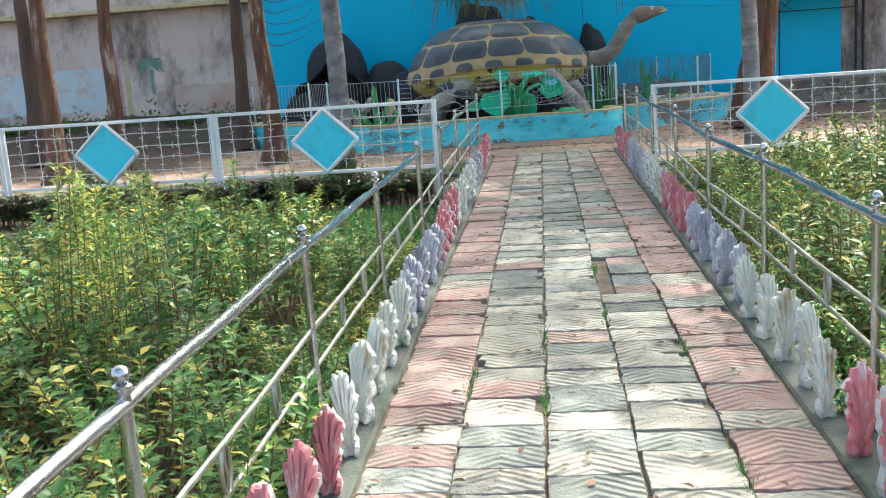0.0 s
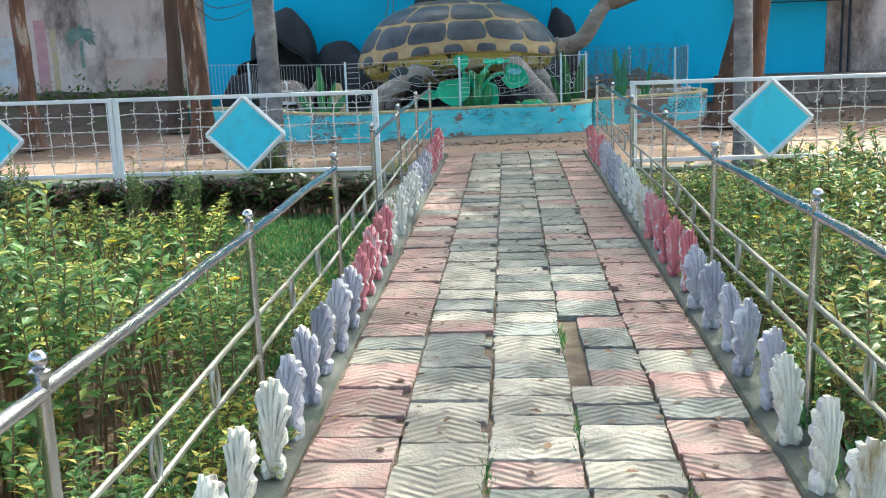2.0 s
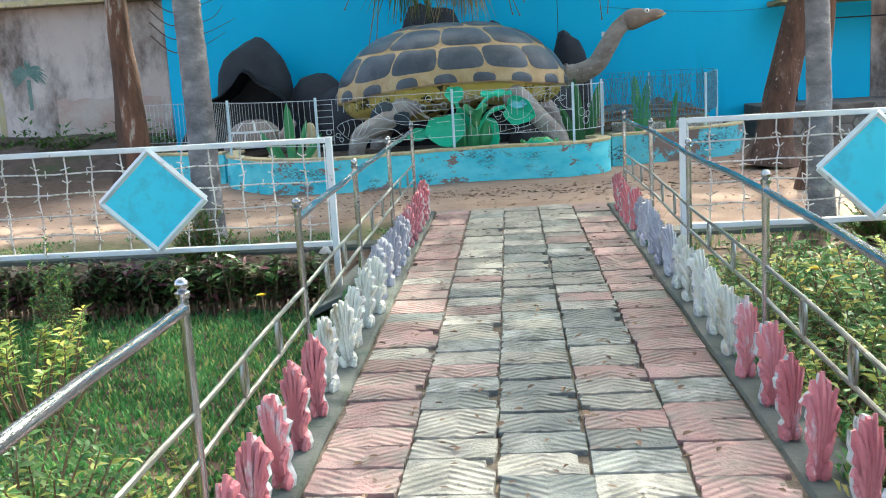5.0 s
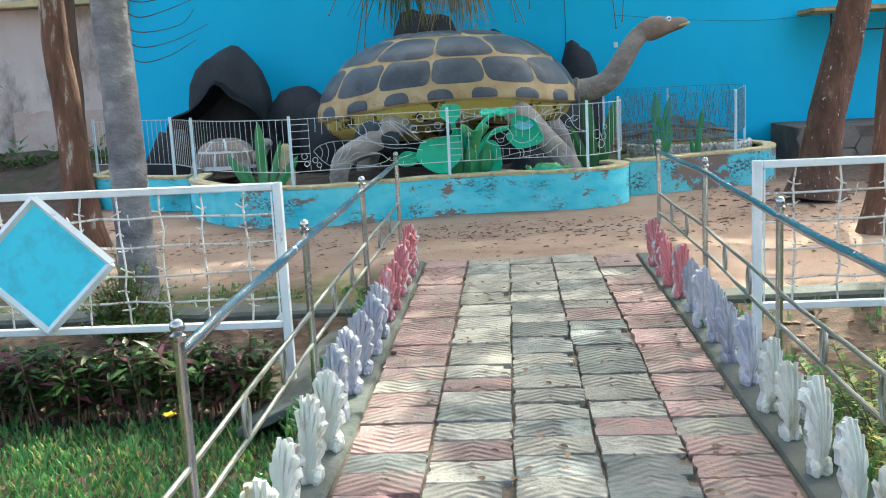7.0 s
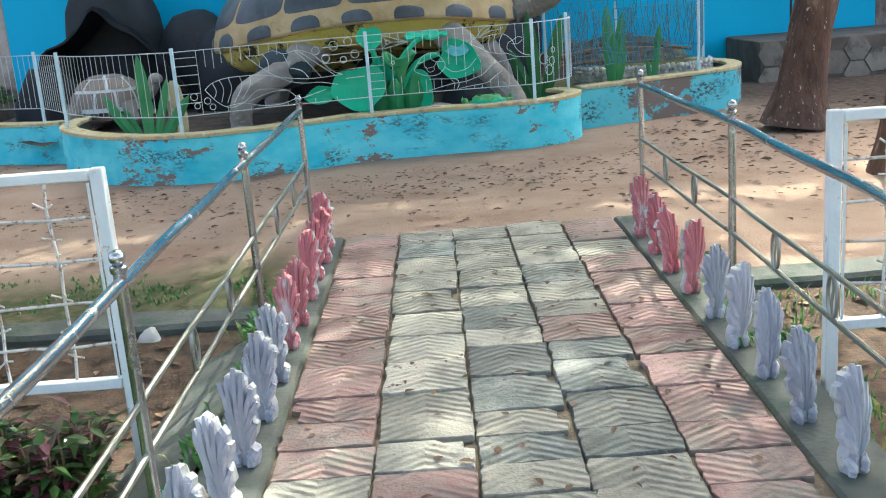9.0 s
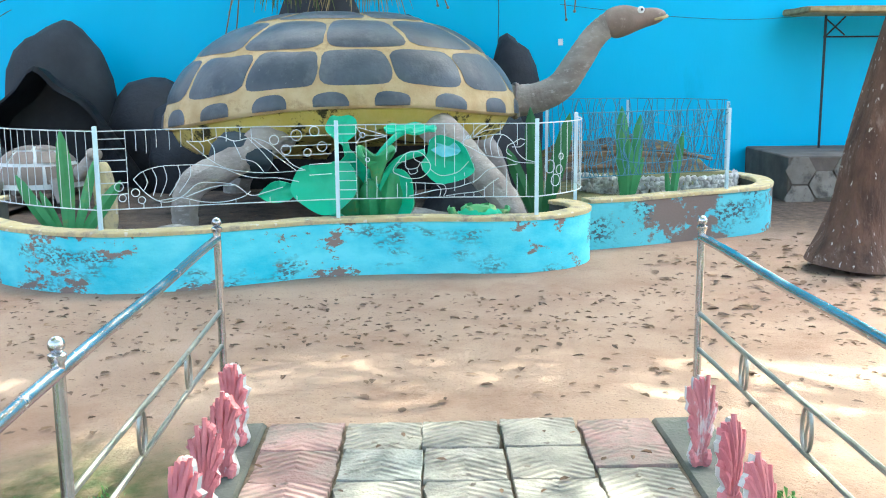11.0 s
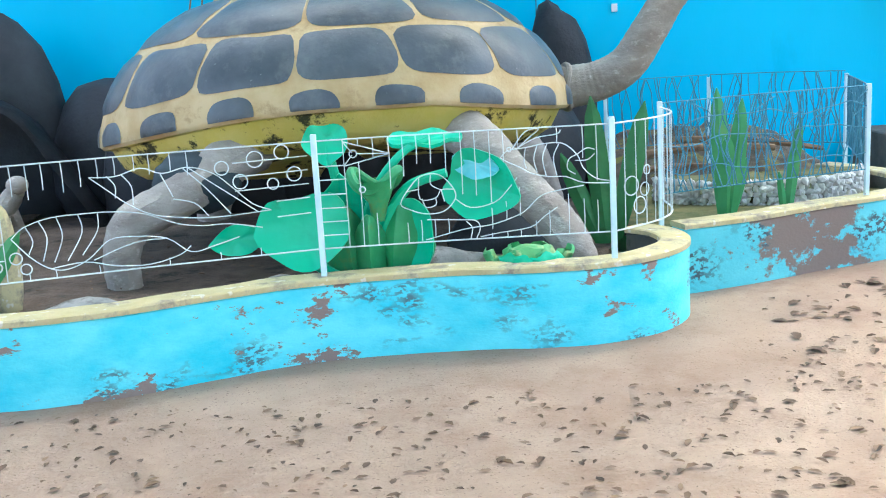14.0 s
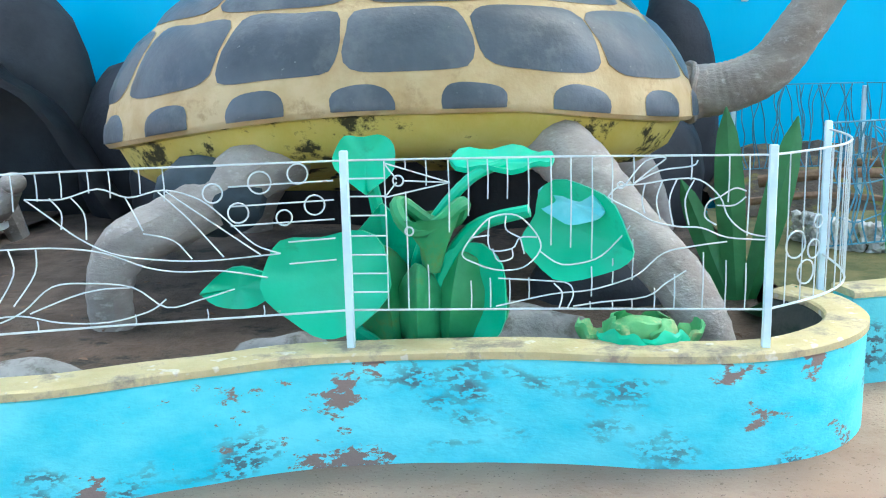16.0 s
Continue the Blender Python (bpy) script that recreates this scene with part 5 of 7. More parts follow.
def build_lily():
    lily = empty("water_lily_sculpture", (-0.55, 17.98, 0.02))
    tagged(lily, "bright green painted cement lily with broad leaves and curled buds", "plant sculpture")
    o = Vector((-0.55, 17.98, 0.02))

    def leaf(name, w, h, cup, m, mat=M_GREEN, heart=0.0, fold=0.0, label="", point=0.0):
        bm = bmesh.new()
        sheet_leaf(bm, w, h, cup, heart, fold=fold, point=point)
        ob = part(name, bm, mat, lily, label)
        ob.matrix_basis = Matrix.Translation(-o) @ m

    leaf("leaf", 0.52, 0.46, 0.05, pose(-0.91, 17.82, 0.70, 8, 172, -6), heart=0.3, point=0.35)
    leaf("leaf", 0.17, 0.30, 0.02, pose(-1.12, 17.86, 0.44, 5, -98, 0), point=0.7)
    leaf("leaf", 0.40, 0.66, 0.04, pose(-0.70, 18.06, 0.08, 5, 0, 0), point=0.75)
    leaf("leaf", 0.34, 0.50, 0.05, pose(-0.42, 17.93, 0.10, -4, 14, -15), fold=0.25)
    leaf("leaf", 0.25, 0.27, 0.02, pose(-0.77, 18.02, 1.03, 14, 180, 8), heart=0.3, point=0.85)
    leaf("pad", 0.42, 0.30, 0.02, pose(-0.24, 17.98, 0.85, -80, 0, 0))
    leaf("leaf", 0.36, 0.46, 0.06, pose(-0.14, 17.82, 0.75, 10, 112, -8), heart=0.3, fold=0.15, point=0.5)
    leaf("leaf", 0.15, 0.26, 0.02, pose(-0.08, 17.775, 0.80, 14, 104, -8), M_TEAL, label="blue-tinted glossy leaf top", point=0.4)
    for ctrl, r in (([(-0.62, 18.0, 0.05), (-0.60, 18.0, 0.35), (-0.52, 17.98, 0.62), (-0.36, 17.98, 0.82), (-0.22, 18.05, 0.88)], 0.024), ([(-0.52, 17.96, 0.05), (-0.48, 17.93, 0.4), (-0.34, 17.9, 0.64), (-0.12, 17.86, 0.72)], 0.03),
                    ([(-0.68, 18.04, 0.1), (-0.70, 18.04, 0.5), (-0.75, 18.02, 0.82)], 0.03), ([(-0.62, 17.96, 0.08), (-0.85, 17.9, 0.25), (-1.0, 17.9, 0.4)], 0.03)):
        bm = bmesh.new()
        p = [q - o for q in smooth_path(ctrl, 6)]
        tube(bm, p, [r * (1.3 - 0.5 * i / len(p)) for i in range(len(p))], 9)
        part("stalk", bm, M_GREEN, lily)
    leaf("bud", 0.26, 0.48, -0.05, pose(-0.64, 17.86, 0.10, 0, -6, 10), M_GREEN_BUD, fold=-0.75, point=0.45)
    leaf("bud", 0.36, 0.46, -0.06, pose(-0.45, 17.84, 0.10, 0, 6, -14), M_GREEN_BUD, fold=-0.6, point=0.35)
    leaf("bud", 0.20, 0.40, -0.04, pose(-0.55, 17.80, 0.12, 4, 0, 0), M_GREEN_BUD, fold=-0.9, point=0.5)
    bm = bmesh.new()   # rolled lip of the open bud
    n = 26
    tube(bm, [(-0.50 + 0.13 * math.cos(a) - o.x, 17.88 + 0.07 * math.sin(a) - o.y, 0.70 + 0.05 * math.cos(a * 2 + 0.6) - o.z) for a in [2 * math.pi * k / n for k in range(n)]], 0.028, 9, closed=True)
    tube(bm, [(-0.50 - o.x, 17.88 - o.y, 0.48 - o.z), (-0.49 - o.x, 17.88 - o.y, 0.58 - o.z), (-0.50 - o.x, 17.88 - o.y, 0.70 - o.z)], [0.035, 0.055, 0.12], 14, caps=False)
    part("cup", bm, M_GREEN_BUD, lily, "olive green rolled bud mouth")
    bm = bmesh.new()
    tube(bm, [(-0.55 - o.x, 17.84 - o.y, -0.04), (-0.55 - o.x, 17.84 - o.y, 0.08), (-0.55 - o.x, 17.86 - o.y, 0.17)], [0.24, 0.22, 0.15], 14, wob=0.15)
    part("foot", bm, M_ROCK, lily, "black painted foot")


build_lily()


def build_rosette():
    ros = empty("rosette_sculpture", (0.30, 17.86, 0.19))
    tagged(ros, "pale green cabbage-like cement rosette beside the coping", "plant sculpture")
    bm = bmesh.new()
    blob(bm, (0, 0, 0.03), 0.13, 0.11, 0.095, 41, 0.12)
    part("heart", bm, M_GREEN_PALE, ros)
    # overlapping cupped petals round the heart, then two open ones at the sides
    for turn, out, w, h, tip, mat in ((0, 0.105, 0.25, 0.13, 14, M_GREEN_PALE), (62, 0.115, 0.20, 0.13, 22, M_GREEN_PALE), (-62, 0.115, 0.20, 0.13, 22, M_GREEN_PALE), (128, 0.11, 0.20, 0.13, 18, M_GREEN_PALE), (-128, 0.11, 0.20, 0.13, 18, M_GREEN_PALE),
                                  (32, 0.145, 0.22, 0.11, 46, M_GREEN), (-32, 0.145, 0.22, 0.11, 46, M_GREEN), (88, 0.15, 0.17, 0.14, 58, M_GREEN_PALE), (-88, 0.15, 0.17, 0.14, 58, M_GREEN_PALE)):
        bm = bmesh.new()
        sheet_leaf(bm, w, h, -0.045, thick=0.016, point=0.25)
        ob = part("petal", bm, mat, ros)
        ob.matrix_basis = Matrix.Rotation(radians(turn), 4, "Z") @ pose(0, -out, -0.02, tip, 0, 0)


build_rosette()


# ---- pen railing on the planter ----
def pen_post(x, y):
    p = empty("pen_post", (x, y, 0.2))
    tagged(p, "pale blue square pen post on the coping", "fence post", "pen posts")
    bm = bmesh.new()
    box(bm, -0.0145, 0.0145, -0.0145, 0.0145, 0, 0.78, 0.003)
    part("shaft", bm, M_PEN, p)


def pen_panel(a, b, label, wires, z0=0.39, z1=0.945, rails=True, rail_mat=None):
    """A railing between two posts; wires is a list of (points in metres along and up, closed)."""
    A, B = Vector((*a, 0)), Vector((*b, 0))
    d = (B - A)
    thing = empty("pen_railing", (a[0], a[1], 0.4))
    tagged(thing, label, "railing", "pen railings")
    u = d.normalized()

    def at(s, z, off=0.0):
        return (u.x * s - u.y * off, u.y * s + u.x * off, z - 0.4)

    L = d.length
    for z in (z0, z1) if rails else ():
        bm = bmesh.new()
        tube(bm, [at(0.01, z), at(L / 2, z + 0.004), at(L - 0.01, z)], 0.0042, 6)
        part("rail", bm, rail_mat or M_PENWIRE, thing)
    return thing, at, L


def bars(thing, at, s_list, z0, z1, r=0.0027, mat=None):
    for s in s_list:
        bm = bmesh.new()
        tube(bm, [at(s, z0), at(s + 0.002, (z0 + z1) / 2), at(s, z1)], r, 5)
        part("bar", bm, mat or M_PENWIRE, thing)


def wire(thing, at, pts, r=0.0030, name="wire", closed=False, mat=None):
    bm = bmesh.new()
    p = smooth_path([(s, z, 0) for s, z in pts], 4, closed) if len(pts) > 2 else [Vector((s, z, 0)) for s, z in pts]
    tube(bm, [at(q.x, q.y, -0.006) for q in p], r, 5, closed=closed)
    part(name, bm, mat or M_PENWIRE, thing)


def ring(thing, at, s, z, r, mat=None):
    bm = bmesh.new()
    tube(bm, [at(s + r * math.cos(a), z + r * math.sin(a), -0.006) for a in [2 * math.pi * k / 16 for k in range(16)]], 0.0034, 5, closed=True)
    part("ring", bm, mat or M_PENWIRE, thing)


P_W, P_2, P_3, P_A, P_B, P_C, P_D, P_E, P_F = (-5.55, 19.62), (-4.34, 19.08), (-3.85, 18.36), (-2.42, 17.14), (-0.78, 17.63), (0.73, 17.66), (1.17, 18.62), (2.65, 19.20), (3.12, 20.8)
for _p in (P_W, P_2, P_3, P_A, P_B, P_C, P_D, P_E, P_F):
    pen_post(*_p)


def build_pen():
    # plain bars
    for a, b in ((P_W, P_2), (P_2, P_3)):
        th, at, L = pen_panel(a, b, "pale blue railing of upright bars", 0)
        bars(th, at, [L * k / int(L / 0.075) for k in range(1, int(L / 0.075))], 0.39, 0.945)
    # bowed panel of upright bars
    th, at, L = pen_panel(P_3, P_A, "white railing of thin upright bars before the agave", 0, rails=False)
    n = 22

    def bow(s, z, off=0.0):
        q = -0.16 * math.sin(math.pi * s / L)
        return at(s, z, q + off)

    for z in (0.39, 0.945):
        bm = bmesh.new()
        tube(bm, [bow(L * k / 14, z) for k in range(15)], 0.0048, 6)
        part("rail", bm, M_PENWIRE, th)
    bars(th, bow, [L * k / n for k in range(1, n)], 0.39, 0.945)
    # fish panel
    th, at, L = pen_panel(P_A, P_B, "white railing of bent bars shaped as two fish", 0)
    for z in (0.50, 0.58, 0.66, 0.74, 0.82, 0.89):
        wire(th, at, [(0.01, z), (0.20, z)], 0.0032, "bar")
    bars(th, at, [0.20], 0.39, 0.945)
    for s, z in ((0.27, 0.80), (0.34, 0.78), (0.41, 0.82), (0.50, 0.80), (0.58, 0.82), (0.66, 0.85), (0.74, 0.86), (0.83, 0.87), (0.90, 0.85), (1.00, 0.86), (1.08, 0.83)):
        bars(th, at, [s], z, 0.945)
    for s in (0.30, 0.42, 0.62, 0.95, 1.2, 1.4):
        bars(th, at, [s], 0.39, 0.43)
    # upper fish
    wire(th, at, [(0.62, 0.86), (0.74, 0.855), (0.86, 0.885), (0.96, 0.85), (1.08, 0.87), (1.20, 0.83), (1.29, 0.75), (1.38, 0.66), (1.47, 0.62)])
    wire(th, at, [(0.62, 0.86), (0.70, 0.79), (0.78, 0.72), (0.88, 0.66), (1.00, 0.63), (1.20, 0.61), (1.47, 0.62)])
    for w in ([(0.70, 0.86), (0.735, 0.81), (0.73, 0.75)], [(0.77, 0.86), (0.81, 0.80), (0.81, 0.71)], [(0.95, 0.85), (0.98, 0.78), (1.0, 0.73)], [(1.06, 0.865), (1.16, 0.76), (1.27, 0.62)], [(1.08, 0.87), (1.22, 0.76), (1.40, 0.62)], [(1.0, 0.72), (1.10, 0.69), (1.16, 0.62)]):
        wire(th, at, w)
    # lower fish
    wire(th, at, [(0.24, 0.60), (0.30, 0.65), (0.42, 0.685), (0.58, 0.69), (0.72, 0.685), (0.86, 0.66), (1.0, 0.60), (1.12, 0.575), (1.26, 0.57), (1.42, 0.535)])
    wire(th, at, [(0.24, 0.60), (0.32, 0.50), (0.40, 0.44), (0.48, 0.43), (0.58, 0.47), (0.68, 0.55), (0.80, 0.555), (0.95, 0.53), (1.06, 0.45), (1.18, 0.47), (1.30, 0.50)])
    wire(th, at, [(0.40, 0.44), (0.56, 0.455), (0.70, 0.42), (0.86, 0.41), (1.0, 0.44), (1.06, 0.48)])
    wire(th, at, [(0.60, 0.46), (0.74, 0.51), (0.84, 0.53), (0.94, 0.53)])
    for w in ([(0.31, 0.65), (0.335, 0.58), (0.31, 0.52)], [(0.37, 0.675), (0.40, 0.59), (0.37, 0.48)], [(0.45, 0.69), (0.47, 0.59), (0.42, 0.47)], [(0.55, 0.69), (0.56, 0.60), (0.48, 0.47)], [(0.64, 0.685), (0.63, 0.60), (0.55, 0.49)]):
        wire(th, at, w)
    for s, z, r in ((0.25, 0.505, 0.028), (0.29, 0.45, 0.025), (0.14, 0.55, 0.03), (0.16, 0.47, 0.025), (1.245, 0.85, 0.034), (1.41, 0.88, 0.04), (1.545, 0.905, 0.036), (1.33, 0.775, 0.036), (1.60, 0.79, 0.036), (1.49, 0.75, 0.028)):
        ring(th, at, s, z, r)
    for z in (0.87, 0.80, 0.73):
        wire(th, at, [(1.30, z), (1.67, z + 0.005)], 0.0032, "bar")
    for z in (0.66, 0.58):
        wire(th, at, [(1.50, z), (1.67, z + 0.005)], 0.0032, "bar")
    # turtle and shrimp panel
    th, at, L = pen_panel(P_B, P_C, "white railing of bent bars shaped as turtle and shrimp", 0)
    bars(th, at, [0.145], 0.39, 0.945)
    for z in (0.46, 0.53, 0.60, 0.67, 0.745, 0.815, 0.88):
        wire(th, at, [(0.0, z), (0.145, z)], 0.0032, "bar")
    for s, z0, z1 in ((0.22, 0.39, 0.83), (0.22, 0.91, 0.945), (0.295, 0.85, 0.945), (0.375, 0.68, 0.945), (0.445, 0.74, 0.945), (0.515, 0.80, 0.945), (0.585, 0.80, 0.945), (0.66, 0.75, 0.945), (0.74, 0.63, 0.945), (0.81, 0.62, 0.945), (0.885, 0.58, 0.945), (0.955, 0.78, 0.945), (1.03, 0.85, 0.945), (1.23, 0.86, 0.945), (1.36, 0.78, 0.945), (1.43, 0.66, 0.945)):
        bars(th, at, [s], z0, z1)
    for s, z0, z1 in ((0.295, 0.39, 0.56), (0.45, 0.39, 0.50), (0.52, 0.40, 0.51), (0.59, 0.42, 0.51), (0.66, 0.43, 0.51), (0.885, 0.44, 0.55), (0.96, 0.49, 0.58), (1.03, 0.50, 0.65), (0.88, 0.39, 0.42), (0.96, 0.39, 0.42), (1.03, 0.39, 0.43), (1.11, 0.39, 0.47), (1.18, 0.39, 0.52), (1.28, 0.39, 0.60), (1.36, 0.39, 0.57), (1.43, 0.39, 0.56)):
        bars(th, at, [s], z0, z1)
    for w in ([(0.145, 0.935), (0.38, 0.862)], [(0.145, 0.81), (0.38, 0.862)], [(0.145, 0.935), (0.19, 0.875)], [(0.145, 0.81), (0.19, 0.865)], [(0.21, 0.87), (0.38, 0.862)]):
        wire(th, at, w)
    ring(th, at, 0.195, 0.87, 0.019)
    ring(th, at, 0.23, 0.685, 0.015)
    wire(th, at, [(0.42, 0.60), (0.47, 0.68), (0.53, 0.735), (0.62, 0.74), (0.69, 0.67), (0.70, 0.61), (0.64, 0.55), (0.55, 0.54), (0.47, 0.565)], closed=True)
    for w in ([(0.52, 0.73), (0.52, 0.62), (0.60, 0.62), (0.63, 0.66), (0.69, 0.66)], [(0.60, 0.62), (0.60, 0.585), (0.55, 0.575), (0.53, 0.62)], [(0.63, 0.66), (0.645, 0.60)], [(0.45, 0.66), (0.52, 0.67)], [(0.58, 0.74), (0.58, 0.69), (0.63, 0.66)]):
        wire(th, at, w)
    wire(th, at, [(0.70, 0.61), (0.78, 0.56), (0.90, 0.58), (0.97, 0.64), (1.02, 0.70)])
    wire(th, at, [(0.55, 0.51), (0.72, 0.50), (0.80, 0.49), (0.82, 0.45), (0.80, 0.40)])
    wire(th, at, [(0.75, 0.49), (0.78, 0.455), (0.77, 0.40)])
    wire(th, at, [(0.54, 0.405), (0.74, 0.45), (0.88, 0.465), (1.0, 0.50), (1.06, 0.53), (1.14, 0.60), (1.25, 0.625), (1.36, 0.64)])
    wire(th, at, [(0.82, 0.405), (0.92, 0.42), (1.08, 0.44), (1.15, 0.49), (1.22, 0.535)])
    # shrimp
    wire(th, at, [(0.94, 0.805), (0.98, 0.84), (1.07, 0.85), (1.17, 0.865), (1.26, 0.86), (1.33, 0.80), (1.36, 0.73), (1.42, 0.675), (1.50, 0.655)])
    wire(th, at, [(0.94, 0.805), (0.97, 0.785), (1.04, 0.75), (1.10, 0.715), (1.19, 0.695), (1.27, 0.69), (1.36, 0.655), (1.50, 0.645)])
    for w in ([(1.07, 0.85), (1.06, 0.79), (1.07, 0.745)], [(1.13, 0.86), (1.11, 0.79), (1.125, 0.72)], [(1.18, 0.865), (1.155, 0.79), (1.17, 0.70)], [(1.24, 0.86), (1.21, 0.79), (1.225, 0.70)], [(1.33, 0.80), (1.29, 0.78), (1.28, 0.73), (1.32, 0.70)],
              [(1.0, 0.845), (1.07, 0.93), (1.14, 0.94), (1.09, 0.90), (1.03, 0.85)], [(1.03, 0.85), (1.12, 0.895), (1.23, 0.91), (1.25, 0.93)], [(1.33, 0.80), (1.38, 0.83), (1.42, 0.82)], [(1.32, 0.77), (1.38, 0.77), (1.42, 0.80)]):
        wire(th, at, w)
    ring(th, at, 0.985, 0.845, 0.011)
    # corner with rings
    th, at, L = pen_panel(P_C, P_D, "white bowed railing corner with small rings", 0, rails=False)

    def bow2(s, z, off=0.0):
        return at(s, z, -0.17 * math.sin(math.pi * s / L) + off)

    for z in (0.39, 0.945):
        bm = bmesh.new()
        tube(bm, [bow2(L * k / 12, z) for k in range(13)], 0.0048, 6)
        part("rail", bm, M_PENWIRE, th)
    bars(th, bow2, [L * k / 13 for k in range(1, 13)], 0.39, 0.945)
    for s, z, r in ((0.12, 0.61, 0.05), (0.22, 0.58, 0.035), (0.18, 0.50, 0.045), (0.24, 0.68, 0.025)):
        ring(th, bow2, s, z, r)
    # branching wires round the rounded planter
    rnd = random.Random(8)
    for a, b in ((P_D, P_E), (P_E, P_F)):
        th, at, L = pen_panel(a, b, "dark wire railing bent like water weeds", 0, z0=0.42, z1=0.97, rail_mat=M_DARKWIRE)
        s = 0.06
        while s < L - 0.05:
            mat = M_DARKWIRE
            x = s
            pts = [(x, 0.42)]
            for k in range(1, 6):
                x += rnd.uniform(-0.045, 0.045)
                pts.append((min(max(x, 0.02), L - 0.02), 0.42 + 0.11 * k))
            wire(th, at, pts, 0.0042, "wire", mat=mat)
            if rnd.random() < 0.6:
                q = rnd.choice(pts[1:4])
                wire(th, at, [q, (q[0] + rnd.uniform(-0.09, 0.09), q[1] + 0.12), (q[0] + rnd.uniform(-0.1, 0.1), q[1] + 0.2)], 0.0035, "wire", mat=mat)
            s += rnd.uniform(0.022, 0.045)
        for z in (0.55, 0.72, 0.85):
            wire(th, at, [(0.02 + (L - 0.04) * k / 12, z + rnd.uniform(-0.03, 0.03)) for k in range(13)], 0.0035, "wire", mat=M_DARKWIRE)
    # far railing behind the mossy planter
    for a, b in (((1.25, 21.3), (2.2, 21.55)), ((2.2, 21.55), (3.12, 20.8))):
        th, at, L = pen_panel(a, b, "dark wire railing against the blue wall", 0, z0=0.42, z1=1.0, rail_mat=M_DARKWIRE)
        s = 0.05
        while s < L - 0.04:
            x = s
            pts = [(x, 0.42)]
            for k in range(1, 6):
                x += rnd.uniform(-0.05, 0.05)
                pts.append((min(max(x, 0.02), L - 0.02), 0.42 + 0.115 * k))
            wire(th, at, pts, 0.0042, "wire", mat=M_DARKWIRE)
            s += rnd.uniform(0.03, 0.055)
    for x, y in ((1.25, 21.3), (2.2, 21.55)):
        pen_post(x, y)


build_pen()


# ---- white rubble ring in the mossy planter ----
def build_rubble():
    rnd = random.Random(3)
    ringw = empty("rubble_edging", (2.3, 20.45, 0.1))
    tagged(ringw, "low ring of whitewashed rubble stones in the planter", "stone edging")
    meshes = []
    for v in range(4):
        bm = bmesh.new()
        blob(bm, (0, 0, 0), 0.036, 0.030, 0.026, v * 3 + 1, 0.6, 1)
        me = bpy.data.meshes.new("stone")
        bm.to_mesh(me)
        bm.free()
        me.materials.append(M_STONE_WHITE)
        meshes.append(me)
    for row in range(5):
        for k in range(52):
            a = math.pi * (1.0 + k / 51)
            ob = new("stone", rnd.choice(meshes))
            ob.parent = ringw
            ob.matrix_basis = pose(0.80 * math.cos(a) + rnd.uniform(-0.012, 0.012), 0.55 * math.sin(a) + rnd.uniform(-0.015, 0.015), -0.01 + 0.042 * row, rnd.uniform(0, 360), rnd.uniform(0, 360), rnd.uniform(0, 360))
    bm = bmesh.new()
    n = 30
    cols = [[bm.verts.new((f * 0.80 * math.cos(math.pi * (1 + k / n)), f * 0.55 * math.sin(math.pi * (1 + k / n)), 0.17 + 0.02 * noise.noise(Vector((k, f * 5, 0))))) for f in (0.05, 0.5, 0.97)] for k in range(n + 1)]
    for a, b in zip(cols, cols[1:]):
        for j in range(2):
            bm.faces.new((a[j], b[j], b[j + 1], a[j + 1]))
    part("moss_fill", bm, M_MOSS, ringw, "yellow-green mossy fill")


def build_heap():
    bm = bmesh.new()
    nx, ny = 26, 14
    g = []
    for j in range(ny):
        row = []
        for i in range(nx):
            x, y = -1.05 + 2.1 * i / (nx - 1), -0.75 + 1.6 * j / (ny - 1)
            rise = min(1.0, max(0.0, (y + 0.75) / 0.9)) * max(0.0, 1 - (abs(x) / 1.1) ** 4)
            row.append(bm.verts.new((x, y, 0.10 + rise * (0.34 + 0.16 * noise.noise(Vector((x * 2.5, y * 3, 4)))) + 0.03 * noise.noise(Vector((x * 9, y * 9, 1))))))
        g.append(row)
    for a, c in zip(g, g[1:]):
        for i in range(nx - 1):
            bm.faces.new((a[i], a[i + 1], c[i + 1], c[i]))
    heap = part("earth_mound", bm, [M_HEAP])
    heap.location = (2.25, 22.0, 0)
    tagged(heap, "mound of brown earth and moss against the blue wall", "earth mound")
    for p, r in (([(1.45, 21.35, 0.33), (2.0, 21.25, 0.40), (2.7, 21.3, 0.36)], 0.045), ([(1.9, 21.5, 0.45), (2.5, 21.42, 0.43), (3.1, 21.25, 0.33)], 0.035), ([(1.35, 21.15, 0.22), (1.8, 21.1, 0.27), (2.3, 21.05, 0.24)], 0.03)):
        bm = bmesh.new()
        q = smooth_path(p, 6)
        tube(bm, q, [r * (1 - 0.4 * i / len(q)) for i in range(len(q))], 9, wob=0.2)
        tagged(part("dry_log", bm, M_STEM), "dry brown branch lying on the earth mound", "log", "dry branches")


M_HEAP = surf("mossy_earth", (0.07, 0.055, 0.04), (0.16, 0.115, 0.08), 6.0, 0.95, 1.0, 40, dirt=(0.20, 0.17, 0.04), dirt_scale=3.0, dirt_lo=0.52, dirt_hi=0.62, bdist=0.02)
build_rubble()
build_heap()


M_BANK = surf("dusty_brown_cement", (0.10, 0.08, 0.065), (0.17, 0.135, 0.11), 4.0, 0.95, 0.6, 40)
M_HEX = surf("tan_cement_slab", (0.20, 0.17, 0.14), (0.28, 0.24, 0.20), 5.0, 0.92, 0.5, 40, dirt=(0.12, 0.10, 0.085), dirt_scale=4.0, rand=0.15)


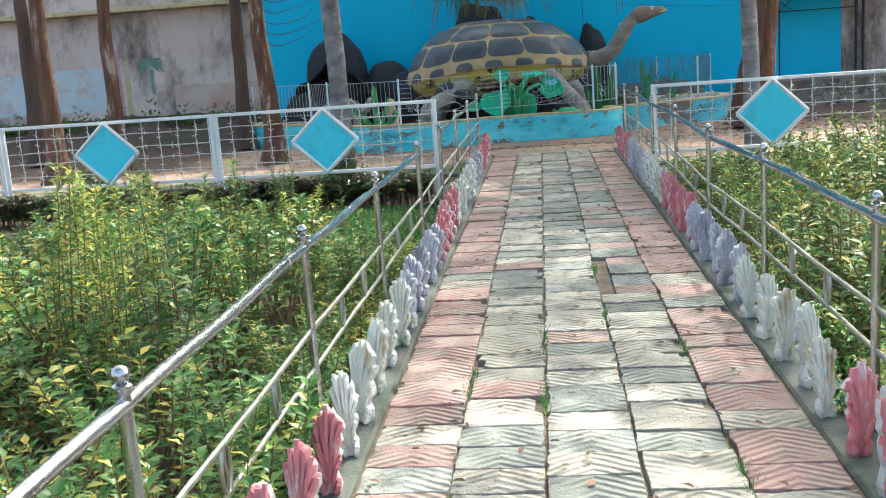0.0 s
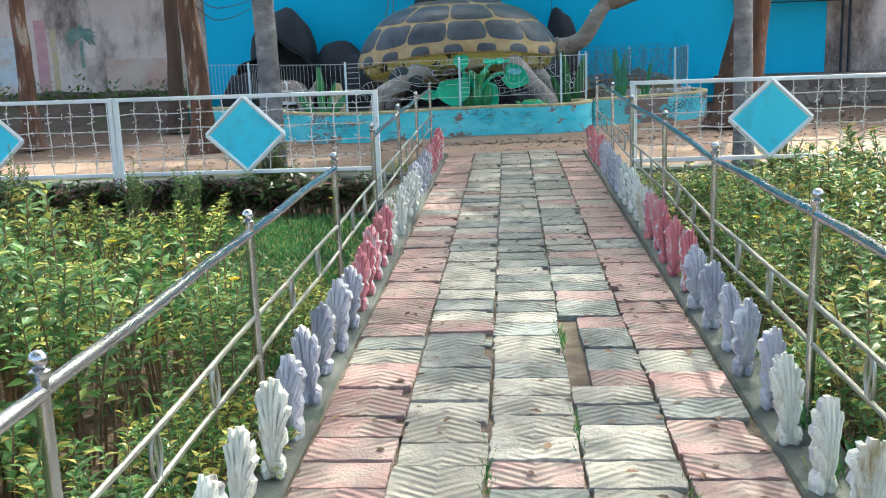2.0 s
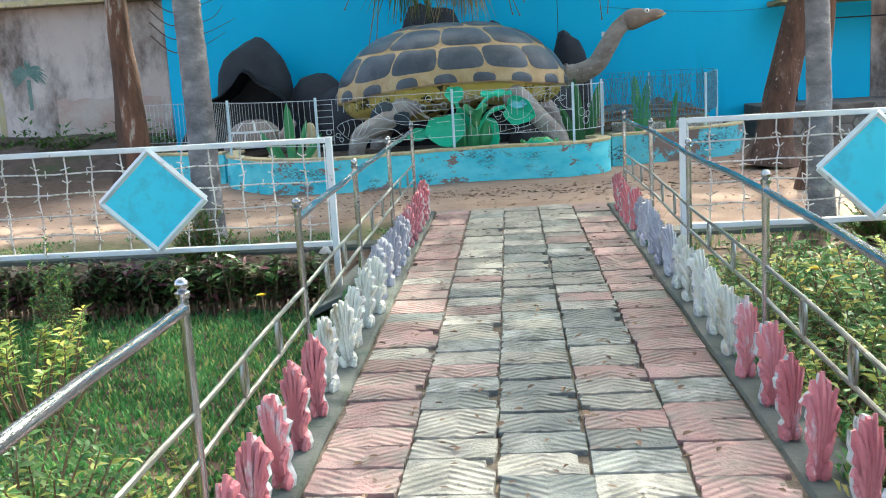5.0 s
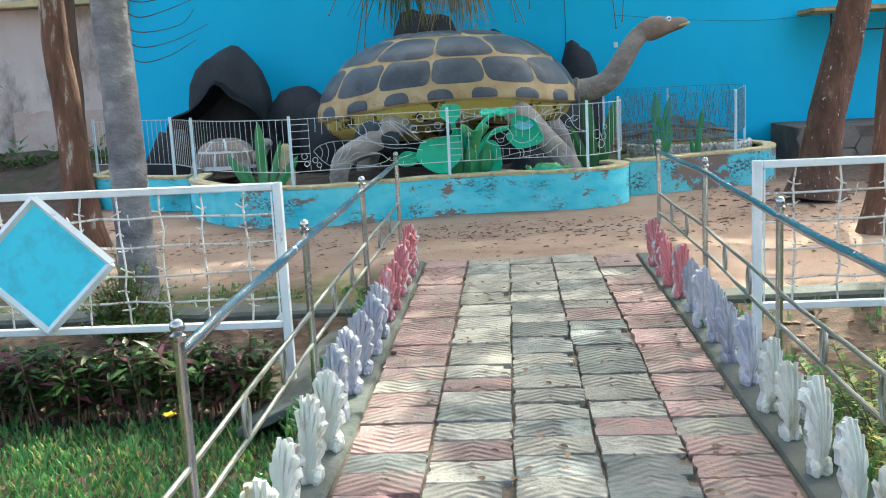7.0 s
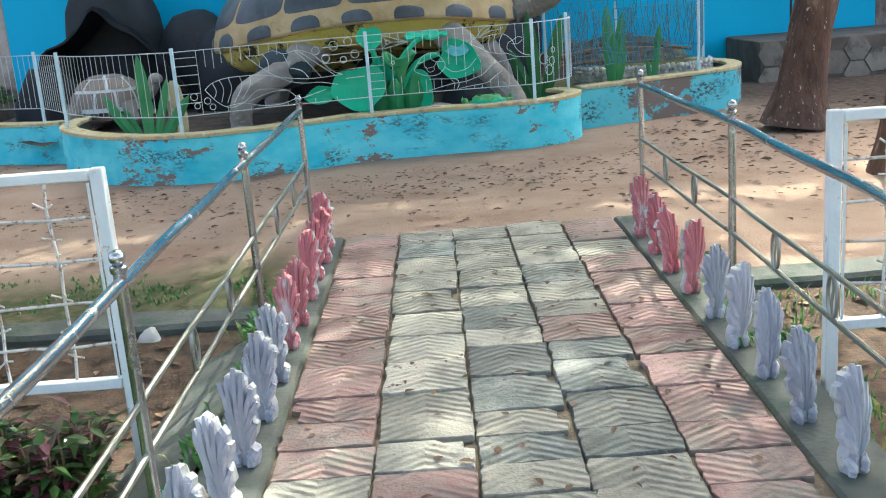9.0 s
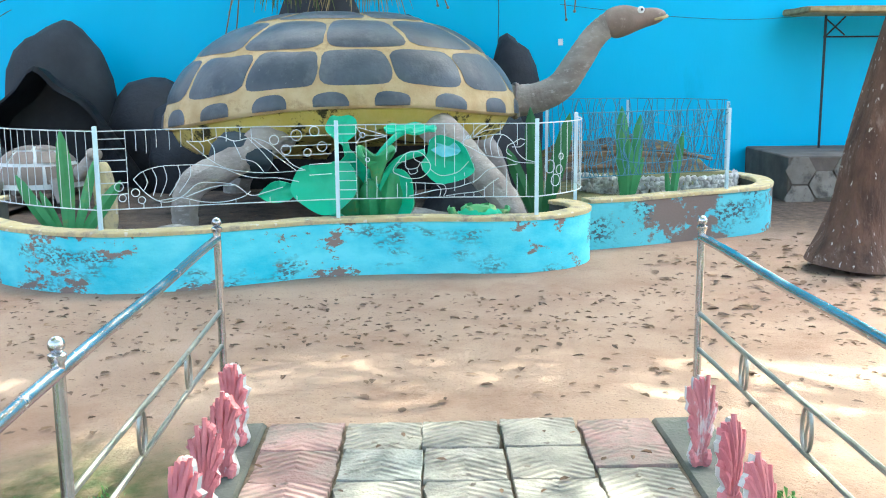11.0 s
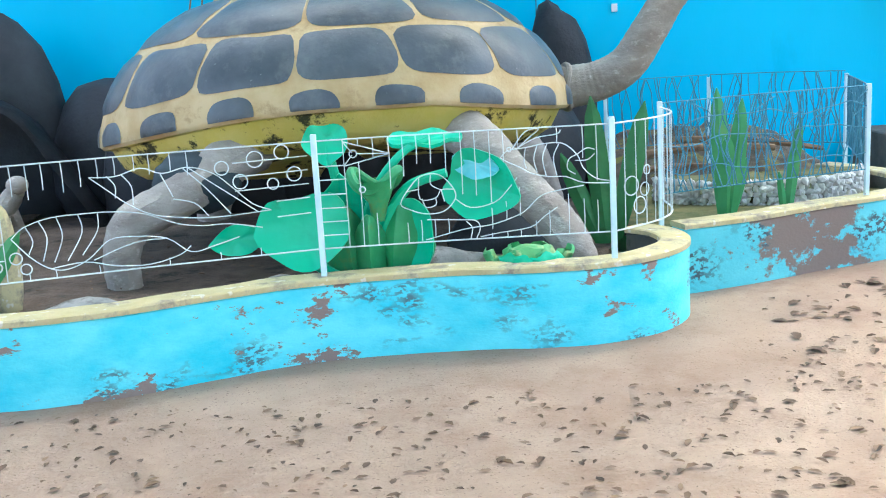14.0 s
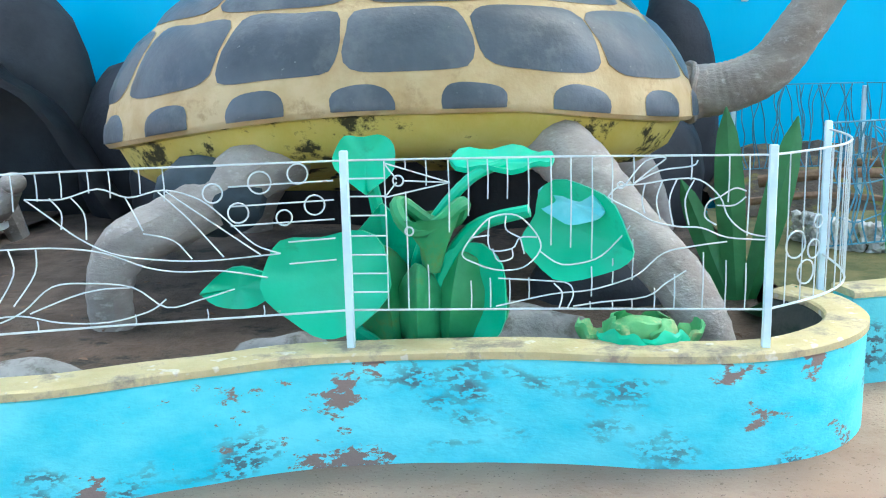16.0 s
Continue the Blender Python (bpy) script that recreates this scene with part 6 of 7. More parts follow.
# ---- hexagon-faced raised bed and shelter on the far side ----
def build_hex_wall():
    bm = bmesh.new()
    box(bm, 4.02, 9.0, 21.42, 22.98, -0.3, 0.33, 0.015)
    base = part("raised_bed", bm, M_BANK)
    tagged(base, "low raised bed faced with hexagonal slabs", "raised bed", kind="structure")
    bm = bmesh.new()
    r = 0.184
    vs = [bm.verts.new((r * 0.94 * math.cos(math.pi / 3 * k), y, r * 0.94 * math.sin(math.pi / 3 * k))) for y in (-0.018, 0.0) for k in range(6)]
    bm.faces.new(vs[:6])
    for k in range(6):
        bm.faces.new((vs[k], vs[(k + 1) % 6], vs[6 + (k + 1) % 6], vs[6 + k]))
    bmesh.ops.recalc_face_normals(bm, faces=bm.faces)
    me = bpy.data.meshes.new("hex_slab")
    bm.to_mesh(me)
    bm.free()
    me.materials.append(M_HEX)
    for i in range(18):
        for j in range(2 if i % 2 == 0 else 1):
            ob = new("hex_slab", me)
            ob.parent = base
            ob.location = (4.16 + i * r * 1.5, 21.418, -0.15 + j * r * 1.74 + (r * 0.87 if i % 2 else 0))
    sh = empty("shelter", (4.82, 22.6, 0.33))
    tagged(sh, "thin iron shelter post with a yellowish thatch edge", "shelter")
    bm = bmesh.new()
    tube(bm, [(0, 0, 0), (0, 0, 1.62)], 0.016, 6)
    part("post", bm, M_BLACKPOLE, sh)
    bm = bmesh.new()
    tube(bm, [(-0.02, 0, 1.36), (1.6, 0, 1.36)], 0.012, 6)
    tube(bm, [(0.0, 0, 1.36), (0.24, 0, 1.6)], 0.01, 6)
    tube(bm, [(0.0, 0, 1.58), (0.24, 0, 1.38)], 0.01, 6)
    part("bracket", bm, M_BLACKPOLE, sh)
    bm = bmesh.new()
    box(bm, -0.42, 2.2, -0.5, 0.35, 1.62, 1.70, 0.02)
    bmesh.ops.subdivide_edges(bm, edges=bm.edges[:], cuts=4)
    for v in bm.verts:
        v.co += Vector((0.03 * noise.noise(v.co * 6), 0.02 * noise.noise(v.co * 5), 0.02 * noise.noise(v.co * 7)))
    part("thatch", bm, M_THATCH, sh)
    post2 = empty("shelter", (6.35, 22.6, -0.1))
    bm = bmesh.new()
    tube(bm, [(0, 0, 0), (0, 0, 2.2)], 0.03, 6)
    tube(bm, [(0.14, 0, 0), (0.14, 0, 2.2)], 0.03, 6)
    part("post", bm, M_BLACKPOLE, post2)
    post2.name = "iron_posts"
    tagged(post2, "pair of dark iron posts at the wall corner", "post")
    bm = bmesh.new()
    tube(bm, smooth_path([(1.6, 22.96, 2.12), (2.8, 22.96, 1.98), (4.0, 22.96, 1.92), (5.2, 22.96, 2.0)], 6), 0.0032, 5)
    cb = part("cable", bm, M_BLACKPOLE)
    tagged(cb, "thin dark cable sagging along the blue wall", "cable")
    for x, z, L in ((0.82, 2.9, 1.7), (0.98, 1.62, 0.25)):
        bm = bmesh.new()
        tube(bm, [(0, 0, 0), (0.02, 0, -L / 2), (0.0, 0, -L)], 0.005, 5)
        w = part("wire", bm, M_BLACKPOLE)
        w.location = (x, 22.97, z)
        tagged(w, "thin dark wire hanging on the blue wall", "wire")
    bm = bmesh.new()
    box(bm, -0.03, 0.03, -0.02, 0.0, -0.04, 0.04, 0.005)
    w = part("wall_socket", bm, M_PAPER)
    w.location = (1.62, 22.998, 1.66)
    tagged(w, "small white fitting on the blue wall", "fitting")


build_hex_wall()


# ---- faded mural on the old plaster ----
def build_mural():
    rnd = random.Random(2)
    art = empty("mural_palm", (-8.78, WALL_Y + 0.015, 1.3))
    tagged(art, "faded green palm painted on stained plaster", "mural")
    bm = bmesh.new()
    for k in range(120):
        a = rnd.uniform(-0.9, math.pi + 0.9)
        L = rnd.uniform(0.14, 0.42)
        d = Vector((math.cos(a), 0, math.sin(a) * 0.62 + 0.12))
        tip = d * L + Vector((0, 0, -0.42 * L * abs(d.x)))
        s = Vector((-d.z, 0, d.x)) * rnd.uniform(0.014, 0.032)
        f = [bm.verts.new(q + Vector((0, -0.00008 * k, 0.24))) for q in (s * 0.3, d * L * 0.6 + s, tip, d * L * 0.6 - s, -s * 0.3)]
        bm.faces.new(f)
    part("crown", bm, M_MURAL, art, smooth=False)
    bm = bmesh.new()
    box(bm, -0.035, 0.035, -0.004, 0.0, -0.40, 0.15)
    part("trunk", bm, M_MURAL, art, smooth=False)
    for nm, x0, x1, z0, z1, mat, label in (("mural_stripe", -9.75, -9.5, 0.25, 1.9, M_MURAL_PINK, "faded pink painted stripe on the plaster"), ("mural_field", -14.5, -9.9, 0.6, 1.55, M_MURAL_BLUE, "faded pale blue painted field on the plaster"), ("mural_stripe", -9.42, -9.30, 0.3, 1.7, M_MURAL_OCHRE, "faded ochre painted stripe on the plaster"), ("mural_field", -8.3, -6.35, 0.35, 1.05, M_MURAL_ROSE, "faded rosy painted field on the plaster")):
        bm = bmesh.new()
        n = 14
        top = [bm.verts.new((x0 + (x1 - x0) * k / n, WALL_Y + 0.014, z1 + 0.08 * noise.noise(Vector((k * 0.7, z1, 0))))) for k in range(n + 1)]
        bot = [bm.verts.new((x0 + (x1 - x0) * k / n, WALL_Y + 0.014, z0 + 0.08 * noise.noise(Vector((k * 0.7, z0, 5))))) for k in range(n + 1)]
        for k in range(n):
            bm.faces.new((bot[k], bot[k + 1], top[k + 1], top[k]))
        tagged(part(nm, bm, mat, smooth=False), label, "mural")


build_mural()


# ---- dry fronds hanging before the blue wall ----
def build_fronds():
    rnd = random.Random(5)
    for x, y, z, n, spread, low, mat, label in ((-1.55, 21.35, 3.3, 130, 0.42, 1.30, M_FROND, "hanging green and brown palm frond"), (-0.75, 21.3, 3.3, 120, 0.46, 1.36, M_THATCH, "hanging dry brown palm frond")):
        th = empty("hanging_frond", (x, y, z))
        tagged(th, label, "palm frond")
        bm = bmesh.new()
        tube(bm, smooth_path([(0.1, WALL_Y - y, 0.9), (0.06, 0.7, 0.8), (0.0, 0.1, 0.4), (0, 0, 0)], 5), 0.03, 6)
        part("stalk", bm, M_THATCH, th)
        bm = bmesh.new()
        for k in range(n):
            a = rnd.gauss(0, spread * 0.55)
            L = low * rnd.uniform(0.6, 1.05)
            p0 = Vector((a * 0.35, rnd.uniform(-0.05, 0.05), 0))
            w = rnd.uniform(0.010, 0.022)
            prev = None
            for i in range(6):
                t = i / 5
                c = p0 + Vector((a * t * 0.9 + 0.03 * math.sin(t * 3 + k), rnd.uniform(-0.01, 0.01), -L * t))
                ww = w * (1 - t * 0.85)
                cur = (bm.verts.new(c + Vector((-ww, 0, 0))), bm.verts.new(c + Vector((ww, 0.008, 0))))
                if prev:
                    bm.faces.new((prev[0], prev[1], cur[1], cur[0]))
                prev = cur
        part("fringe", bm, mat, th)
    for pts in ([(-2.05, 21.3, 3.2), (-2.12, 21.3, 2.4), (-2.28, 21.3, 1.62)], [(-1.95, 21.3, 3.2), (-2.05, 21.3, 2.5), (-2.14, 21.3, 1.75)], [(-2.25, 21.3, 3.2), (-2.4, 21.3, 2.7), (-2.62, 21.3, 2.25)], [(-0.12, 21.3, 3.2), (0.02, 21.3, 2.4), (0.16, 21.3, 2.0)],
                [(-0.2, 21.3, 3.2), (-0.05, 21.3, 2.5), (0.05, 21.3, 2.02)], [(0.2, 21.3, 3.2), (0.26, 21.3, 2.6), (0.24, 21.3, 2.2)], [(1.32, 21.3, 3.2), (1.40, 21.3, 2.4), (1.45, 21.3, 1.86)], [(1.62, 21.3, 3.2), (1.58, 21.3, 2.5), (1.54, 21.3, 1.95)], [(1.25, 21.3, 3.1), (1.3, 21.3, 2.6), (1.28, 21.3, 2.35)]):
        bm = bmesh.new()
        x0 = pts[0][0]
        p = smooth_path([(x0 - 0.05, 22.99, 4.3), (x0 - 0.02, 22.0, 4.1)] + list(pts), 6)
        tube(bm, p, [0.012 * (1 - 0.45 * i / len(p)) for i in range(len(p))], 6)
        ball(bm, p[-1], 0.016, seg=8)
        tagged(part("dry_stalk", bm, M_STEM), "bare brown palm stalk hanging before the wall", "palm stalk", "hanging stalks")
    # thin bare branches over the grotto
    for k in range(6):
        bm = bmesh.new()
        z = 1.75 + 0.22 * k
        p = smooth_path([(-6.0, 21.8, z + 0.3), (-5.6, 21.7, z), (-5.15 + 0.1 * (k % 3), 21.7, z + 0.06), (-4.7 + 0.2 * (k % 2), 21.7, z + 0.28)], 5)
        tube(bm, p, [0.012 * (1 - 0.7 * i / len(p)) for i in range(len(p))], 5)
        tagged(part("bare_twig", bm, M_BARK_DARK), "thin bare drooping twig before the wall", "twig", "bare twigs")


build_fronds()


# ---- bedding plants ----
def shrub_mesh(seed, height, stems, per, size, leaf_mat, spread, low=0.3):
    rnd = random.Random(seed)
    th = empty("shrub")
    bm, bl = bmesh.new(), bmesh.new()
    for _ in range(stems):
        a = rnd.uniform(0, 2 * math.pi)
        r = spread * math.sqrt(rnd.random())
        h = height * rnd.uniform(0.6, 1.0) * (1 - 0.25 * r / spread)
        base = Vector((math.cos(a) * r * 0.4, math.sin(a) * r * 0.4, 0))
        tip = Vector((math.cos(a) * r, math.sin(a) * r, h))
        mid = base.lerp(tip, 0.5) + Vector((rnd.uniform(-0.03, 0.03), rnd.uniform(-0.03, 0.03), 0.02))
        p = smooth_path([base, mid, tip], 3)
        tube(bm, p, [0.0066 * (1 - 0.6 * i / (len(p) - 1)) for i in range(len(p))], 4, caps=False)
        for k in range(per):
            t = low + (1 - low) * (k / per) ** 0.75
            i = min(int(t * (len(p) - 1)), len(p) - 2)
            q = p[i].lerp(p[i + 1], t * (len(p) - 1) - i)
            ang = k * 2.4 + rnd.uniform(-0.4, 0.4)
            up = 0.02 + 0.5 * t + rnd.uniform(-0.4, 0.25)
            d = Vector((math.cos(ang), math.sin(ang), up))
            L = size * rnd.uniform(0.7, 1.25) * (1.1 - 0.35 * t)
            leaf_quads(bl, q, d, L, L * rnd.uniform(0.38, 0.56), rnd)
    part("stem", bm, M_STEM, th)
    part("foliage", bl, leaf_mat, th)
    return th


WEEDS = [(-2.55, 10.0, 0.72), (-3.1, 10.3, 0.66), (-4.0, 10.1, 0.80), (-4.6, 10.3, 0.66)]


def build_bed_plants():
    rnd = random.Random(21)
    kinds = [shrub_mesh(1, 0.74, 25, 24, 0.086, M_LEAF, 0.42, 0.34), shrub_mesh(2, 0.86, 23, 26, 0.082, M_LEAF, 0.40, 0.40), shrub_mesh(3, 0.68, 30, 22, 0.078, M_LEAF_FRESH, 0.44, 0.30), shrub_mesh(4, 1.06, 16, 36, 0.080, M_LEAF_FRESH, 0.34, 0.34), shrub_mesh(7, 1.50, 9, 58, 0.080, M_LEAF_PALE, 0.22, 0.34), shrub_mesh(8, 0.58, 26, 20, 0.068, M_LEAF_PALE, 0.40, 0.45)]
    low = [shrub_mesh(5, 0.42, 26, 18, 0.058, M_LEAF_FRESH, 0.34), shrub_mesh(6, 0.38, 28, 18, 0.055, M_LEAF_PALE, 0.34)]
    used = set()

    def put(proto, m, label):
        ob = proto if proto not in used else copy_thing(proto, m)
        used.add(proto)
        ob.matrix_basis = m
        tagged(ob, label, "shrub", "bedding plants")

    for side in (-1, 1):
        y = 1.0
        while y < (10.4 if side < 0 else 11.0):
            x = 1.18
            while x < 4.9:
                xx, yy = side * (x + rnd.uniform(-0.12, 0.12)), y + rnd.uniform(-0.17, 0.17)
                sparse = side < 0 and yy > (8.2 if x < 1.9 else 9.3)
                thin = side < 0 and yy > 6.6
                far = side > 0 and yy > 10.3 and x < 2.2
                if not (sparse and rnd.random() < (0.96 if x < 2.4 else 0.75) or thin and rnd.random() < 0.30):
                    if thin or far:
                        k = rnd.choice([low[0], low[1], kinds[5]]) if x < 3.2 else rnd.choice([low[0], kinds[0], kinds[5]])
                    else:
                        k = rnd.choice([kinds[0], kinds[1], kinds[2], kinds[3], kinds[5]] if side < 0 else [kinds[0], kinds[2], kinds[2], kinds[1], kinds[5]])
                    s = rnd.uniform(0.88, 1.20) * (0.80 if x < 1.3 else 0.95 if x < 1.8 else 1.0) * (0.7 if sparse else 1.0)
                    put(k, pose(xx, yy, -0.215, rnd.uniform(-9, 9), rnd.uniform(-9, 9), rnd.uniform(0, 360)) @ Matrix.Diagonal((s, s, s * rnd.uniform(0.8, 1.1), 1)),
                        "low leafy green bedding shrub" if thin or far else "leafy green bedding shrub with some yellow leaves")
                x += 0.54
            y += 0.53

    for side, y0, y1 in ((-1, 1.0, 7.6), (1, 1.2, 10.2)):
        y = y0
        while y < y1:
            k = rnd.choice([kinds[2], kinds[0], low[0], kinds[5]])
            s = rnd.uniform(0.55, 0.80)
            put(k, pose(side * rnd.uniform(1.08, 1.16), y, -0.21, rnd.uniform(-8, 8), -side * rnd.uniform(2, 14), rnd.uniform(0, 360)) @ Matrix.Diagonal((s * 0.75, s * 0.75, s, 1)), "leafy bedding shrub leaning over the railing")
            y += rnd.uniform(0.30, 0.55)
    for x, y, s in WEEDS:
        put(kinds[3], pose(x, y, -0.215, rnd.uniform(-8, 8), rnd.uniform(-8, 8), rnd.uniform(0, 360)) @ Matrix.Diagonal((s * 0.6, s * 0.6, s, 1)), "tall thin weed before the hedge")
    for x, y, s in ((-2.2, 4.7, 0.90), (-1.85, 4.4, 0.84), (-2.5, 5.6, 0.80), (-3.1, 5.2, 0.95), (-2.75, 5.0, 0.92), (-3.3, 6.0, 0.88), (-3.8, 5.6, 1.0), (-2.4, 3.9, 0.82), (-4.2, 6.2, 0.98), (-2.0, 5.3, 0.82), (-2.9, 4.3, 0.90), (-3.5, 4.6, 0.95)):
        put(kinds[4], pose(x, y, -0.215, rnd.uniform(-5, 5), rnd.uniform(-5, 5), rnd.uniform(0, 360)) @ Matrix.Diagonal((s * 0.8, s * 0.8, s, 1)), "tall bedding shrub with upright yellow-green spires")


build_bed_plants()


def build_flowers():
    rnd = random.Random(9)
    for x, y, z in ((-1.75, 7.3, 0.22), (-1.62, 7.0, 0.18), (-1.45, 7.15, 0.15), (-2.55, 8.35, 0.12), (-2.0, 6.6, 0.28), (1.35, 9.6, 0.22), (1.30, 7.9, 0.26), (-1.5, 10.3, 0.05), (-2.3, 5.9, 0.36)):
        fl = empty("yellow_flower", (x, y, z))
        tagged(fl, "small yellow flower among the bedding plants", "flower", "yellow flowers")
        for k in range(7):
            a = 2 * math.pi * k / 7
            bm = bmesh.new()
            leaf_quads(bm, Vector((0, 0, 0)), Vector((math.cos(a), math.sin(a), 0.5)), 0.038, 0.028, rnd)
            part("petal", bm, M_PETAL, fl)
        bm = bmesh.new()
        tube(bm, [(0, 0, 0), (0.01, 0.0, (-0.2 - z) * 0.5), (0, 0, -0.2 - z)], 0.003, 4)
        part("stem", bm, M_STEM, fl)


build_flowers()


def build_hedge():
    rnd = random.Random(31)
    for x0, x1 in ((-2.6, -1.32), (-4.0, -2.6), (-5.6, -4.0), (-7.4, -5.6)):
        th = empty("croton_hedge", ((x0 + x1) / 2, 11.08, -0.2))
        tagged(th, "clipped dark red and green croton hedge below the fence", "hedge", "hedge along the fence")
        bm, bl = bmesh.new(), bmesh.new()
        w = x1 - x0
        for _ in range(int(125 * w)):
            b = Vector((rnd.uniform(-w / 2, w / 2), rnd.uniform(-0.14, 0.14), 0))
            t = b + Vector((rnd.uniform(-0.05, 0.05), rnd.uniform(-0.06, 0.06), rnd.uniform(0.20, 0.34)))
            tube(bm, [b, b.lerp(t, 0.5), t], [0.006, 0.005, 0.003], 4, caps=False)
            for k in range(22):
                q = b.lerp(t, rnd.uniform(0.25, 1.0))
                a = rnd.uniform(0, 6.28)
                leaf_quads(bl, q, Vector((math.cos(a), math.sin(a), rnd.uniform(-0.3, 0.7))), rnd.uniform(0.07, 0.12), rnd.uniform(0.026, 0.040), rnd)
        part("stem", bm, M_STEM, th)
        part("foliage", bl, M_CROTON, th)
    for x, y, h in ((-2.45, 12.35, 0.62), (2.62, 12.35, 0.54), (-5.55, 12.4, 0.55), (-8.0, 12.4, 0.5)):
        th = empty("small_bush", (x, y, -0.2))
        tagged(th, "small dense dark green bush behind the fence", "bush")
        bm, bl = bmesh.new(), bmesh.new()
        for _ in range(95):
            a, r = rnd.uniform(0, 6.28), 0.30 * math.sqrt(rnd.random())
            t = Vector((math.cos(a) * r, math.sin(a) * r, h * (1 - (r / 0.36) ** 2) * rnd.uniform(0.5, 1.05)))
            tube(bm, [Vector((0, 0, 0)), t], [0.006, 0.003], 4, caps=False)
            for k in range(22):
                q = t * rnd.uniform(0.3, 1.0)
                b = rnd.uniform(0, 6.28)
                leaf_quads(bl, q, Vector((math.cos(b), math.sin(b), rnd.uniform(0, 1))), rnd.uniform(0.04, 0.07), 0.018, rnd)
        part("stem", bm, M_STEM, th)
        part("foliage", bl, M_CROWN, th)

    for x, y, s in WALL_WEEDS:
        th = empty("wall_weed", (x, y, 0.2))
        tagged(th, "low dark weed at the foot of the old wall", "weed", "weeds along the wall")
        bl = bmesh.new()
        for _ in range(150):
            a, r = rnd.uniform(0, 6.28), s * math.sqrt(rnd.random())
            q = Vector((math.cos(a) * r, math.sin(a) * r * 0.4, rnd.uniform(0.0, 0.55) * (1.1 - r / s)))
            c = rnd.uniform(0, 6.28)
            leaf_quads(bl, q, Vector((math.cos(c), math.sin(c), rnd.uniform(0, 1))), rnd.uniform(0.10, 0.2), 0.05, rnd)
        part("foliage", bl, M_CROWN, th)


WALL_WEEDS = [(-6.4 - 0.75 * k, 22.3 + 0.2 * math.sin(k * 2.3), 0.5 + 0.12 * math.sin(k * 1.7)) for k in range(9)]
build_hedge()


# ---- grass and litter ----
def build_grass():
    rnd = np.random.default_rng(6)
    verts, faces = [], []

    def blades(n, x0, x1, y0, y1, h0, h1, clump=0.0):
        for _ in range(n):
            x, y = rnd.uniform(x0, x1), rnd.uniform(y0, y1)
            if clump and noise.noise(Vector((x * 2.2, y * 2.2, 1.0))) < clump:
                continue
            z = ground_height(x, y) - 0.004
            h, a, w = rnd.uniform(h0, h1), rnd.uniform(0, 6.28), rnd.uniform(0.003, 0.0075)
            dx, dy = math.cos(a) * h * 0.5, math.sin(a) * h * 0.5
            sx, sy = -math.sin(a) * w, math.cos(a) * w
            k = len(verts)
            verts.extend([(x - sx, y - sy, z), (x + sx, y + sy, z), (x + dx * 0.35 + sx, y + dy * 0.35 + sy, z + h * 0.6), (x + dx * 0.35 - sx, y + dy * 0.35 - sy, z + h * 0.6), (x + dx, y + dy, z + h)])
            faces.extend([(k, k + 1, k + 2, k + 3), (k + 3, k + 2, k + 4)])

    blades(20000, -5.6, -1.02, 7.2, 11.0, 0.025, 0.07, -0.25)
    blades(16000, -3.6, -1.02, 7.6, 10.9, 0.02, 0.055)
    blades(5000, -6.0, -1.1, 0.5, 7.4, 0.06, 0.16)
    blades(7000, 1.02, 6.0, 0.5, 11.0, 0.06, 0.18)
    blades(3000, -5.0, -1.02, 12.95, 13.8, 0.012, 0.03, 0.08)
    blades(1500, 1.1, 4.0, 11.2, 12.6, 0.03, 0.08, 0.05)
    me = bpy.data.meshes.new("grass")
    me.from_pydata(verts, [], faces)
    me.materials.append(M_GRASS)
    tagged(new("grass", me), "thin green lawn grass in the bed", "grass", kind="stuff")
    # tufts in the joints of the path
    verts.clear(), faces.clear()
    for cx, cy in ((-0.15, 2.9), (-0.15, 4.35), (0.45, 4.9), (0.15, 6.6), (-0.15, 5.2), (0.45, 3.6), (0.15, 5.5), (-0.45, 3.3), (0.45, 2.8), (-0.45, 4.6)):
        for _ in range(45):
            x, y = cx + rnd.normal(0, 0.012), cy + rnd.normal(0, 0.10)
            h, a, w = rnd.uniform(0.012, 0.04), rnd.uniform(0, 6.28), 0.003
            k = len(verts)
            verts.extend([(x - w, y, -0.02), (x + w, y, -0.02), (x + math.cos(a) * h * 0.7, y + math.sin(a) * h * 0.7, -0.01 + h)])
            faces.append((k, k + 1, k + 2))
    # weeds that creep over the kerbs from the beds
    for _ in range(150):
        side = rnd.choice((-1, 1))
        cx, cy, n = side * rnd.uniform(0.90, 1.02), rnd.uniform(0.8, 13.0), int(rnd.integers(10, 34))
        for _ in range(n):
            x, y = cx + rnd.normal(0, 0.03), cy + rnd.normal(0, 0.06)
            h, a, w = rnd.uniform(0.02, 0.085), rnd.uniform(0, 6.28), rnd.uniform(0.004, 0.011)
            dx, dy = math.cos(a) * h * 0.8, math.sin(a) * h * 0.8
            k = len(verts)
            verts.extend([(x, y, -0.02), (x + dx * 0.5 - math.sin(a) * w, y + dy * 0.5 + math.cos(a) * w, h * 0.5), (x + dx, y + dy, h * 0.75), (x + dx * 0.5 + math.sin(a) * w, y + dy * 0.5 - math.cos(a) * w, h * 0.55)])
            faces.append((k, k + 1, k + 2, k + 3))
    me = bpy.data.meshes.new("joint_weeds")
    me.from_pydata(verts, [], faces)
    me.materials.append(M_GRASS)
    tagged(new("joint_weeds", me), "small green weeds in the paver joints and over the kerbs", "weeds", kind="stuff")


build_grass()


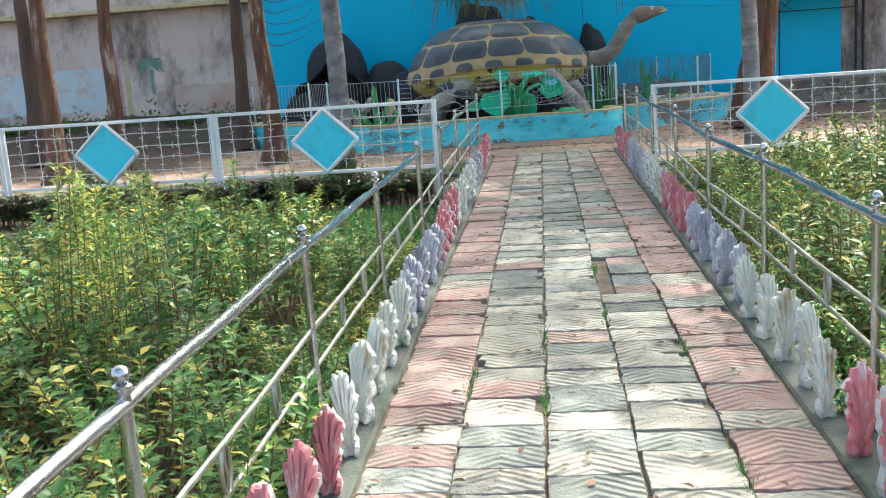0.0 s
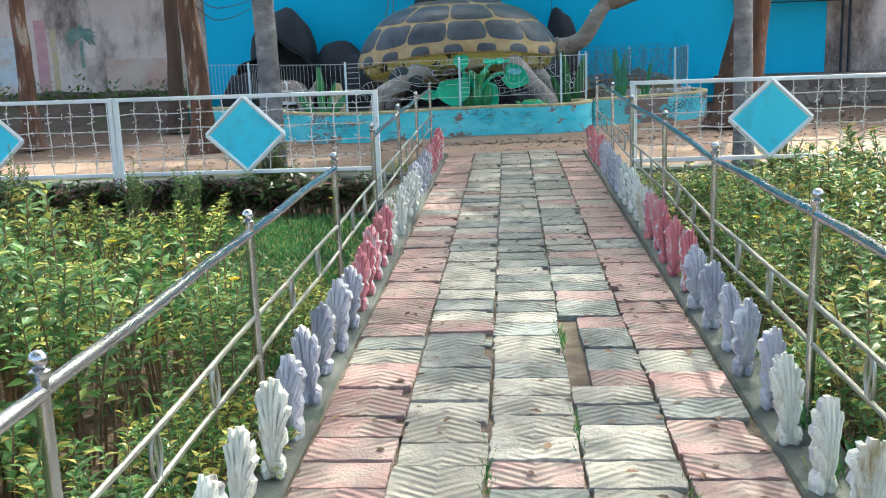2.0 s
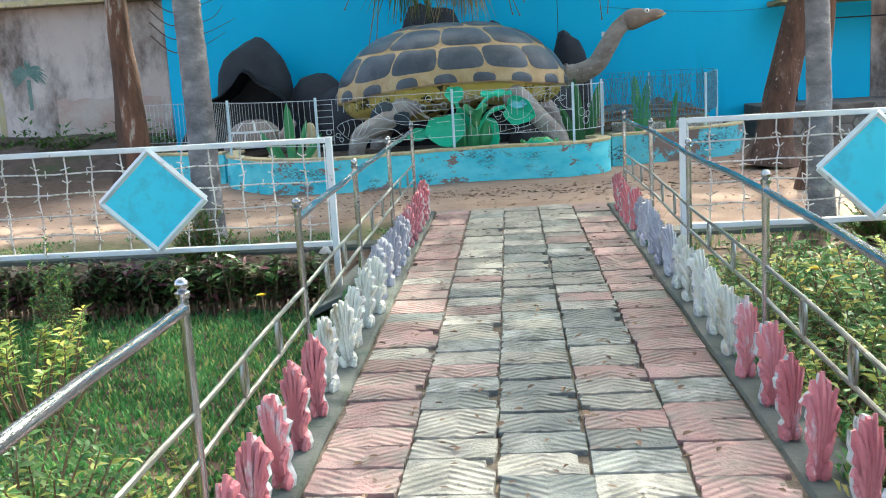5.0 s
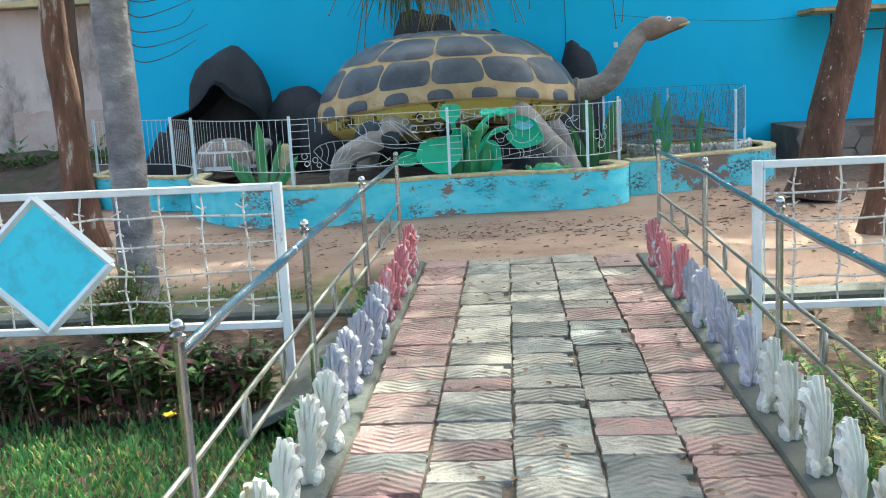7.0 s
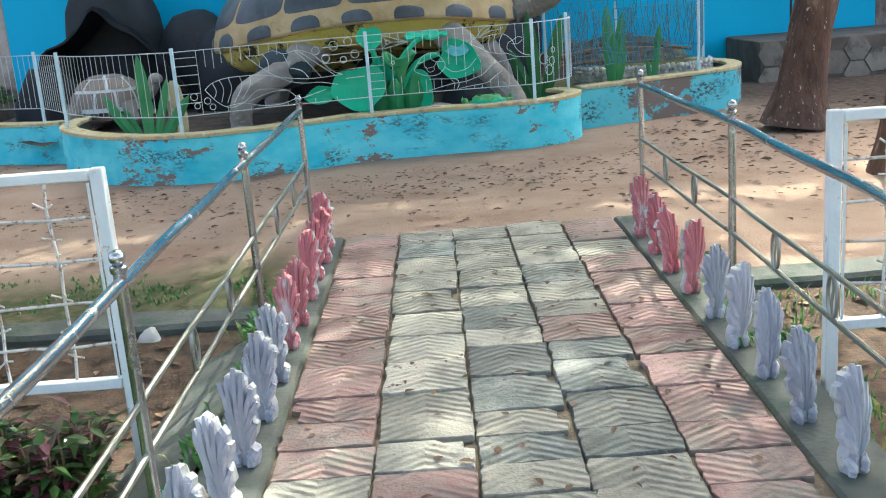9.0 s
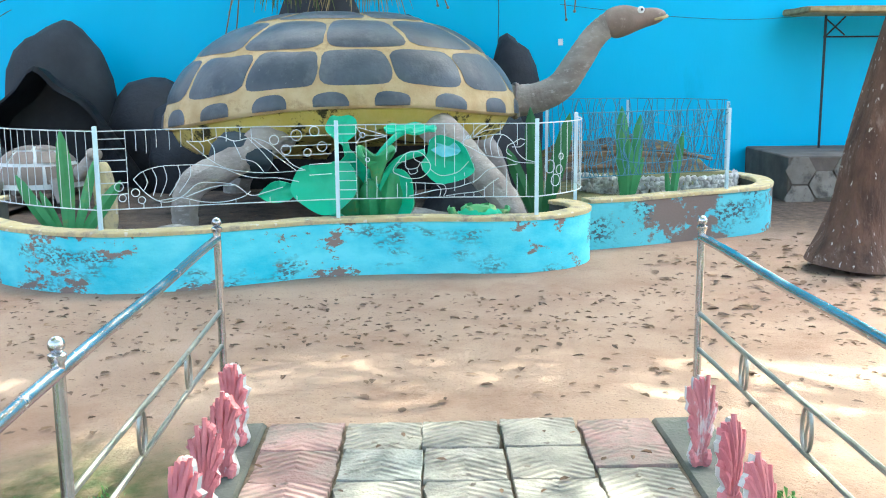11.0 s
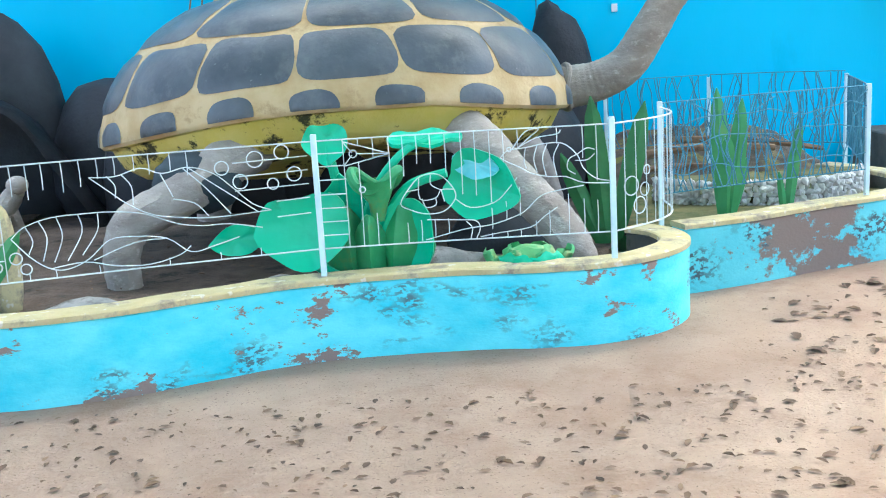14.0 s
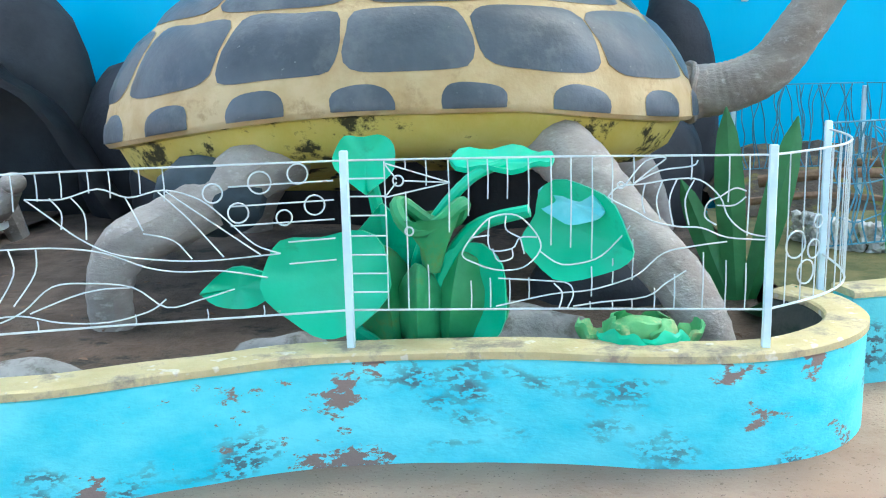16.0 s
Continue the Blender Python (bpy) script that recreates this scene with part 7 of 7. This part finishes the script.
def build_litter():
    rnd = random.Random(12)
    bm = bmesh.new()

    def drop(x, y, z, s):
        """A flat, slightly cupped oval leaf."""
        a, w, lift = rnd.uniform(0, 6.28), s * rnd.uniform(0.18, 0.30), s * rnd.uniform(0.02, 0.16)
        tilt = rnd.uniform(-0.15, 0.15)
        ca, sa = math.cos(a), math.sin(a)
        vs = []
        for u, v in ((-0.5, 0.0), (-0.25, 0.8), (0.15, 1.0), (0.5, 0.0), (0.15, -1.0), (-0.25, -0.8)):
            p, q = u * s, v * w
            vs.append(bm.verts.new((x + ca * p - sa * q, y + sa * p + ca * q, z + 0.005 + lift * abs(v) + abs(tilt) * s * 0.5 + tilt * p)))
        bm.faces.new((vs[0], vs[3], vs[2], vs[1]))
        bm.faces.new((vs[0], vs[5], vs[4], vs[3]))

    for _ in range(1900):
        x, y = rnd.uniform(-5.5, 6.0), rnd.uniform(13.9, 19.5)
        if -4.3 < x < 1.6 and y > 16.9 or x >= 1.6 and y > 18.3:
            continue
        drop(x, y, ground_height(x, y), rnd.uniform(0.03, 0.07))
    for _ in range(1100):
        x, y = rnd.uniform(-3.2, 3.5), rnd.uniform(15.2, 17.5)
        if y < 16.9 or x > 1.35:
            drop(x, y, ground_height(x, y), rnd.uniform(0.016, 0.055))
    for _ in range(420):
        x, y = rnd.uniform(1.6, 5.5), rnd.uniform(16.0, 19.4)
        if y < 18.2 + max(0.0, x - 1.6) * 0.6:
            drop(x, y, ground_height(x, y), rnd.uniform(0.05, 0.11))
    for _ in range(420):
        drop(rnd.uniform(-0.74, 0.74), rnd.uniform(2, 13.7), 0.0, rnd.uniform(0.025, 0.05))
    for _ in range(900):
        x, y = rnd.choice((-1, 1)) * rnd.uniform(1.05, 4.6), rnd.uniform(11.2, 12.65)
        drop(x, y, ground_height(x, y), rnd.uniform(0.035, 0.08))
    for _ in range(120):
        drop(rnd.uniform(-3.3, 0.9), rnd.uniform(17.8, 20.0), 0.035, rnd.uniform(0.03, 0.06))
    tagged(part("fallen_leaves", bm, M_LITTER), "scattered dry brown fallen leaves", "leaf litter", kind="stuff")
    # torn foam cup by the low kerb
    bm = bmesh.new()
    n = 14
    rows = [[bm.verts.new((r * math.cos(math.pi * 1.3 * k / n), r * math.sin(math.pi * 1.3 * k / n), z + 0.01 * noise.noise(Vector((k * 0.8, z * 30, 1))))) for k in range(n + 1)] for r, z in ((0.035, 0.0), (0.045, 0.04), (0.06, 0.085))]
    for a, b in zip(rows, rows[1:]):
        for k in range(n):
            bm.faces.new((a[k], a[k + 1], b[k + 1], b[k]))
    bmesh.ops.solidify(bm, geom=bm.faces[:], thickness=0.004)
    cup = part("foam_scrap", bm, M_PAPER)
    cup.matrix_basis = pose(-1.53, 12.62, -0.17, 60, 15, 230)
    tagged(cup, "torn white foam scrap lying against the low kerb", "litter")


build_litter()


# ---- slab beside the path ----
def build_slab():
    bm = bmesh.new()
    box(bm, -0.17, 0.17, -0.85, 0.85, -0.02, 0.02, 0.006)
    bmesh.ops.subdivide_edges(bm, edges=[e for e in bm.edges if (e.verts[0].co - e.verts[1].co).length > 0.25], cuts=6)
    for v in bm.verts:
        v.co += Vector((0.008 * noise.noise(v.co * 5), 0, 0.005 * noise.noise(v.co * 6)))
    ob = part("cement_slab", bm, M_KERB)
    ob.matrix_basis = pose(-1.15, 11.55, -0.115, 0, 24, 4) @ Matrix.Diagonal((1, 1, 1, 1))
    ob.rotation_euler = (0, radians(-24), radians(-4))
    tagged(ob, "weathered grey cement slab leaning against the path edge", "slab")


build_slab()


# ---- pavers of the path ----
def paver_mesh(mat, v, w, d):
    """A pressed paver of width w and depth d with nibbled edges; some have lost a corner."""
    bm = bmesh.new()
    rr = random.Random(v * 7 + int(d * 1000))
    rim = []
    for k, (ax, ay) in enumerate(((1, 0), (0, 1), (-1, 0), (0, -1))):
        run, off = (w, d) if k % 2 == 0 else (d, w)
        for i in range(5):
            t = -0.5 + i / 5
            j = rr.uniform(-0.004, 0.002) - (0.007 if rr.random() < 0.2 else 0)
            if i == 0:
                j -= rr.uniform(0.001, 0.006)
            rim.append(Vector((ax * t * run + ay * (off / 2 + j), ay * t * run - ax * (off / 2 + j), 0)))
    if v in (1, 5):   # a broken corner
        cut_at = (0.06, 0.25) if v == 1 else (0.09, 0.05)
        rim = [p - Vector((0.032, 0.024, 0)) if p.x > cut_at[0] and p.y > cut_at[1] * d else p for p in rim]
    tops = [bm.verts.new((p.x * 0.986, p.y * 0.982, rr.uniform(-0.0025, 0.001))) for p in rim]
    mid = bm.verts.new((rr.uniform(-0.02, 0.02), rr.uniform(-0.02, 0.02), rr.uniform(-0.002, 0.003)))
    edge = [bm.verts.new((p.x, p.y, -0.005)) for p in rim]
    foot = [bm.verts.new((p.x, p.y, -0.034)) for p in rim]
    n = len(rim)
    for k in range(n):
        bm.faces.new((mid, tops[k], tops[(k + 1) % n]))
    for lo, hi in ((edge, tops), (foot, edge)):
        for k in range(n):
            bm.faces.new((lo[k], lo[(k + 1) % n], hi[(k + 1) % n], hi[k]))
    bmesh.ops.recalc_face_normals(bm, faces=bm.faces)
    me = bpy.data.meshes.new("paver")
    bm.to_mesh(me)
    bm.free()
    me.materials.append(mat)
    return me


def build_pavers():
    depths = (0.182, 0.192, 0.29)
    protos = {}
    for key, mat in (("red", M_TILE_RED), ("pale", M_TILE_PALE), ("grey", M_TILE_GREY)):
        for v in range(6):
            for d in depths:
                protos[key, v, d] = paver_mesh(mat, v, 0.294, d)
    paving = empty("path_paving", (0, 0, 0))
    tagged(paving, "chevron-ribbed pavers, red outer rows and pale middle rows, worn and cracked", "paving", kind="structure")
    rnd = random.Random(11)
    for c in range(5):
        x = (c - 2) * 0.30
        edge = PATH_END
        while edge > -1.3:
            if edge > 11.3:
                d = 0.29 if rnd.random() < 0.8 else 0.192
            elif edge > 3.9:
                d = rnd.choice((0.182, 0.192, 0.182, 0.192, 0.192, 0.29))
            else:
                d = rnd.choice((0.182, 0.192, 0.29))
            y = edge - d / 2 - 0.002
            edge -= d + 0.005
            if c in (0, 4):
                key = "red" if rnd.random() < 0.86 else rnd.choice(("pale", "grey"))
            else:
                r = rnd.random()
                key = "grey" if r < (0.44 if c == 2 else 0.26) else ("red" if r > 0.93 else "pale")
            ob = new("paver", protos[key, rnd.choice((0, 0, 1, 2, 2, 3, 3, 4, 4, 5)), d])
            ob.parent = paving
            dx, sx = rnd.uniform(-0.005, 0.005), 1.0
            if c == 3 and 5.95 < y < 7.0:      # a gap of bare earth between two rows
                dx, sx = 0.042, 0.74
            ob.matrix_basis = pose(x + dx, y + rnd.uniform(-0.003, 0.003), rnd.uniform(-0.007, 0.002), rnd.uniform(-0.8, 0.8), rnd.uniform(-0.6, 0.6), rnd.uniform(-1.1, 1.1) + (180 if rnd.random() < 0.15 else 0)) @ Matrix.Diagonal((sx, 1, 1, 1))


build_pavers()
